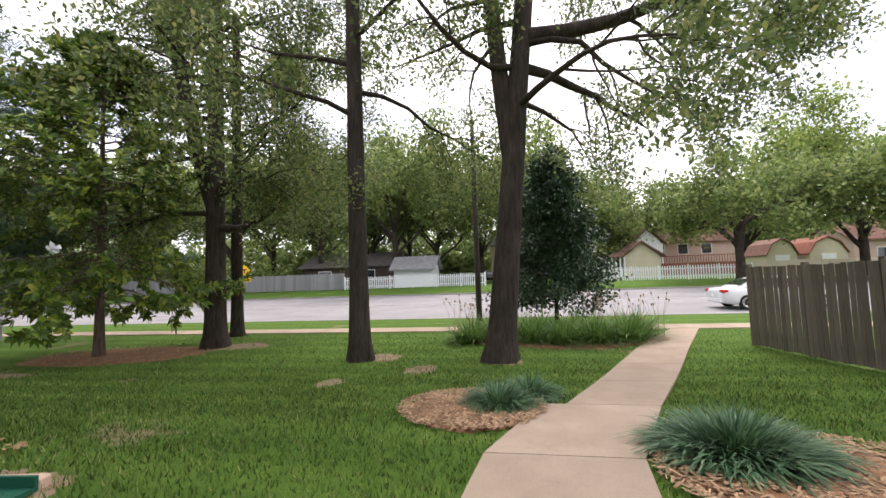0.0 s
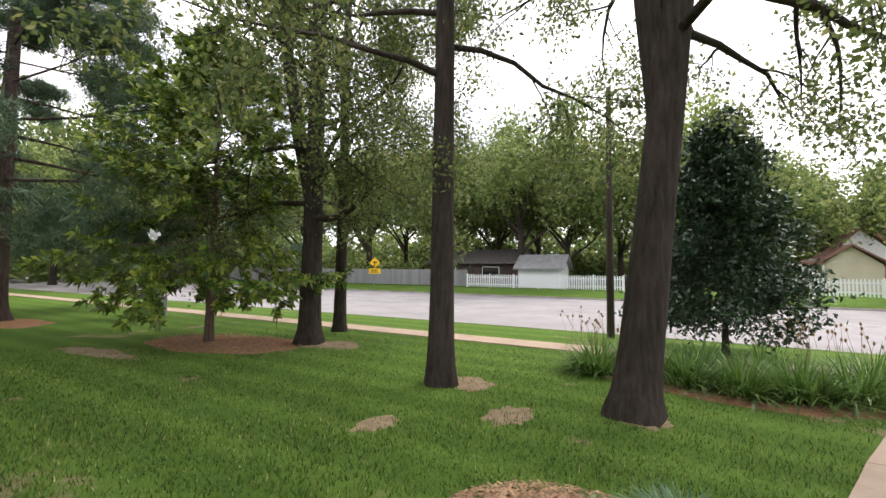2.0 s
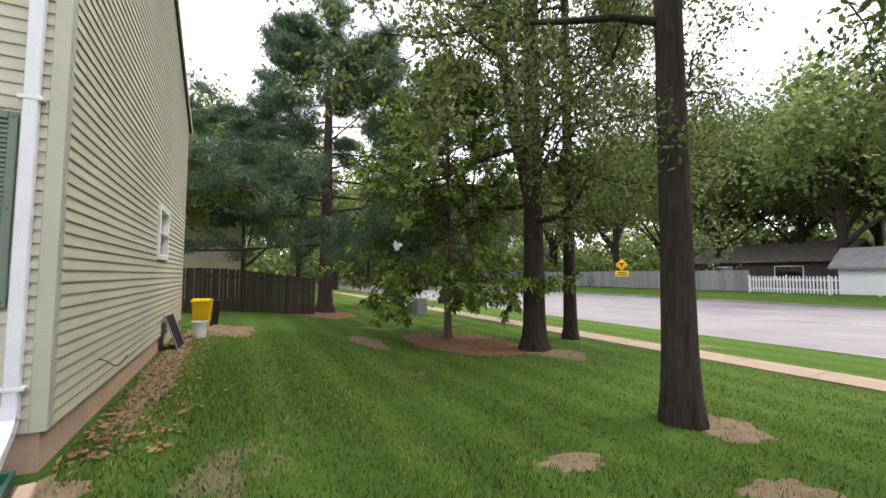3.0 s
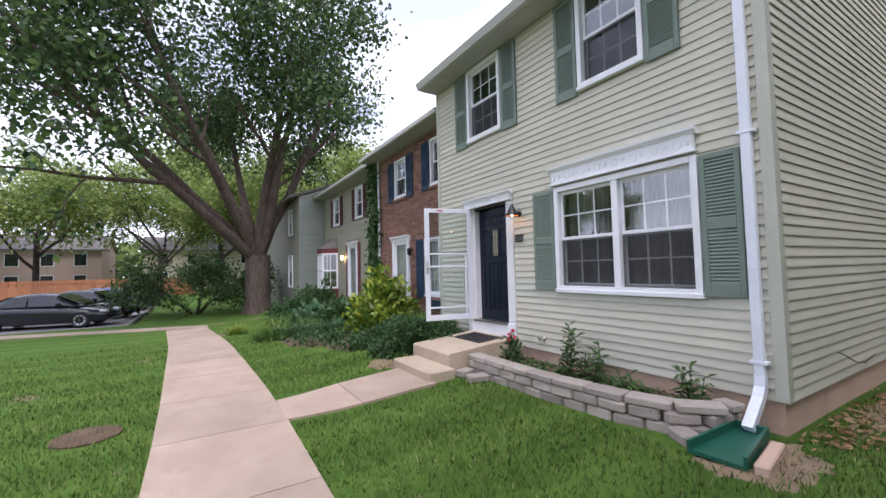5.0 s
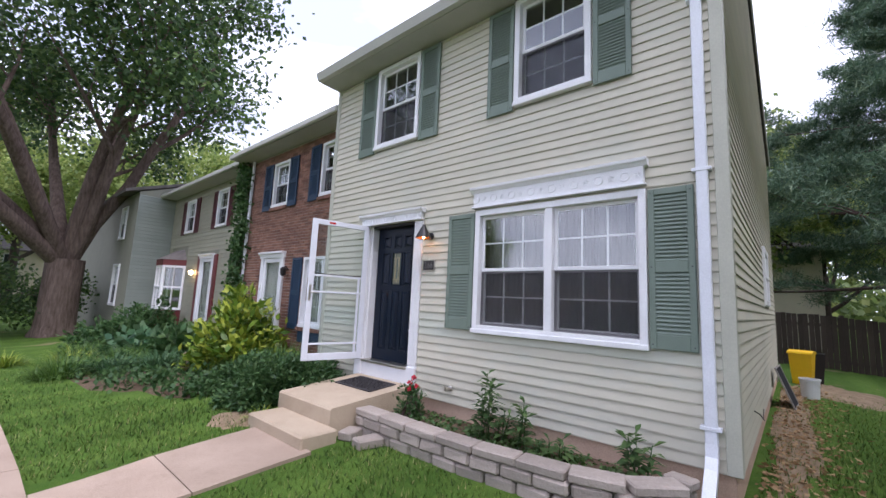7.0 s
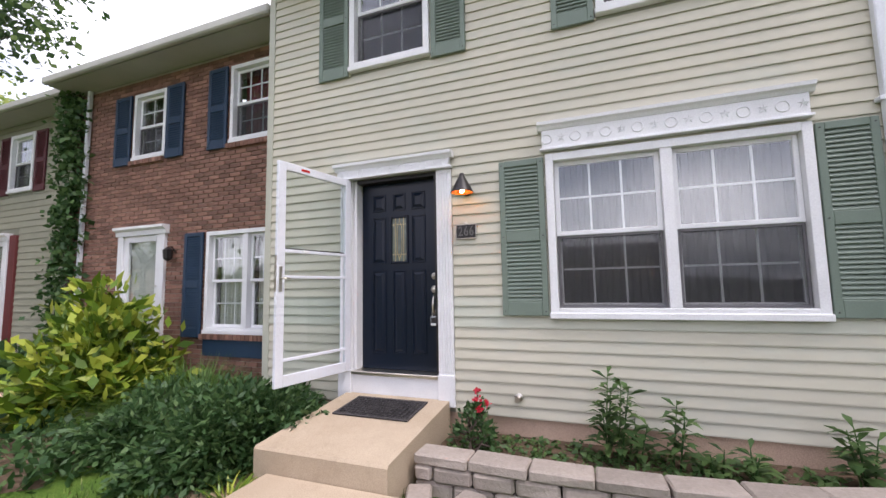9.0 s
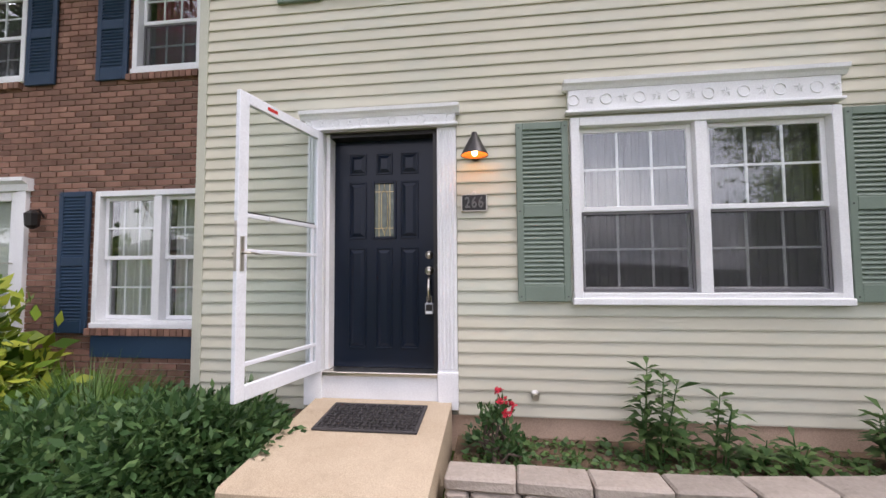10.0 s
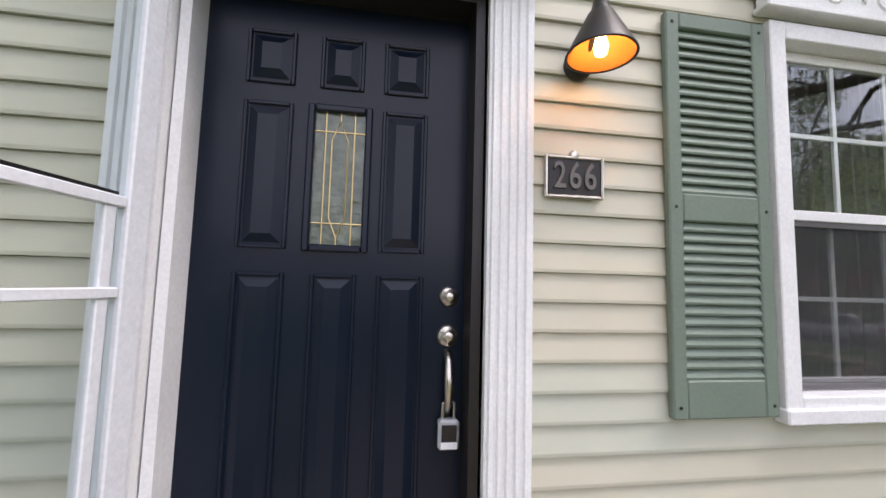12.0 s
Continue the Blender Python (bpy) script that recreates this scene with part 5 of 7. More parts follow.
part("roof", Geo().add(top, [(0, 1, 4), (1, 2, 5, 4), (2, 3, 5), (0, 3, 2, 1), (0, 4, 5, 3)]), SHINGLE, bay)
for (xa, ya), (xb, yb) in zip(pts, pts[1:]):
    d = Vector((xb - xa, yb - ya))
    ln = d.length
    m = pose(xa, ya, 1.0, 0, 0, math.degrees(math.atan2(d.y, d.x)))
    fr = Geo()
    for u0, u1, z0, z1 in ((0, 0.07, 0, 1.55), (ln - 0.07, ln, 0, 1.55), (0.07, ln - 0.07, 0, 0.08), (0.07, ln - 0.07, 1.47, 1.55), (0.07, ln - 0.07, 0.76, 0.82), (ln / 2 - 0.012, ln / 2 + 0.012, 0.08, 0.76), (ln / 2 - 0.012, ln / 2 + 0.012, 0.82, 1.47)):
        fr.box(u0, u1, -0.04, 0.03, z0, z1)
    part("window_frame", fr.turned(m), WHITE, bay)
    part("pane", Geo().box(0.07, ln - 0.07, -0.004, 0.002, 0.08, 1.47).turned(m), GLASS, bay).visible_shadow = False
lamp2 = thing("wall_lamp", "lit lantern beside the maroon trim", "wall lamp", (CX, -13.15, 2.35))
part("bracket", Geo().tube([(0, 0, 0), (0.08, 0, 0.05), (0.12, 0, 0.0)], 0.012, 6), BLACK, lamp2)
part("lantern", Geo().lathe([(0.03, 0.02), (0.07, -0.02), (0.05, -0.12), (0.01, -0.13)], (0.12, 0, 0), 8), BULB, lamp2, "glowing amber glass")

grey_house = thing("house", "grey-green sided townhouse standing forward", "house")
core = Geo()
wall_core(core, -30, -16.2, -0.5, 5.3, [(-18.6, -17.6, 1.0, 2.6), (-18.5, -17.6, 3.6, 4.9)], -4.2, -4.4, "x")
core.box(-13, -4.4, -16.4, -16.2, -0.5, 5.3)
core.prism([(-13, 5.3), (-4.2, 5.3), (-8.6, 6.9)], "y", -16.4, -16.2)
part("wall", core, CORE, grey_house)
# Same near-black backing, with the indoor shade in its colour.
part("interior_wall", Geo().box(-6.4, -6.3, -30, -16.4, -0.4, 5.2), ROOM_SHADE, grey_house)
part("roof", Geo().prism([(-3.75, 5.2), (-3.75, 5.32), (-8.6, 7.0), (-13.4, 5.32), (-13.4, 5.2), (-8.6, 6.88)], "y", -30, -16.15), SHINGLE, grey_house)
sash_window("window_10", -18.6, -17.6, 1.0, 2.6, -4.19, CURTAIN_WHITE, cols=2)
sash_window("window_11", -18.5, -17.6, 3.6, 4.9, -4.19, CURTAIN_WHITE, cols=2)

# ---------------- plants ----------------


def unit(a):
    return a / np.maximum(np.linalg.norm(a, axis=1, keepdims=True), 1e-6)


def leaf_cloud(centres, spread_r, n, size, aspect=0.5, droop=-0.3, flat=0.0, away=None):
    """n leaves, each a kite of two halves, scattered round the given places."""
    c = np.asarray(centres, dtype=float)
    p = c[rng.integers(0, len(c), n)] + rng.normal(size=(n, 3)) * np.asarray(spread_r)
    d = rng.normal(size=(n, 3))
    d[:, 2] = d[:, 2] * (1 - flat) + droop
    if away is not None:
        d += unit(p - np.asarray(away)) * 1.4
    d = unit(d)
    s = unit(np.cross(d, unit(rng.normal(size=(n, 3)) + np.array([0, 0, 1.2]))))
    L = size * rng.uniform(0.65, 1.25, (n, 1))
    W = L * aspect * 0.5
    return np.stack([p, p + d * L * 0.45 + s * W, p + d * L, p + d * L * 0.45 - s * W], axis=1).reshape(-1, 3)


def grow(g, p, d, length, r, level, tips, up=0.0, wob=0.25, kids=(5, 5, 4), ratio=0.55, spread_a=0.9, start=0.35):
    """One limb with its smaller limbs; the ends go into tips."""
    n = 6
    pts, radii = [Vector(p)], [r]
    d = Vector(d).normalized()
    for i in range(n):
        d = (d + Vector((rnd.gauss(0, wob), rnd.gauss(0, wob), rnd.gauss(0, wob) + up)) * 0.5).normalized()
        pts.append(pts[-1] + d * length / n)
        radii.append(max(0.004, r * (1 - 0.85 * (i + 1) / n)))
    g.tube(pts, radii, 7 if r > 0.05 else 4, False)
    if level == 0:
        tips.extend(tuple(q) for q in pts[2:])
        return
    for k in range(kids[level - 1]):
        f = start + (1 - start) * (k + rnd.random()) / kids[level - 1]
        i = min(n - 1, int(f * n))
        q = pts[i].lerp(pts[i + 1], f * n - i)
        t = (pts[i + 1] - pts[i]).normalized()
        a = t.orthogonal().normalized()
        a.rotate(Matrix.Rotation(rnd.uniform(0, 6.283), 3, t))
        grow(g, q, t + a * spread_a * rnd.uniform(0.7, 1.3), length * ratio * rnd.uniform(0.7, 1.2) * (1.15 - 0.4 * f), max(0.008, radii[i] * 0.5), level - 1, tips, up, wob, kids, ratio, spread_a, 0.2)
    tips.append(tuple(pts[-1]))


def trunk_geo(g, base, r, height, lean=(0, 0), flare=1.45, n=16, bend=0.0, top=0.55):
    """A trunk with a flared, lobed foot. Returns a way to find its axis."""
    rows = 18
    rings = []
    for i in range(rows + 1):
        f = i / rows
        h = height * f ** 1.6 - (0.25 if i == 0 else 0)
        rr = r * (1 - (1 - top) * f) * (1 + (flare - 1) * math.exp(-max(h, 0) / 0.28))
        cx = base[0] + lean[0] * f ** 1.6 + bend * math.sin(f * 5)
        cy = base[1] + lean[1] * f ** 1.6
        ring = []
        for k in range(n):
            a = 2 * math.pi * k / n
            w = 1 + 0.05 * noise.noise((math.cos(a) * 2, math.sin(a) * 2, h * 0.8 + base[0])) + 0.16 * math.exp(-max(h, 0) / 0.2) * math.sin(a * 4 + base[0])
            ring.append((cx + rr * w * math.cos(a), cy + rr * w * math.sin(a), base[2] + h))
        rings.append(ring)
    g.add([q for ring in rings for q in ring], [(i * n + k, i * n + (k + 1) % n, (i + 1) * n + (k + 1) % n, (i + 1) * n + k) for i in range(rows) for k in range(n)])

    def axis(h):
        f = max(0, min(1, h / height))
        return Vector((base[0] + lean[0] * f + bend * math.sin(f ** (1 / 1.6) * 5), base[1] + lean[1] * f, base[2] + h))
    return axis


def tree_thing(name, label, wood, tips_leaves, bark, leaf, group=""):
    t = thing(name, label, "tree", group=group)
    part("trunk", wood, bark, t, smooth=True)
    part("crown", quads("crown", tips_leaves), leaf, t)
    return t


def oak(x, y, r, height, label, n_leaves, low=4.6, limbs=13, lean=(0, 0), fork=None, reach=4.2, extra=(), bough=None):
    g, tips = Geo(), []
    axis = trunk_geo(g, (x, y, G(x, y)), r, height, lean)
    if fork:
        h, dx, dy, hh = fork
        p = axis(h)
        g.tube([p, p + Vector((dx * 0.35, dy * 0.35, hh * 0.25)), p + Vector((dx * 0.7, dy * 0.7, hh * 0.6)), p + Vector((dx, dy, hh))], [r * 0.7, r * 0.62, r * 0.55, r * 0.4], 12, False)
        for k in range(5):
            q = p + Vector((dx, dy, hh)) * (0.45 + 0.13 * k)
            grow(g, q, (rnd.uniform(-1, 1), rnd.uniform(-1, 1), 0.25), reach, r * 0.2, 2, tips, -0.08, 0.3, (6, 5), 0.5)
    for k in range(limbs):
        h = low + (height - low) * (k / limbs) ** 1.1
        a = k * 2.4 + rnd.uniform(-0.4, 0.4) + x
        grow(g, axis(h), (math.cos(a), math.sin(a), 0.3 - 0.25 * (k < 4)), reach * (1.1 - 0.45 * k / limbs), r * 0.26, 2, tips, -0.1, 0.32, (6, 5), 0.5)
    if bough:
        p, d = axis(bough[0]), Vector(bough[1])
        line = [p, p + d * 0.3 + Vector((0, 0, -0.05)), p + d * 0.6, p + d + Vector((0, 0, 0.3)), p + d * 1.5 + Vector((0, 0, 0.9))]
        g.tube(line, [r * 0.62, r * 0.5, r * 0.44, r * 0.36, r * 0.2], 10, False)
        for k in range(9):
            q = p + d * (0.55 + 0.1 * k) + Vector((0, 0, 0.06 * k))
            grow(g, q, (0.7, (-0.8, 0.6, 0.1)[k % 3], (-0.35, 0.1, 0.4)[k % 3]), reach * 0.75, r * 0.16, 2, tips, -0.12, 0.3, (6, 5), 0.5)
    for h, d, ln in extra:
        grow(g, axis(h), d, ln, r * 0.4, 2, tips, 0.0, 0.22, (6, 6), 0.45)
    return tree_thing("oak_tree", label, g, leaf_cloud(tips, (0.24, 0.24, 0.2), int(n_leaves * 1.5), 0.115, 0.55, -0.5), OAK_BARK, OAK_LEAF, "lawn oaks")


oak(-4.06, 8.66, 0.255, 13.5, "tall straight oak with a bare dark trunk", 20000, low=5.2, limbs=12)
oak(-0.87, 8.6, 0.33, 12.0, "leaning forked oak with deeply furrowed bark", 26000, low=5.6, limbs=11, lean=(1.3, 0.6), fork=(4.3, -0.5, 0.25, 7.0), bough=(7.3, (3.5, 0.1, 0.25)), extra=((6.6, (1, 0.6, 0.0), 4.5),))
oak(-9.3, 10.45, 0.33, 13.0, "large oak that forks above a flared foot", 26000, low=4.0, limbs=14, fork=(4.0, -1.6, -0.2, 7.5), extra=((4.6, (0.8, -0.6, 0.25), 3.8), (3.6, (0.9, -0.2, -0.05), 2.8)))
oak(-10.4, 12.85, 0.23, 12.0, "slim oak standing behind a larger oak", 18000, low=3.8, limbs=12)


def rosettes(tips, away, n_leaf, length, aspect):
    """Whorls of long leaves that fan out from each twig's end."""
    t = np.asarray(tips)
    ax = unit(unit(t - np.asarray(away)) + (0, 0, 0.45) + rng.normal(size=t.shape) * 0.35)
    side = unit(np.cross(ax, rng.normal(size=t.shape)))
    up = np.cross(ax, side)
    rows = []
    for k in range(n_leaf):
        a = 6.283 * k / n_leaf + rng.uniform(0, 0.8, (len(t), 1))
        d = unit(side * np.cos(a) + up * np.sin(a) + ax * rng.uniform(0.15, 1.1, (len(t), 1)))
        s = unit(np.cross(d, ax))
        L = length * rng.uniform(0.7, 1.2, (len(t), 1))
        p = t + ax * rng.uniform(-0.07, 0.05, (len(t), 1))
        droop = np.array([[0, 0, -0.18]]) * L
        rows.append(np.stack([p, p + d * L * 0.5 + s * L * aspect * 0.5, p + d * L + droop, p + d * L * 0.5 - s * L * aspect * 0.5], axis=1))
    return np.concatenate(rows).reshape(-1, 3)


def magnolia(x, y):
    g, tips = Geo(), []
    z = G(x, y)
    axis = trunk_geo(g, (x, y, z), 0.14, 9.0, flare=1.3, top=0.2)
    for k in range(84):
        f = k / 84
        h = 1.65 + 7.2 * f
        a = k * 2.4
        reach = (2.95 * (1 - f) ** 0.7 + 0.35) * (0.72 + 0.4 * rnd.random()) * (0.72 + 0.4 * min(1, f * 6))
        grow(g, axis(h), (math.cos(a), math.sin(a), 0.2 - 0.35 * (f < 0.2)), reach, 0.032, 1, tips, 0.03, 0.22, (7,), 0.36, 0.9, 0.3)
    t = tree_thing("magnolia_tree", "broad glossy magnolia over a mulch ring", g, rosettes(tips, (x, y, z + 3), 8, 0.23, 0.42), MAPLE_BARK, MAGNOLIA_LEAF)
    bx, by, bz = x + 1.6, y - 2.3, z + 2.75
    part("blossom", quads("blossom", leaf_cloud([(bx, by, bz)], (0.02,) * 3, 24, 0.15, 0.7, 0.3)), VINYL, t, "creamy white open blossom")
    return t


magnolia(-11.75, 9.05)


def holly(x, y):
    g, tips = Geo(), []
    z = G(x, y)
    axis = trunk_geo(g, (x, y, z), 0.09, 6.4, flare=1.2, top=0.2)
    for k in range(64):
        f = k / 64
        a = k * 2.4
        reach = 2.0 * (1 - f) ** 0.85 * (0.7 + 0.4 * rnd.random()) + 0.2
        grow(g, axis(0.6 + 5.7 * f), (math.cos(a), math.sin(a), 0.15), reach, 0.022, 1, tips, 0.0, 0.25, (6,), 0.35, 0.9, 0.25)
    return tree_thing("holly_tree", "dense dark conical holly tree", g, leaf_cloud(tips, (0.19, 0.19, 0.18), 36000, 0.15, 0.5, 0.0), OAK_BARK, HOLLY_LEAF)


holly(0.95, 15.2)


def pine(x, y):
    g, tips = Geo(), []
    z = G(x, y)
    axis = trunk_geo(g, (x, y, z), 0.42, 15.0, flare=1.4, top=0.35)
    for k in range(42):
        f = k / 42
        a = k * 2.4 + rnd.uniform(-0.3, 0.3)
        reach = (9.0 * (1 - f) ** 0.6 + 0.8) * (0.7 + 0.4 * rnd.random())
        grow(g, axis(3.0 + 12 * f), (math.cos(a), math.sin(a), 0.1 - 0.12 * (f < 0.3)), reach, 0.09 * (1.1 - f), 2, tips, 0.0, 0.13, (5, 9), 0.3, 0.75, 0.3)
    t = np.asarray(tips)
    n = 230000
    p = t[rng.integers(0, len(t), n)] + rng.normal(size=(n, 3)) * (0.24, 0.24, 0.07)
    d = unit(rng.normal(size=(n, 3)) + (0, 0, 0.5))
    s = unit(np.cross(d, rng.normal(size=(n, 3)))) * 0.016
    L = rng.uniform(0.2, 0.36, (n, 1))
    v = np.stack([p - s, p + s, p + d * L + s * 0.3, p + d * L - s * 0.3], axis=1).reshape(-1, 3)
    return tree_thing("pine_tree", "tall white pine with wide layered boughs", g, v, PINE_BARK, PINE_NEEDLE)


pine(-22.1, 7.3)


def maple(x, y):
    """A big many-stemmed street tree that spreads over the walk."""
    g, tips = Geo(), []
    z = G(x, y)
    axis = trunk_geo(g, (x, y, z), 0.58, 2.8, flare=1.2, top=0.98)
    p = axis(2.5)
    for dx, dy, dz, ln in ((-0.05, 0.25, 1, 9), (0.5, 0.1, 0.9, 9), (0.7, 0.3, 0.95, 9.5), (-0.32, 0.2, 1.1, 9), (-0.3, -0.4, 1, 8), (0.2, -0.5, 1, 8), (0.85, 0.45, 0.8, 10), (-0.3, 0.4, 1.15, 8.5), (0.55, 0.35, 1.15, 9)):
        grow(g, p, (dx, dy, dz), ln * 1.22, 0.29, 3, tips, 0.0, 0.15, (6, 5, 6), 0.5, 0.8, 0.42)
    tips = [q for q in tips if q[2] > z + 3.1]
    return tree_thing("maple_tree", "large many-stemmed maple shading the walk", g, leaf_cloud(tips, (0.5, 0.5, 0.4), 44000, 0.22, 0.75, -0.4), MAPLE_BARK, MAPLE_LEAF)


maple(-2.7, -18.4)


def small_tree(name, x, y, r, height, crown, n, size, label, leaf, bark, stems=1, low=1.5, group=""):
    g, tips = Geo(), []
    z = G(x, y)
    if stems == 1:
        axis = trunk_geo(g, (x, y, z), r, height * 0.5, top=0.75)
        tops = [axis(height * 0.25 + height * 0.05 * k) for k in range(6)]
    else:
        tops = []
    for k in range(max(6, stems)):
        a = k * 6.283 / max(6, stems) + rnd.random()
        q = tops[k] if stems == 1 else Vector((x + 0.12 * math.cos(a), y + 0.12 * math.sin(a), z - 0.05))
        grow(g, q, (math.cos(a) * 0.75, math.sin(a) * 0.75, 0.9), height * 0.68, r * 0.55, 2, tips, 0.0, 0.2, (6, 6), 0.55, 0.9, 0.35)
    return tree_thing(name, label, g, leaf_cloud(tips, (crown, crown, crown * 0.7), n, size, 0.65, -0.3), bark, leaf, group)


small_tree("ornamental_tree", -0.1, -21.2, 0.14, 4.4, 0.3, 11000, 0.16, "small dark multi-stemmed tree beside the walk", MAPLE_LEAF, MAPLE_BARK, stems=6)
# far trees: three built, the rest copied
far_a = small_tree("street_tree", 17.8, 37.0, 0.36, 8.8, 0.6, 15000, 0.34, "spreading street tree on the far verge", FAR_HAZE_LEAF, OAK_BARK, group="far street trees")
far_b = small_tree("street_tree", -14.0, 44.5, 0.4, 14.0, 0.9, 17000, 0.42, "tall leafy tree beyond the street", FAR_HAZE_LEAF, OAK_BARK, group="far street trees")
far_c = small_tree("street_tree", 3.0, 62.0, 0.42, 16.0, 1.1, 16000, 0.5, "tall leafy tree beyond the street", BRIGHT_LEAF, OAK_BARK, group="far street trees")
for src, ox, oy, spots in ((far_a, 17.8, 37.0, ((26.8, 37.2, 1.0, 2.0), (9.5, 60, 1.3, 0.6), (52, 40, 1.05, 4), (17.5, 62, 1.15, 1), (33, 66, 1.2, 3))),
                           (far_b, -14.0, 44.5, ((-25, 48, 1.0, 1.2), (-36, 46, 1.1, 3.0), (-49, 47, 1.05, 4.4), (-5, 55, 0.95, 5.2), (-64, 42, 1.1, 2.2), (-80, 40, 1.2, 0.5), (-30, 58, 1.2, 2.6), (-45, 9, 0.85, 0.7), (-60, 16, 1.1, 1.9), (-38, -4, 0.95, 2.8), (8, 68, 1.0, 3.4), (-19, 51, 0.85, 2.2), (-10, 49, 0.8, 0.3))),
                           (far_c, 3.0, 62.0, ((-18, 66, 1.05, 1.0), (-42, 64, 1.1, 2.0), (-62, 60, 1.1, 3.0), (-50, 26, 0.6, 4.0), (46, 64, 1.1, 5.0), (64, 58, 1.1, 0.4), (-70, 24, 0.9, 2.4), (3, -46, 0.6, 1.6), (-6, -44, 0.7, 3.6), (13, -50, 0.7, 0.2), (28, -58, 0.9, 4.6), (-3, -60, 1.0, 2.9), (-30, 3.5, 0.5, 1.1), (45, -40, 0.8, 2), (-16, -52, 1.0, 5.5)))):
    for x, y, s, rz in spots:
        m = Matrix.Translation((x, y, G(x, y))) @ Matrix.Rotation(rz, 4, "Z") @ Matrix.Scale(s, 4) @ Matrix.Translation((-ox, -oy, -G(ox, oy)))
        c = copy_thing(src, Matrix.Identity(4))
        c.matrix_basis = m


def far_woods(name, label, x0, x1, y0, y1, height, n, size):
    """A distant leafy belt with an uneven top."""
    x, y = rng.uniform(x0, x1, n), rng.uniform(y0, y1, n)
    top = height * (0.7 + 0.3 * np.sin(x * 0.21 + y * 0.13) * np.cos(x * 0.083 - y * 0.19) + 0.15 * np.sin(x * 0.7 + y * 0.5))
    c = np.stack([x, y, rng.uniform(0, 1, n) ** 0.8 * top], 1)
    tagged(part(name, quads(name, leaf_cloud(c, (0.5, 0.5, 0.5), n, size, 0.7, -0.2)), FAR_HAZE_LEAF), label, "woods", kind="stuff")


far_woods("far_woods", "distant green tree belt beyond the street", -140, 130, 76, 92, 15, 42000, 1.3)
far_woods("far_woods", "distant green trees behind the pine", -110, -78, -30, 76, 13, 20000, 1.3)
far_woods("far_woods", "distant green trees behind the townhouses", -60, 90, -95, -82, 9, 16000, 1.3)
far_woods("far_hedge", "bright leafy understory below the far trees", -80, 80, 71, 75, 6.5, 16000, 0.9)
far_woods("far_hedge", "leafy shrubs round the brown house", -34, -6, 56, 59, 6.5, 7000, 0.7)
far_woods("far_hedge", "leafy hedge behind the far fences", -75, -28, 41.5, 45, 3.4, 9000, 0.5)


def blades(cx, cy, n, rx, ry, length, width, spread_out=0.6, base=0.35, lift=0.0, seg=3):
    """Arching strap leaves in a clump."""
    a = rng.uniform(0, 6.283, n)
    rad = np.sqrt(rng.uniform(0, 1, n))
    bx, by = cx + np.cos(a) * rad * rx * base, cy + np.sin(a) * rad * ry * base
    bz = np.array([G(u, v) for u, v in zip(bx, by)]) + lift
    out = a + rng.normal(0, 0.5, n)
    L = length * rng.uniform(0.6, 1.15, n)
    lean = spread_out * (0.25 + rad) * rng.uniform(0.6, 1.3, n)
    d = np.stack([np.cos(out), np.sin(out)], 1)
    pts = []
    for k in range(seg + 1):
        f = k / seg
        h = L * (f * np.cos(lean * 0.7) - 0.56 * f * f * lean)
        r = L * np.sin(np.minimum(lean, 1.4)) * f ** 1.35
        pts.append(np.stack([bx + d[:, 0] * r, by + d[:, 1] * r, bz + h], 1))
    side = np.stack([-d[:, 1], d[:, 0], np.zeros(n)], 1) * width * 0.5
    out_v = []
    for k in range(seg):
        w0, w1 = 1 - (k / seg) ** 2, 1 - ((k + 1) / seg) ** 2 + 0.05
        out_v.append(np.stack([pts[k] - side * w0, pts[k] + side * w0, pts[k + 1] + side * w1, pts[k + 1] - side * w1], 1))
    # keep each blade's strips one connected face run
    v = np.stack(out_v, 1).reshape(-1, 3)
    return v


def blade_mesh(name, v, seg=3):
    """Joins the strips of each blade, so that a blade is one island."""
    v = v.reshape(-1, seg, 4, 3)
    n = len(v)
    co = np.concatenate([v[:, 0, 0:2], *[v[:, k][:, [3, 2]] for k in range(seg)]], axis=1)
    per = 2 * (seg + 1)
    base = np.arange(n)[:, None] * per
    f = np.concatenate([base + np.array([[2 * k, 2 * k + 1, 2 * k + 3, 2 * k + 2]]) for k in range(seg)], axis=1).reshape(-1)
    me = bpy.data.meshes.new(name)
    me.vertices.add(n * per)
    me.vertices.foreach_set("co", co.astype(np.float32).ravel())
    me.loops.add(len(f))
    me.loops.foreach_set("vertex_index", f.astype(np.int32))
    me.polygons.add(len(f) // 4)
    me.polygons.foreach_set("loop_start", np.arange(0, len(f), 4, dtype=np.int32))
    me.update(calc_edges=True)
    return me


def clump(name, label, cx, cy, n, rx, ry, length, width, mat, spread_out=1.0, base=0.6, lift=0.0, category="ornamental grass", group="", kind=""):
    return tagged(part(name, blade_mesh(name, blades(cx, cy, n, rx, ry, length, width, spread_out, base, lift)), mat), label, category, group, kind)


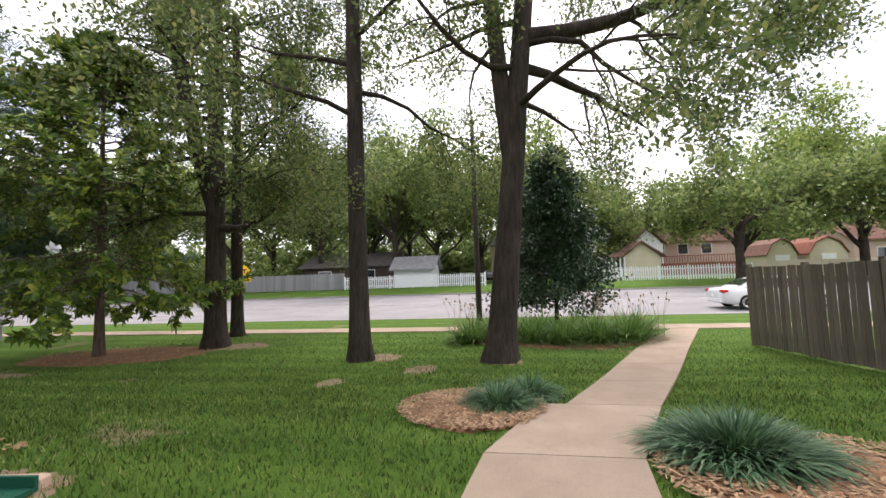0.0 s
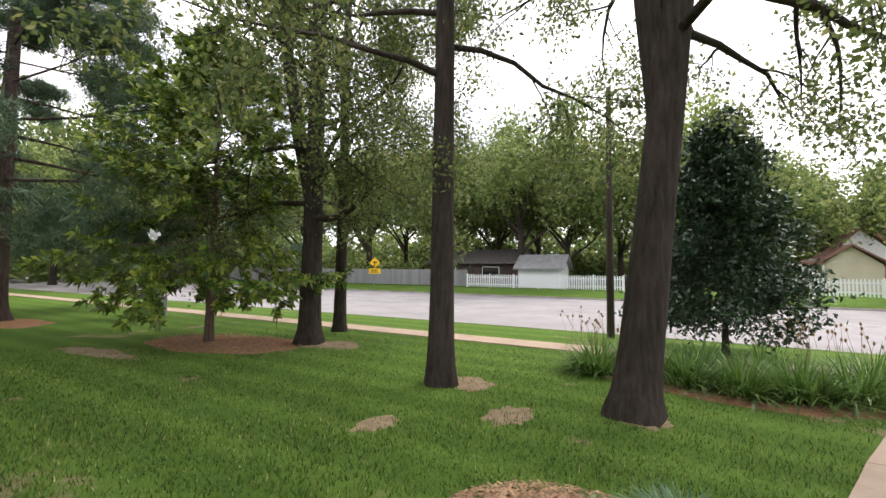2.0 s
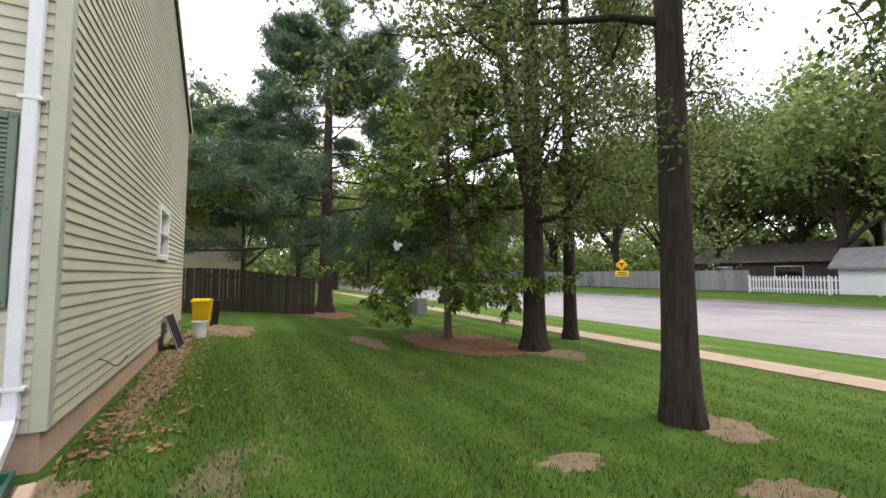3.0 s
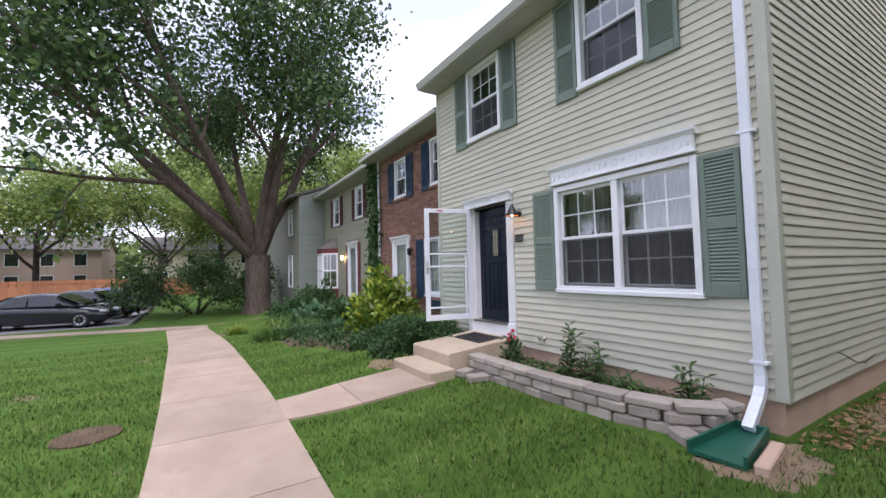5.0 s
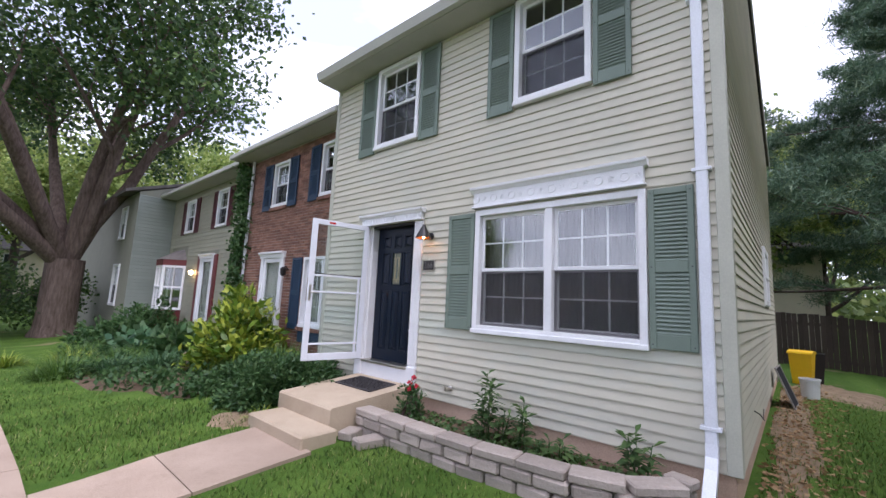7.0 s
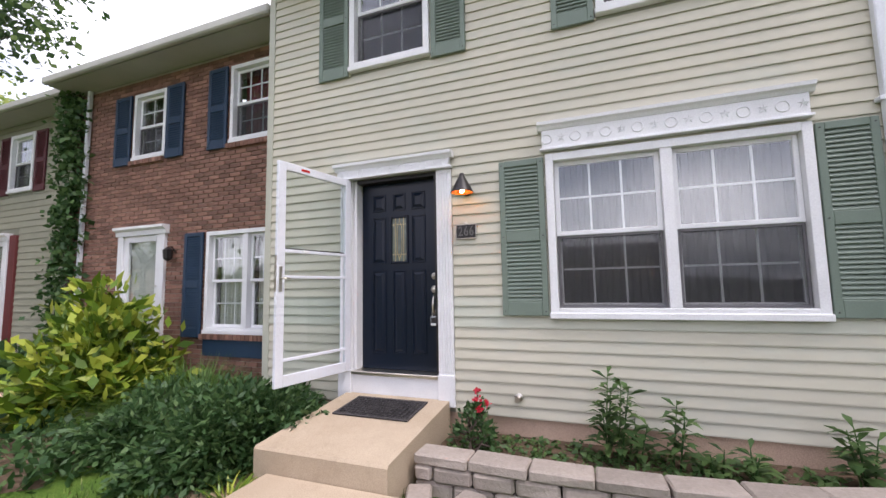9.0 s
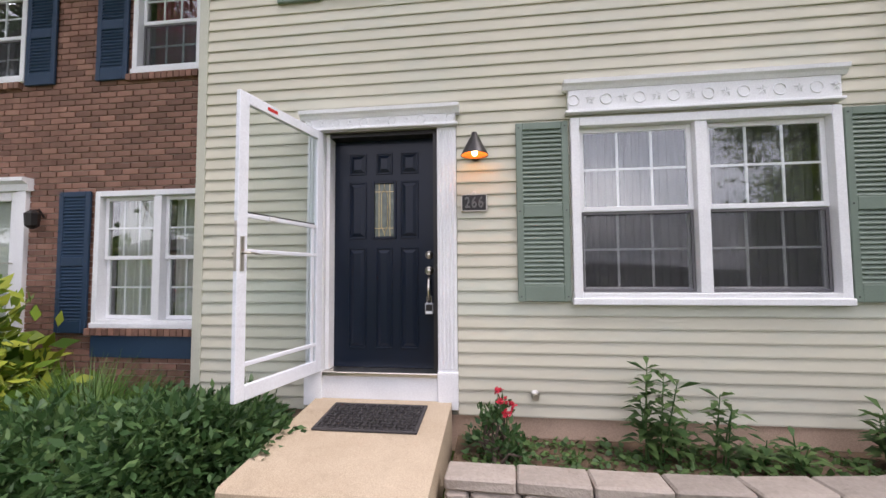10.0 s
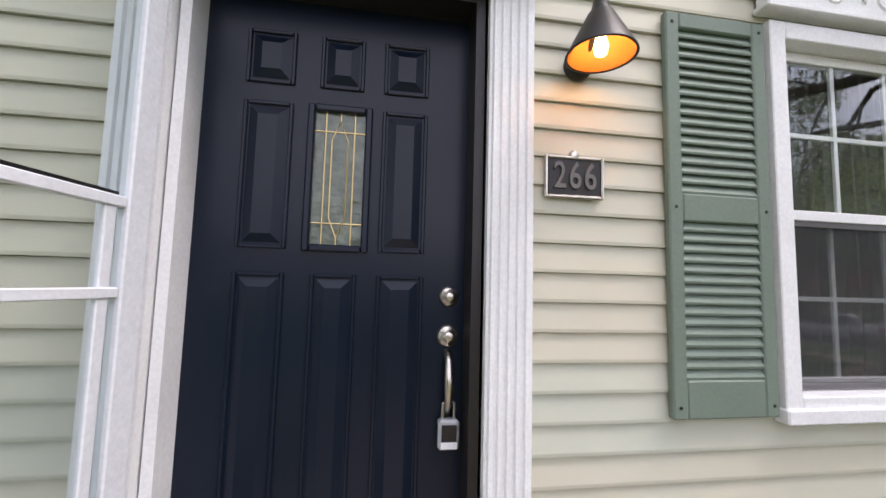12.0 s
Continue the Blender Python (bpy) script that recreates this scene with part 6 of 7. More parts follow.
LG = "grassy border clumps"
clump("liriope_clump", "large blue-green liriope clump beside the walk", 1.22, 3.42, 2200, 0.66, 0.66, 0.46, 0.024, LIRIOPE, 1.25, 0.75, group=LG)
clump("liriope_clump", "blue-green liriope clump in a mulch bed", -0.72, 4.75, 760, 0.42, 0.5, 0.45, 0.024, LIRIOPE, 1.2, 0.6, group=LG)
clump("liriope_clump", "blue-green liriope clump in a mulch bed", -0.35, 5.35, 660, 0.4, 0.4, 0.43, 0.024, LIRIOPE, 1.2, 0.6, group=LG)
for x, y, n, r in ((-1.75, 11.2, 380, 0.5), (-0.1, 11.0, 330, 0.5), (0.7, 10.8, 360, 0.55), (1.5, 10.9, 360, 0.55), (2.3, 11.2, 420, 0.6), (2.7, 12.0, 380, 0.6), (1.2, 12.0, 320, 0.6), (-1.0, 12.1, 320, 0.6), (0.2, 12.3, 320, 0.6), (-0.6, 11.5, 300, 0.5)):
    clump("daylily_clump", "arching green daylily clump in the long bed", x, y, n, r, r, 1.05, 0.028, LILY, 0.9, 0.85, group="daylilies")
for x, y in ((-1.7, 11.6), (2.6, 12.3), (-2.0, 12.4), (1.9, 12.6), (3.0, 12.0)):
    g = Geo()
    for k in range(14):
        u, v = x + rnd.gauss(0, 0.28), y + rnd.gauss(0, 0.25)
        h = rnd.uniform(0.8, 1.25)
        g.tube([(u, v, G(u, v)), (u + 0.03, v, G(u, v) + h * 0.6), (u + rnd.gauss(0, 0.12), v + rnd.gauss(0, 0.1), G(u, v) + h)], [0.005, 0.004, 0.003], 4, False)
        g.lathe([(0.005, -0.03), (0.025, 0.0), (0.01, 0.04)], g.v[-1], 5)
    solid("dry_flowers", g, STALK, "dry brown seed stalks over the daylilies", "flower stalks", kind="stuff")

# shrubs and bed plants by the neighbours


def shrub(name, label, x, y, rx, ry, h, n, size, mat, aspect=0.45, category="shrub", group="", z0=None, shell=0.55, droop=-0.1):
    """A bush: short stems and leaves set through a rounded, uneven mass."""
    z = G(x, y) if z0 is None else z0
    t = thing(name, label, category, group=group)
    u = unit(rng.normal(size=(n // 14, 3)))
    u[:, 2] = np.abs(u[:, 2]) * 0.95 + 0.03
    rr = rng.uniform(shell, 1.0, (len(u), 1)) * (1 + 0.22 * np.sin(u[:, :1] * 5 + x) * np.cos(u[:, 1:2] * 4 + y))
    c = u * rr * (rx, ry, h) + (x, y, z)
    for k in range(0, len(c), max(1, len(c) // 14)):
        q = Vector(c[k])
        b = Vector((x + rnd.gauss(0, 0.07), y + rnd.gauss(0, 0.07), z - 0.03))
        part("stem", Geo().tube([b, b.lerp(q, 0.5) + Vector((0, 0, 0.06)), q], [0.014, 0.01, 0.005], 5, False), MAPLE_BARK, t)
    part("foliage", quads("foliage", leaf_cloud(c, (size * 0.5,) * 3, n, size, aspect, droop, away=(x, y, z))), mat, t)
    return t


shrub("aucuba_shrub", "large yellow-green gold-dust shrub by the brick wall", -4.25, -6.35, 0.8, 0.85, 1.5, 3400, 0.2, AUCUBA_LEAF, 0.44)
shrub("juniper_shrub", "dark feathery shrub spreading beside the porch", -3.8, -3.55, 0.95, 0.68, 0.62, 15000, 0.085, SHRUB_LEAF, 0.4)
shrub("juniper_shrub", "dark feathery shrub spreading beside the porch", -3.75, -4.5, 0.75, 0.7, 0.5, 9000, 0.085, SHRUB_LEAF, 0.4)
clump("ornamental_grass", "tall dark green grass mass under the window", -4.5, -5.0, 3600, 0.75, 1.1, 0.85, 0.014, LILY, 1.1, 0.95)
shrub("rounded_shrub", "dark green shrub below the bay window", -4.4, -13.8, 1.0, 1.3, 1.3, 3000, 0.16, SHRUB_LEAF, 0.5, group="bed shrubs")
shrub("rounded_shrub", "dark green shrub below the bay window", -4.6, -10.6, 0.8, 1.1, 0.75, 2200, 0.16, SHRUB_LEAF, 0.6, group="bed shrubs")
shrub("rounded_shrub", "low dark shrub in the planted bed", -3.4, -12.4, 1.0, 1.3, 0.85, 2600, 0.14, SHRUB_LEAF, 0.5, group="bed shrubs")
shrub("hosta_clump", "broad-leaved hosta beside the stone steps", -4.1, -9.3, 0.65, 0.7, 0.5, 700, 0.26, SHRUB_LEAF, 0.6, "hosta", "hostas", droop=-0.4)
shrub("hosta_clump", "broad-leaved hosta beside the stone steps", -3.6, -10.6, 0.6, 0.7, 0.45, 600, 0.26, LIRIOPE, 0.6, "hosta", "hostas", droop=-0.4)
for x, y, n, r, ln, mat_, nm in ((-1.85, -8.3, 620, 0.6, 0.62, LILY, "dark green grassy clump in the bed"), (-2.1, -9.6, 380, 0.45, 0.55, AUCUBA_LEAF, "bright yellow-green grass tuft in the bed"),
                                (-2.55, -7.9, 420, 0.45, 0.5, LIRIOPE, "silvery grass clump in the bed"), (-3.2, -7.6, 420, 0.45, 0.55, LIRIOPE, "silvery grass clump in the bed"), (-2.9, -8.8, 420, 0.6, 0.5, LILY, "dark green grassy clump in the bed"),
                                (-1.2, -10.6, 300, 0.4, 0.45, AUCUBA_LEAF, "bright yellow-green grass tuft in the bed"), (-2.5, -10.8, 500, 0.7, 0.6, LILY, "dark green grassy clump in the bed"), (-3.3, -9.6, 420, 0.6, 0.5, LILY, "dark green grassy clump in the bed"),
                                (-3.1, -2.95, 70, 0.16, 0.24, AUCUBA_LEAF, "small yellow-green tuft beside the step")):
    clump("bed_grass", nm, x, y, n, r, r, ln, 0.016, mat_, 0.9, 0.7, group="bed grasses")
stone_steps = thing("stone_steps", "grey-brown stone steps to the brick house door", "steps")
part("step", Geo().box(-4.4, -3.75, -8.05, -6.9, -0.1, 0.34, 0.03), FOUNDATION, stone_steps)
part("step", Geo().box(-5.07, -4.4, -8.05, -6.5, -0.1, 0.6, 0.03), FOUNDATION, stone_steps)
for x, y, w in ((-3.95, -5.55, 0.22), (-3.8, -5.9, 0.16)):
    g = Geo().lathe([(0.05, 0), (w * 0.9, 0.02), (w, 0.08), (w * 0.7, 0.16), (0.03, 0.2)], (x, y, G(x, y) - 0.02), 9)
    g.v = [(a + 0.05 * noise.noise((a * 5, b * 5, c * 5)), b + 0.05 * noise.noise((b * 5, c * 5, a * 5)), c) for a, b, c in g.v]
    solid("garden_stone", g, BLOCK, "rounded pale stone in the bed", "stone", "bed stones")
# climbing vine between the houses
vc = [(BX + 0.08 + abs(rnd.gauss(0, 0.06)), -8.85 + rnd.gauss(0, 0.16) * (1 + 0.4 * (k % 3 == 0)), 0.3 + 4.9 * k / 260) for k in range(260)]
vine = thing("climbing_vine", "green ivy climbing between two houses", "vine")
part("stem", Geo().tube([(BX + 0.05, -8.85 + 0.06 * math.sin(k), 0.2 + k * 0.5) for k in range(11)], [0.03] * 11, 6), MAPLE_BARK, vine)
part("foliage", quads("foliage", leaf_cloud(vc, (0.06, 0.11, 0.06), 2600, 0.11, 0.8, -0.5)), SHRUB_LEAF, vine)
spout2 = solid("downspout", Geo().box(BX + 0.02, BX + 0.08, -8.6, -8.53, 0.4, B_EAVE - 0.05, 0.008), ALU, "pale metal downspout on the brick wall", "downspout")

# tall weeds and a rose in the walled bed


def weed(x, y, h, n, label, name="tall_weed"):
    t = thing(name, label, "plant", group="bed weeds")
    z = 0.3
    stems, lv = Geo(), []
    for s in range(n):
        a = rnd.uniform(0, 6.283)
        lean = rnd.uniform(0.06, 0.22) * h
        hh = h * rnd.uniform(0.6, 1.0)
        p0 = Vector((x + rnd.gauss(0, 0.03), y + rnd.gauss(0, 0.05), z - 0.02))
        p1 = p0 + Vector((math.cos(a) * lean, math.sin(a) * lean, hh))
        stems.tube([p0, p0.lerp(p1, 0.5) + Vector((0, 0, 0.02)), p1], [0.007, 0.006, 0.003], 5)
        m = int(hh / 0.022)
        for k in range(m):
            f = 0.2 + 0.8 * k / m
            q = p0.lerp(p1, f)
            b = k * 2.4
            d = Vector((math.cos(b), math.sin(b), 0.55 - 0.3 * f + 0.5 * (f > 0.9)))
            L = 0.19 * (1.1 - 0.4 * f) * rnd.uniform(0.7, 1.1)
            sd = d.cross(Vector((0, 0, 1))).normalized() * L * 0.17
            mid, tip = q + d * L * 0.5, q + d * L + Vector((0, 0, -0.35 * L))
            lv += [q, mid + sd, tip, mid - sd]
    part("stem", stems, SHRUB_LEAF, t)
    part("leaves", quads("leaves", [tuple(v) for v in lv]), WEED, t)
    return t


weed(-4.28, -0.35, 0.75, 5, "tall leafy green weed against the siding")
weed(-4.25, 0.12, 0.55, 3, "leafy green weed against the siding")
weed(-4.2, 0.55, 0.3, 3, "short leafy weed behind the block wall")
weed(-4.3, 1.2, 0.42, 5, "spreading leafy weed near the downspout")
weed(-4.35, -0.12, 0.35, 3, "short leafy weed against the siding")
weed(-4.25, 0.3, 0.2, 4, "short leafy weed behind the block wall")
rose = shrub("rose_bush", "small rose bush with red blooms by the porch", -4.22, -1.42, 0.2, 0.2, 0.36, 520, 0.06, SHRUB_LEAF, 0.55, z0=0.3)
for x, y, z in ((-4.15, -1.38, 0.72), (-4.2, -1.3, 0.68), (-4.12, -1.34, 0.65), (-4.25, -1.4, 0.76)):
    part("rose_bloom", quads("rose_bloom", leaf_cloud([(x, y, z)], (0.01,) * 3, 30, 0.028, 0.9, 0.3)), PETAL, rose, "red bloom")
    part("flower_stem", Geo().tube([(x - 0.03, y, 0.5), (x, y, z)], 0.003, 5), SHRUB_LEAF, rose)
ivy_c = [(rnd.uniform(-4.5, -3.95), rnd.uniform(-1.6, 1.1), 0.31) for k in range(160)]
tagged(part("ground_cover", quads("ground_cover", leaf_cloud(ivy_c, (0.05, 0.05, 0.015), 1500, 0.055, 0.7, 0.1, flat=0.7)), WEED), "low green ground cover in the walled bed", "ground cover", kind="stuff")

bed_c = [(-3.2 + 1.35 * math.cos(a) * r, -8.6 + 4.2 * math.sin(a) * r) for a, r in ((rnd.uniform(0, 6.283), math.sqrt(rnd.random())) for k in range(500))]
bed_c = [(x, y, G(x, y) + 0.1) for x, y in bed_c]
tagged(part("ground_cover", quads("ground_cover", leaf_cloud(bed_c, (0.08, 0.08, 0.06), 6500, 0.1, 0.6, 0.3)), SHRUB_LEAF), "low leafy green ground cover in the bed", "ground cover", kind="stuff")

# grass blades on the lawn


def lawn_blades(n):
    x = rng.uniform(-13, 6.5, n)
    y = rng.uniform(-10, 13.3, n)
    near = np.exp(-np.maximum(0, np.hypot(x + 1.5, y - 1.5) - 4) / 5)
    keep = rng.uniform(0, 1, n) < near
    le = np.interp(y, [p[0] for p in left_edge], [p[1] for p in left_edge])
    re = np.interp(y, [p[0] for p in right_edge], [p[1] for p in right_edge])
    keep &= ~((x > le - 0.01) & (x < re + 0.01))
    keep &= ~((x < -1.0) & (x > -3.45) & (y > -2.68) & (y < -1.46))
    keep &= ~((x < -3.6) & (y < 1.6)) & ~((x < FX + 0.1) & (y < SIDE + 0.06))
    for cx, cy, rx, ry, rot, sparse in BEDS:
        u, v = (x - cx) * np.cos(rot) + (y - cy) * np.sin(rot), -(x - cx) * np.sin(rot) + (y - cy) * np.cos(rot)
        keep &= ((u / rx) ** 2 + (v / ry) ** 2 > 1.0 + rng.normal(0, 0.12, n)) | (rng.uniform(0, 1, n) < sparse)
    x, y = x[keep], y[keep]
    m = len(x)
    z = np.array([G(a, b) for a, b in zip(x, y)])
    a = rng.uniform(0, 6.283, m)
    h = rng.uniform(0.025, 0.065, m) * (1 + 0.25 * np.sin(x * 2.1) * np.cos(y * 1.7))
    w = rng.uniform(0.004, 0.009, m)
    b = rng.uniform(0, 6.283, m)
    lean = rng.uniform(0.1, 0.8, m) * h
    p = np.stack([x, y, z], 1)
    s = np.stack([np.cos(a) * w, np.sin(a) * w, np.zeros(m)], 1)
    tip = np.stack([np.cos(b) * lean, np.sin(b) * lean, h], 1)
    v = np.stack([p - s, p + s, p + tip], 1).reshape(-1, 3)
    tagged(part("grass", quads("grass", v, 3), GRASS), "short mown grass blades over the lawn", "grass", kind="stuff")


lawn_blades(420000)


def chips(cx, cy, rx, ry, n):
    g = []
    for k in range(n):
        a, r = rnd.uniform(0, 6.283), math.sqrt(rnd.random()) * 0.98
        x, y = cx + math.cos(a) * r * rx, cy + math.sin(a) * r * ry
        d = rnd.uniform(0, 3.14)
        L, w = rnd.uniform(0.015, 0.05), rnd.uniform(0.005, 0.013)
        z = G(x, y) + 0.045
        dx, dy, t = math.cos(d) * L, math.sin(d) * L, rnd.uniform(-0.012, 0.012)
        g += [(x - dx - dy * w / L, y - dy + dx * w / L, z - t), (x + dx - dy * w / L, y + dy + dx * w / L, z + t), (x + dx + dy * w / L, y + dy - dx * w / L, z + t), (x - dx + dy * w / L, y - dy - dx * w / L, z - t)]
    tagged(part("wood_chips", quads("wood_chips", g), CHIP), "loose brown wood chips on the bed", "mulch", kind="stuff")


chips(-1.05, 4.7, 0.9, 1.05, 3000)
chips(1.6, 3.0, 1.15, 1.0, 2600)
chips(-11.2, 9.2, 2.6, 1.4, 2600)
chips(0.7, 11.4, 2.8, 1.4, 2600)
leaf_litter = [(rnd.uniform(-13, -4.5), 1.95 + abs(rnd.gauss(0, 0.35)), 0) for k in range(900)]
leaf_litter = [(x, y, G(x, y) + 0.03) for x, y, z in leaf_litter]
DRY = leaf_material("dry_leaf", [(0.0, (0.2, 0.11, 0.05)), (1.0, (0.42, 0.29, 0.15))], 0.8, 0.2)
tagged(part("leaf_litter", quads("leaf_litter", leaf_cloud(leaf_litter, (0.05, 0.05, 0.004), 1400, 0.07, 0.5, 0.0, flat=0.85)), DRY), "dry brown leaves along the foundation", "leaf litter", kind="stuff")

# ---------------- fences, poles, bins, signs ----------------


def board_fence(label, pts, height, mat, pitch=0.15, width=0.135, group="", post=True, name="fence", pointed=False, caps=False):
    f = thing(name, label, "fence", group=group)
    me = None
    for p, q in zip(pts, pts[1:]):
        d = Vector((q[0] - p[0], q[1] - p[1]))
        ln, ang = d.length, math.degrees(math.atan2(d.y, d.x))
        n = max(1, int(ln / pitch))
        if me is None:
            if pointed:
                me = mesh_of("fence_board", Geo().prism([(-width / 2, 0.03), (width / 2, 0.03), (width / 2, height - 0.06), (0, height), (-width / 2, height - 0.06)], "y", -0.01, 0.01))
            else:
                me = mesh_of("fence_board", Geo().box(-width / 2, width / 2, -0.01, 0.01, 0.03, height, 0.005))
            me.materials.append(mat)
        for k in range(n):
            u = (k + 0.5) / n
            x, y = p[0] + d.x * u, p[1] + d.y * u
            ob = part("fence_board", me, mat, f)
            ob.matrix_basis = pose(x, y, G(x, y) + rnd.uniform(-0.012, 0.012), 0, rnd.uniform(-0.5, 0.5), ang)
        m = max(1, round(ln / 2.4))
        for k in range(m + 1):
            x, y = p[0] + d.x * k / m, p[1] + d.y * k / m
            if post:
                g = Geo().box(-0.05, 0.05, -0.05, 0.05, -0.3, height + 0.06, 0.008)
                if caps:
                    g.prism([(-0.07, -0.07), (0.07, -0.07), (0.07, 0.07), (-0.07, 0.07)], "z", height + 0.061, height + 0.09)
                ob = part("post", g, mat, f)
                ob.matrix_basis = pose(x, y, G(x, y), 0, 0, ang) @ Matrix.Translation((0, 0.062, 0))
            if k < m:
                x2, y2 = p[0] + d.x * (k + 1) / m, p[1] + d.y * (k + 1) / m
                for h in (0.3, height - 0.3):
                    n_ = Vector((-d.y, d.x)).normalized() * 0.032
                    rail = Geo().box(0, math.dist((x, y), (x2, y2)), -0.02, 0.02, -0.045, 0.045, 0.005)
                    ob = part("rail", rail, mat, f)
                    slope = math.degrees(math.atan2(G(x2, y2) - G(x, y), math.dist((x, y), (x2, y2))))
                    ob.matrix_basis = pose(x + n_.x, y + n_.y, G(x, y) + h, 0, -slope, ang)
    return f


board_fence("weathered grey wooden board fence beside the walk", [(4.9, 10.4), (5.2, 9.0), (5.42, 7.5), (5.6, 0.0), (5.6, -4.0)], 1.83, FENCE_WOOD, 0.112, 0.104)
board_fence("dark stained wooden fence behind the house", [(-18.4, 1.0), (-19.4, 3.4), (-20.6, 6.5)], 1.75, FENCE_DARK, 0.15, 0.14)
board_fence("long grey wooden fence across the street", [(-58, 40.5), (-18.5, 40.5)], 1.75, FENCE_GREY, 0.3, 0.29, post=False)
board_fence("white picket fence across the street", [(-18.4, 40.2), (-3.5, 40.2)], 1.3, VINYL, 0.2, 0.1, pointed=True)
board_fence("white picket fence across the street", [(6.0, 43.0), (19.5, 38.6)], 1.3, VINYL, 0.2, 0.1, pointed=True)
board_fence("pale grey panel fence across the street", [(19.7, 38.8), (40.0, 38.8)], 1.4, SIDING_CREAM, 0.5, 0.49, post=False)
board_fence("orange cedar fence behind the parking lot", [(0, -47), (20, -47)], 1.8, FENCE_RED, 0.5, 0.48, post=False)

pole = thing("street_pole", "tall thin dark wooden pole with a small lamp", "utility pole", (-2.05, 16.8, G(-2.05, 16.8)))
part("pole", Geo().tube([(0, 0, -0.3), (0, 0, 4), (0.02, 0, 8.6)], [0.13, 0.11, 0.08], 12), POLE, pole)
part("lamp_arm", Geo().tube([(0, 0, 7.9), (0.2, 0.05, 8.05), (0.42, 0.1, 8.0)], 0.025, 6), POLE, pole)
part("lamp_head", Geo().lathe([(0.03, 0.1), (0.09, 0.05), (0.12, -0.06), (0.1, -0.1)], (0.45, 0.1, 7.95), 10), POLE, pole)

sign = thing("road_sign", "yellow diamond junction sign over a yellow plate", "road sign", (-27.6, 36.6, G(-27.6, 36.6)))
sign.rotation_euler = (0, 0, radians(37))
part("post", Geo().box(-0.03, 0.03, 0.0, 0.05, -0.2, 3.1, 0.005), KERB, sign)
part("diamond", Geo().prism([(0, 2.05), (0.56, 2.62), (0, 3.19), (-0.56, 2.62)], "y", -0.012, -0.001), SIGN_YELLOW, sign)
part("symbol", Geo().box(-0.05, 0.05, -0.02, -0.013, 2.32, 2.62).box(-0.24, 0.24, -0.02, -0.013, 2.62, 2.75), BLACK, sign)
part("plate", Geo().box(-0.62, 0.62, -0.012, -0.001, 1.45, 2.0, 0.004), SIGN_YELLOW, sign)
for k, zz in enumerate((1.58, 1.78)):
    part("text_bar", Geo().box(-0.42 + k * 0.06, 0.42 - k * 0.06, -0.02, -0.013, zz, zz + 0.09), BLACK, sign)

bin_ = thing("rubbish_bin", "yellow wheeled bin with a dark lid by the house", "bin", (-13.9, 2.3, G(-13.5, 2.5)))
bin_.rotation_euler = (0, 0, radians(80))
bin_.scale = (0.78, 0.78, 0.78)
part("body", Geo().add([(-0.22, -0.24, 0.03), (0.22, -0.24, 0.03), (0.22, 0.2, 0.03), (-0.22, 0.2, 0.03), (-0.28, -0.34, 0.95), (0.28, -0.34, 0.95), (0.28, 0.26, 0.95), (-0.28, 0.26, 0.95)], [(3, 2, 1, 0), (4, 5, 6, 7), (0, 1, 5, 4), (1, 2, 6, 5), (2, 3, 7, 6), (3, 0, 4, 7)]), YELLOW, bin_)
part("lid", Geo().prism([(-0.38, 0.952), (0.29, 0.952), (0.29, 1.0), (0.0, 1.05), (-0.36, 1.0)], "x", -0.3, 0.3), YELLOW, bin_)
for s in (-1, 1):
    part("wheel", Geo().lathe([(0.11, -0.03), (0.12, 0), (0.11, 0.03)], (s * 0.25, 0.22, 0.12), 16, "x"), TYRE, bin_)
bin2 = solid("rubbish_bin", Geo().add([(-0.2, -0.22, 0.03), (0.2, -0.22, 0.03), (0.2, 0.22, 0.03), (-0.2, 0.22, 0.03), (-0.27, -0.3, 0.95), (0.27, -0.3, 0.95), (0.27, 0.3, 0.95), (-0.27, 0.3, 0.95)], [(3, 2, 1, 0), (4, 5, 6, 7), (0, 1, 5, 4), (1, 2, 6, 5), (2, 3, 7, 6), (3, 0, 4, 7)]), BLACK, "black wheeled bin behind the yellow bin", "bin")
bin2.location = (-14.6, 2.5, G(-14, 3))
bin2.scale = (0.8, 0.8, 0.8)
bucket = thing("bucket", "pale plastic bucket on the bare dirt", "bucket", (-11.7, 2.38, G(-11.7, 2.4) + 0.01))
part("body", Geo().lathe([(0.14, 0), (0.16, 0.34), (0.175, 0.35), (0.175, 0.38), (0.155, 0.38), (0.135, 0.03)], (0, 0, 0), 22), BUCKET, bucket, smooth=False)
part("bail", Geo().tube([(0.17 * math.cos(a), 0.17 * math.sin(a), 0.34 - 0.1 * math.sin(a)) for a in (0, 0.5, 1.0, 1.57, 2.1, 2.6, 3.14)], 0.004, 5), NICKEL, bucket)
panel = thing("window_screen", "framed dark insect screen leaning on the foundation", "window screen", (-10.25, SIDE + 0.33, G(-10.3, 2.2) + 0.01))
panel.rotation_euler = (radians(20), 0, radians(-3))
panel.scale = (0.85, 1, 0.85)
sg = Geo()
for b in ((-0.45, -0.42, 0, 0.85), (0.42, 0.45, 0, 0.85), (-0.42, 0.42, 0, 0.03), (-0.42, 0.42, 0.82, 0.85)):
    sg.box(b[0], b[1], -0.012, 0.012, b[2], b[3], 0.002)
part("frame", sg, KERB, panel)
part("mesh", Geo().box(-0.42, 0.42, -0.003, 0.003, 0.03, 0.82), SCREEN, panel)
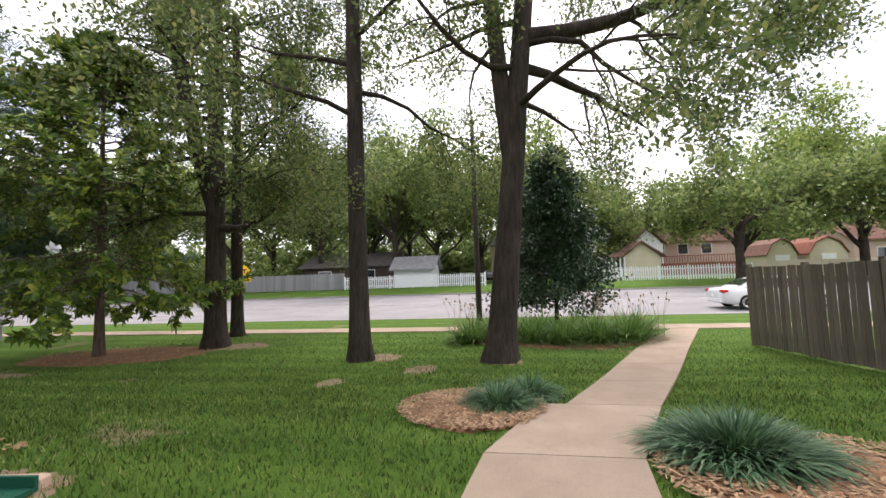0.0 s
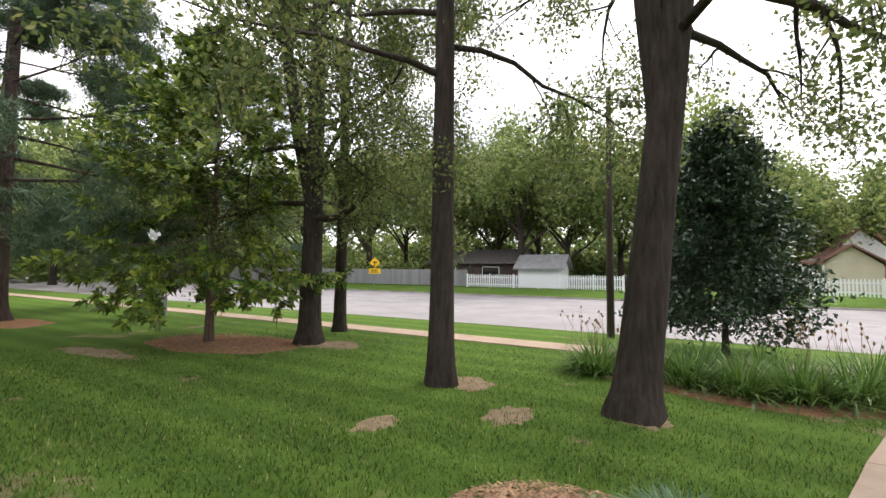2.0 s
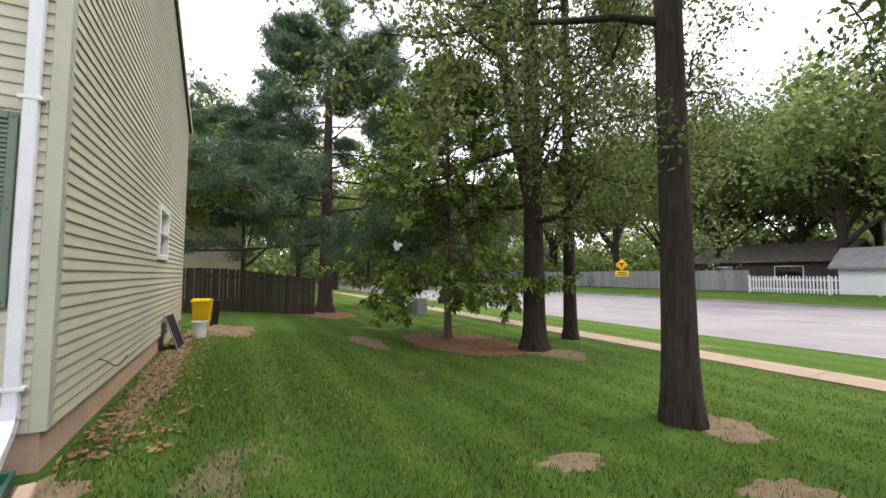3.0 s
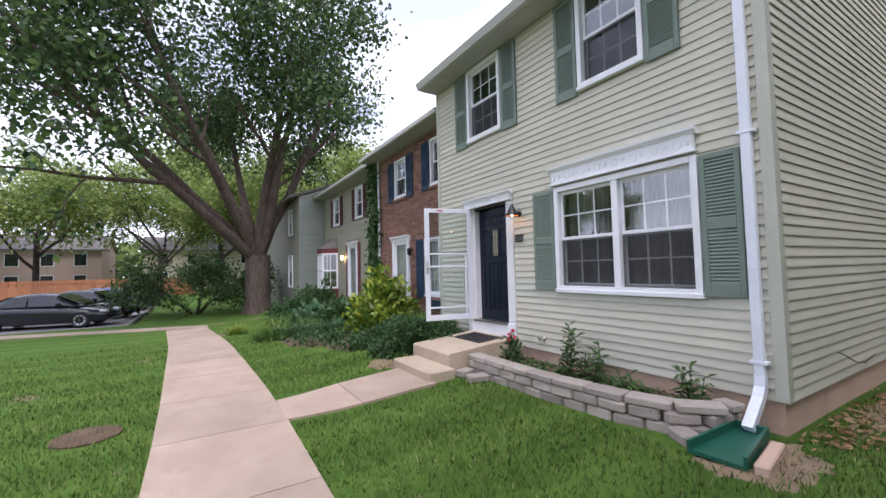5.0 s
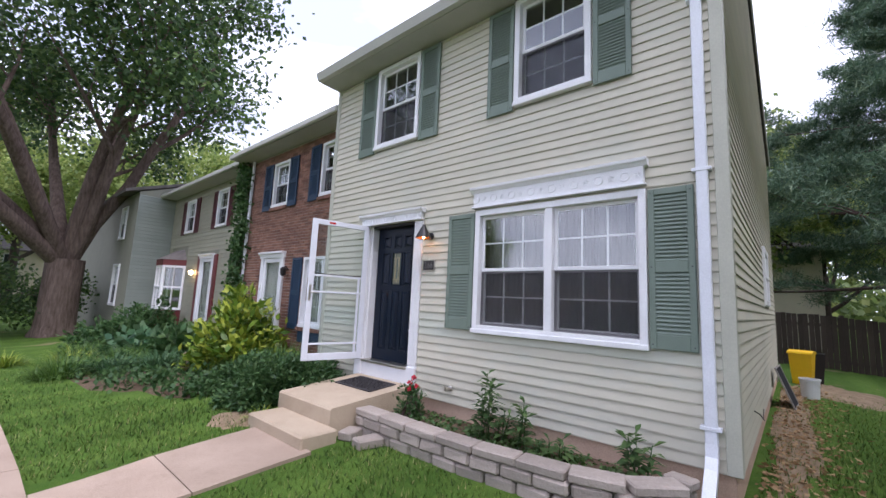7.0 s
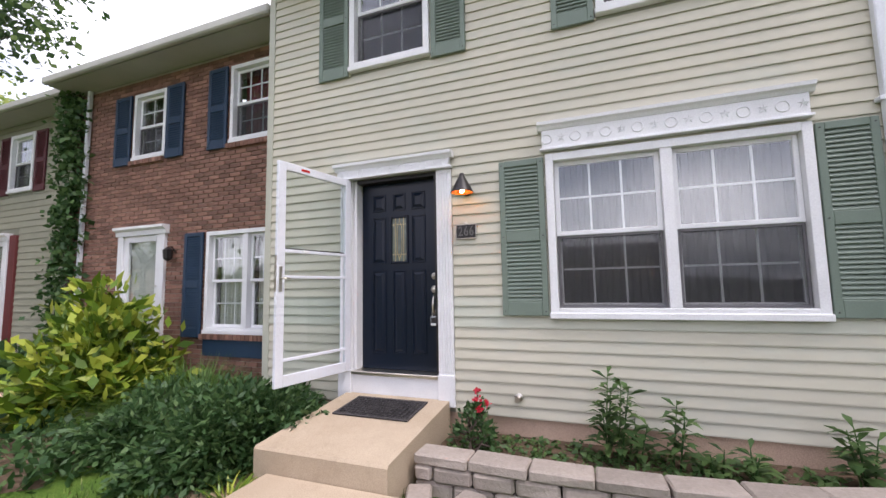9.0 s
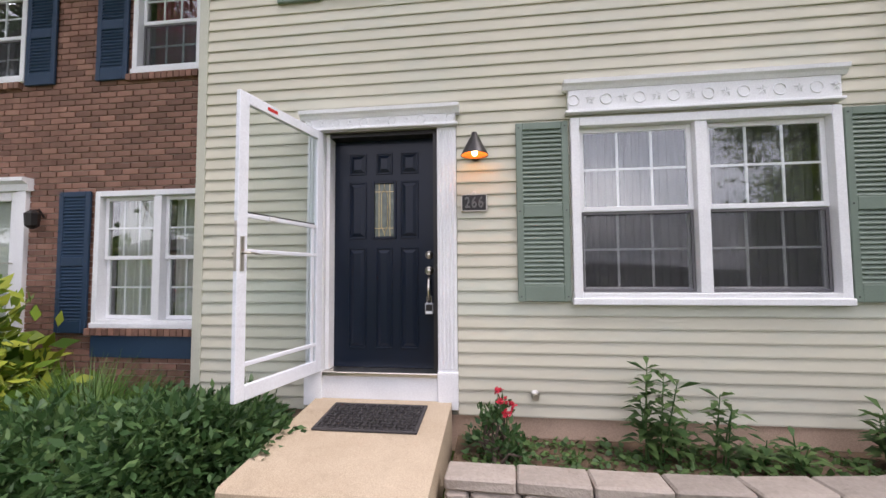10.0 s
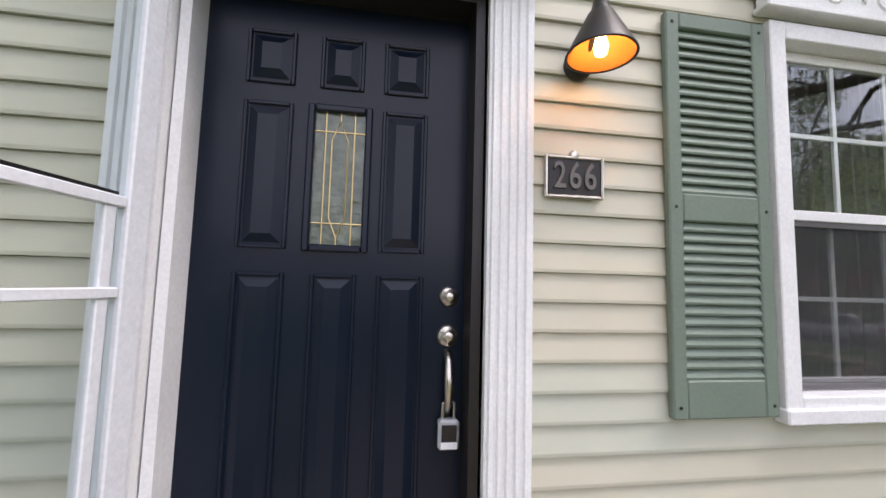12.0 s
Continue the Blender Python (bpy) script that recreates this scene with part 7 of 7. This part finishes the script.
solid("outdoor_tap", Geo().lathe([(0.035, 0.0), (0.035, 0.01), (0.015, 0.02), (0.015, 0.07), (0.025, 0.08), (0.025, 0.1)], (FX + 0.017, -1.1, 0.64), 10, "x"), NICKEL, "small metal outdoor tap on the siding", "tap")
solid("cable", Geo().tube([(-5.9, SIDE + 0.02, 0.75), (-5.95, SIDE + 0.06, 0.72), (-6.2, SIDE + 0.08, 0.62), (-6.6, SIDE + 0.05, 0.55), (-7.1, SIDE + 0.03, 0.58)], 0.006, 5), BLACK, "thin cable hanging from the gable wall", "cable")
cover = solid("manhole_cover", Geo().lathe([(0.3, -0.02), (0.3, 0.018), (0.28, 0.024), (0.0, 0.024)], (0.88, -2.38, G(0.88, -2.38)), 24), SOIL, "round weathered utility cover in the lawn", "utility cover")
for x, y, r, h, m_, nm in ((-20.9, 11.6, 0.16, 0.65, UTILITY_GREEN, "green utility pedestal on the lawn"), (-20.3, 11.9, 0.3, 0.85, FENCE_GREY, "grey utility box on the lawn")):
    solid("utility_box", Geo().box(x - r, x + r, y - r, y + r, G(x, y) - 0.05, G(x, y) + h, 0.04), m_, nm, "utility box")

# ---------------- cars ----------------


def car(label, colour, at, heading, length=4.7, height=1.45, width=1.82, group="parked cars"):
    """A saloon: lofted body and cabin, windows, lamps and wheels. Its front looks along +x before it is turned."""
    c = thing("car", label, "car", (at[0], at[1], at[2]), group)
    c.rotation_euler = (0, 0, radians(heading))
    hw, l = width / 2, length / 2

    def loft(stations, name, mat, lab=""):
        g = Geo()
        n = len(stations[0][1])
        for x, ring in stations:
            g.v += [(x, y, z) for y, z in ring]
        for i in range(len(stations) - 1):
            for k in range(n):
                g.f.append((i * n + k, i * n + (k + 1) % n, (i + 1) * n + (k + 1) % n, (i + 1) * n + k))
        g.f += [tuple(range(n - 1, -1, -1)), tuple((len(stations) - 1) * n + k for k in range(n))]
        return part(name, g, mat, c, lab, True)

    def ring(w, z0, z1):
        return [(-w * 0.9, z0), (-w, z0 + 0.12), (-w, z1 - 0.2), (-w * 0.94, z1 - 0.05), (-w * 0.8, z1), (w * 0.8, z1), (w * 0.94, z1 - 0.05), (w, z1 - 0.2), (w, z0 + 0.12), (w * 0.9, z0)]
    body = [(-l, hw * 0.8, 0.4, 0.82), (-l + 0.12, hw * 0.92, 0.28, 0.95), (-l + 0.5, hw * 0.99, 0.22, 0.97), (-0.9, hw, 0.2, 0.93), (0.3, hw, 0.2, 0.9), (1.0, hw, 0.2, 0.88), (l - 0.7, hw * 0.97, 0.22, 0.78), (l - 0.22, hw * 0.86, 0.24, 0.68), (l, hw * 0.66, 0.32, 0.56)]
    loft([(x, ring(w, a, b)) for x, w, a, b in body], "body", colour)

    def cab(w0, w1, z0, z1):
        return [(-w0, z0), (-w1 * 1.04, z1 - 0.08), (-w1 * 0.85, z1), (w1 * 0.85, z1), (w1 * 1.04, z1 - 0.08), (w0, z0)]
    H = height
    loft([(-l + 0.62, cab(hw * 0.86, hw * 0.8, 0.92, 0.985)), (-1.0, cab(hw * 0.93, hw * 0.72, 0.91, H - 0.13)), (-0.5, cab(hw * 0.94, hw * 0.72, 0.91, H - 0.02)), (0.0, cab(hw * 0.94, hw * 0.72, 0.92, H)), (0.45, cab(hw * 0.94, hw * 0.72, 0.9, H - 0.06)), (1.35, cab(hw * 0.88, hw * 0.8, 0.88, 0.96))], "roof", colour)
    for s in (-1, 1):
        for xs in ((-1.25, -0.36), (-0.3, 0.98)):
            a, b = xs
            za, zb = 0.94, H - 0.12
            ta, tb = (a + 0.36 if a < -1 else a), (b if b < 0 else b - 0.52)
            o = 0.965

            def yy(z):
                return s * (hw * 0.94 + (hw * 0.75 - hw * 0.94) * (z - 0.93) / (H - 0.08 - 0.93) + 0.012)
            g = Geo().add([(a, yy(za), za), (b, yy(za), za), (tb, yy(zb), zb), (ta, yy(zb), zb), (a, yy(za) - s * 0.03, za), (b, yy(za) - s * 0.03, za), (tb, yy(zb) - s * 0.03, zb), (ta, yy(zb) - s * 0.03, zb)], [(0, 1, 2, 3), (4, 7, 6, 5), (0, 4, 5, 1), (1, 5, 6, 2), (2, 6, 7, 3), (3, 7, 4, 0)])
            part("side_window", g, CAR_GLASS, c)
        part("mirror", Geo().box(0.62, 0.78, s * hw * 0.98 - 0.07, s * hw * 0.98 + 0.07 + 0.06 * s, 0.95, 1.07, 0.03), colour, c)
        part("headlight", Geo().box(l - 0.32, l - 0.06, s * hw * 0.7 - 0.16, s * hw * 0.7 + 0.13, 0.6, 0.72, 0.04), HEAD, c)
        part("tail_light", Geo().box(-l - 0.005, -l + 0.28, s * hw * 0.76 - 0.15, s * hw * 0.76 + 0.17, 0.74, 0.9, 0.04), TAIL, c, "red lamp")
        for wx in (-1.4, 1.42):
            wheel = part("wheel", Geo().lathe([(0.2, -0.1), (0.3, -0.11), (0.325, -0.08), (0.33, 0.0), (0.325, 0.08), (0.3, 0.11), (0.2, 0.1)], (0, 0, 0), 26, "y"), TYRE, c, "black tyre")
            wheel.location = (wx, s * (hw - 0.1), 0.33)
            rim = Geo().lathe([(0.21, 0.0), (0.215, s * 0.112), (0.19, s * 0.105), (0.03, s * 0.09), (0.02, s * 0.112)], (0, 0, 0), 20, "y")
            part("rim", rim, RIM, wheel, "alloy rim")
            for k in range(8):
                a = k * 0.785
                part("spoke", Geo().box(-0.018, 0.018, s * 0.104 - 0.006, s * 0.104 + 0.006, 0.04, 0.2).turned(Matrix.Rotation(a, 4, "Y")), BLACK, wheel)
    wind = Geo().add([(0.52, -hw * 0.68, H - 0.085), (0.52, hw * 0.68, H - 0.085), (1.3, hw * 0.78, 0.99), (1.3, -hw * 0.78, 0.99)], [(0, 1, 2, 3)])
    part("windscreen", wind.turned(Matrix.Translation((0.01, 0, 0.02))), CAR_GLASS, c)
    rear = Geo().add([(-1.02, -hw * 0.66, H - 0.13), (-1.02, hw * 0.66, H - 0.13), (-l + 0.72, hw * 0.74, 1.0), (-l + 0.72, -hw * 0.74, 1.0)], [(3, 2, 1, 0)])
    part("rear_window", rear.turned(Matrix.Translation((-0.01, 0, 0.02))), CAR_GLASS, c)
    part("bumper", Geo().box(-l - 0.02, -l + 0.12, -hw * 0.8, hw * 0.8, 0.3, 0.5, 0.04), colour, c)
    part("number_plate", Geo().box(-l - 0.027, -l - 0.006, -0.17, 0.17, 0.55, 0.68, 0.005), WHITE, c)
    return c


def road_z(y):
    return zr0 + (zr1 - zr0) * (y - ROAD_0) / (ROAD_1 - ROAD_0)


car("white saloon car standing on the street", CAR_WHITE, (10.9, 20.6, road_z(20.6)), 0)
car("black saloon parked in the parking lot", CAR_NAVY, (5.2, -20.0, -0.345), 168)
car("dark saloon parked behind the black car", CAR_NAVY, (4.6, -23.4, -0.345), 168)
car("blue saloon parked further back", CAR_BLUE, (4.4, -27.5, -0.345), 175)
car("silver saloon parked in the parking lot", CAR_SILVER, (12.2, -22.0, -0.345), 170)
car("white saloon parked across the lot", CAR_WHITE, (17, -40, -0.345), 185)
car("dark saloon parked in a driveway", CAR_NAVY, (-4.5, 56, G(0, 56)), 20)
car("silver saloon parked in a driveway", CAR_SILVER, (-9.0, 57, G(0, 57)), 15)

# ---------------- far houses ----------------


def far_house(label, x0, x1, y0, y1, h, ridge, wall, roofm, along_x=True, wins=(), zb=None):
    t = thing("house", label, "house")
    z = (zb if zb is not None else G((x0 + x1) / 2, (y0 + y1) / 2)) - 0.3
    part("wall", Geo().box(x0, x1, y0, y1, z, z + 0.3 + h), wall, t)
    z2 = z + 0.3 + h
    if along_x:
        m = (y0 + y1) / 2
        part("gable", Geo().prism([(y0, z2), (y1, z2), (m, z2 + ridge)], "x", x0 + 0.02, x1 - 0.02), wall, t)
        part("roof", Geo().prism([(y0 - 0.5, z2 - 0.1), (m, z2 + ridge + 0.02), (y1 + 0.5, z2 - 0.1), (y1 + 0.5, z2 + 0.06), (m, z2 + ridge + 0.2), (y0 - 0.5, z2 + 0.06)], "x", x0 - 0.4, x1 + 0.4), roofm, t)
    else:
        m = (x0 + x1) / 2
        part("gable", Geo().prism([(x0, z2), (x1, z2), (m, z2 + ridge)], "y", y0 + 0.02, y1 - 0.02), wall, t)
        part("roof", Geo().prism([(x0 - 0.5, z2 - 0.1), (m, z2 + ridge + 0.02), (x1 + 0.5, z2 - 0.1), (x1 + 0.5, z2 + 0.06), (m, z2 + ridge + 0.2), (x0 - 0.5, z2 + 0.06)], "y", y0 - 0.4, y1 + 0.4), roofm, t)
    for face, u, zz, w, hh in wins:
        yy = y0 if face == "s" else y1
        s = -1 if face == "s" else 1
        a, b = sorted((yy + s * 0.04, yy - s * 0.02))
        win = part("window", Geo().box(u - w / 2 - 0.08, u + w / 2 + 0.08, a, b, z + 0.3 + zz - 0.08, z + 0.3 + zz + hh + 0.08), WHITE, t)
        a, b = sorted((yy + s * 0.045, yy + s * 0.055))
        part("pane", Geo().box(u - w / 2, u + w / 2, a, b, z + 0.3 + zz, z + 0.3 + zz + hh), CAR_GLASS, win)
    return t


far_house("low dark brown house with a tan roof", -27, -15, 47, 55, 2.6, 1.7, BROWN_HOUSE, SHINGLE, wins=(("s", -24, 1, 1.6, 1.1), ("s", -18.5, 1, 2.0, 1.1)))
far_house("grey shed with a white gable end", -13.5, -9.2, 42, 45.5, 1.9, 1.3, VINYL, FENCE_GREY)
far_house("white and brick house beyond the driveway", -4, 4, 60, 68, 5.0, 1.8, BRICK_PINK, SHINGLE, wins=(("s", -2, 3, 1, 1.2), ("s", 1.5, 3, 1, 1.2), ("s", 0, 0.6, 1, 1.6)))
far_house("pinkish two-storey house with a red-brown roof", 17.5, 29, 61, 70, 4.3, 2.8, BRICK_PINK, RED_ROOF, wins=(("s", 19.5, 2.7, 1.2, 1.3), ("s", 22.5, 2.7, 1.2, 1.3), ("s", 25.5, 2.7, 1.2, 1.3)))
far_house("white gabled wing with a red-brown roof", 15.2, 19.0, 58, 61, 4.2, 2.0, VINYL, RED_ROOF, along_x=False, wins=(("s", 17.1, 2.6, 1.1, 1.2),))
porch_house = far_house("cream porch wing with a red-brown roof", 12.4, 16.6, 52, 57, 2.5, 1.7, SIDING_CREAM, RED_ROOF, along_x=False)
for k in range(4):
    part("porch_post", Geo().box(10.95 + k * 0.48, 11.09 + k * 0.48, 51.6, 51.75, G(11, 52) - 0.1, G(11, 52) + 2.5, 0.02), VINYL, porch_house)
part("porch_roof", Geo().prism([(10.7, G(11, 52) + 2.501), (12.38, G(11, 52) + 2.501), (12.38, G(11, 52) + 3.2)], "y", 51.4, 57), RED_ROOF, porch_house)


def garden_shed(x0, x1, y0, y1, roofm):
    """A small shed with a gambrel roof, its gable towards the street."""
    t = thing("garden_shed", "tan gambrel-roofed garden shed beyond the fence", "shed", group="garden sheds")
    z, m, w = G(x0, y0), (x0 + x1) / 2, (x1 - x0) / 2
    part("wall", Geo().prism([(x0, z - 0.2), (x1, z - 0.2), (x1, z + 2.0), (m + w * 0.62, z + 3.0), (m, z + 3.5), (m - w * 0.62, z + 3.0), (x0, z + 2.0)], "y", y0, y1), SIDING_CREAM, t)
    rim = [(x0 - 0.12, z + 1.9), (m - w * 0.66, z + 3.03), (m, z + 3.55), (m + w * 0.66, z + 3.03), (x1 + 0.12, z + 1.9), (x1 + 0.12, z + 2.02), (m + w * 0.68, z + 3.14), (m, z + 3.68), (m - w * 0.68, z + 3.14), (x0 - 0.12, z + 2.02)]
    part("roof", Geo().prism(rim, "y", y0 - 0.15, y1 + 0.15), roofm, t)
    part("door", Geo().box(m - 0.65, m + 0.65, y0 - 0.04, y0 - 0.003, z + 0.1, z + 1.95, 0.01), VINYL, t)
    return t


garden_shed(24.7, 27.4, 46, 50, RED_ROOF)
garden_shed(28.2, 31.4, 45.5, 50, DECK)
far_house("tan brick house with a red-brown roof", 38, 50, 54, 62, 3.4, 2.2, BRICK_PINK, RED_ROOF, wins=(("s", 41, 1.2, 1.4, 1.2), ("s", 46, 1.2, 1.4, 1.2)))
far_house("cream townhouse block behind the dark fence", -44, -29, -9, 3.4, 5.2, 1.8, SIDING_CREAM, SHINGLE, along_x=False)
far_house("brick townhouse row across the parking lot", 10, 34, -72, -62, 5.4, 2.0, BRICK_PINK, SHINGLE, wins=tuple(("n", 12 + 3 * k, zz, 1.1, 1.4) for k in range(7) for zz in (0.9, 3.5)))
far_house("cream townhouse row across the parking lot", -22, 6, -74, -64, 5.4, 2.0, SIDING_CREAM, SHINGLE, wins=tuple(("n", -20 + 3.4 * k, zz, 1.1, 1.4) for k in range(8) for zz in (0.9, 3.5)))
far_house("brick townhouse row beside the parking lot", 48, 58, -60, 8, 5.4, 2.0, BRICK_PINK, SHINGLE, along_x=False)
deck = thing("deck", "raised red-brown timber deck with railing", "deck")
zd = G(25, 56)
part("platform", Geo().box(17.2, 28, 56.5, 59.8, zd + 1.3, zd + 1.55), DECK, deck)
part("lattice", Geo().box(17.3, 27.9, 56.6, 56.65, zd, zd + 1.3), DECK, deck)
part("handrail", Geo().box(17.2, 28, 56.5, 56.6, zd + 2.4, zd + 2.5), DECK, deck)
for k in range(34):
    part("baluster", Geo().box(17.25 + k * 0.31, 17.32 + k * 0.31, 56.52, 56.58, zd + 1.551, zd + 2.4), DECK, deck)

# ---------------- boards and bricks of the walls ----------------
front_boards()
side_boards()
lap_wall(olive, -16.15, -8.97, 0.4, B_EAVE - 0.05, [(-12.85, -11.23, 0.0, 2.9), c_w1, c_w2, (-15.8, -14.05, 0.3, 3.15)], CX, "x", SIDING_TAN, step=0.13)
lap_wall(grey_house, -12.9, -4.2, 0.2, 5.2, [], -16.2, "y", SIDING_GREY, step=0.13)


def brick_wall():
    """Running bond: the courses over the near window are bricks of their own, the rest joined."""
    L, H, J = 0.203, 0.0667, 0.01
    whole = mesh_of("brick", Geo().box(0, 0.03, 0, L - J, 0, H - J, 0.003))
    whole.materials.append(BRICK)
    far = Geo()
    count = 0
    row, z = 0, 0.3
    while z + H < B_EAVE - 0.05:
        y = -8.94 + (0 if row % 2 else -L / 2)
        while y < -4.12:
            a, b = max(y, -8.94), min(y + L, -4.125)
            for h in b_holes:
                if h[2] - 0.005 < z + H / 2 < h[3] + 0.005:
                    if h[0] <= a < h[1]:
                        a = h[1]
                    if h[0] < b <= h[1]:
                        b = h[0]
                    if a < h[0] and b > h[1]:
                        b = h[0]
            if b - a > 0.03:
                near = -6.3 < y < -4.35 and 2.5 < z < 3.8
                if near and b - a > L - 0.001 and count < 300:
                    ob = part("brick", whole, BRICK, brick_house)
                    ob.location = (BX - 0.028 + rnd.uniform(-0.001, 0.0015), a, z)
                    count += 1
                else:
                    far.box(BX - 0.028, BX + 0.002, a, b - J, z, z + H - J)
            y += L
        z += H
        row += 1
    tagged(part("brickwork", far, BRICK_FAR, brick_house), kind="stuff")
    for h in (b_win, b_w1, b_w2):
        n = int((h[1] - h[0] + 0.1) / 0.072)
        for k in range(n):
            ya = h[0] - 0.05 + k * 0.072
            if ya + 0.062 < -4.13:
                part("sill_brick", Geo().box(BX - 0.02, BX + 0.05, ya, ya + 0.062, h[2] - 0.1, h[2] - 0.027, 0.003), BRICK, brick_house)


brick_wall()
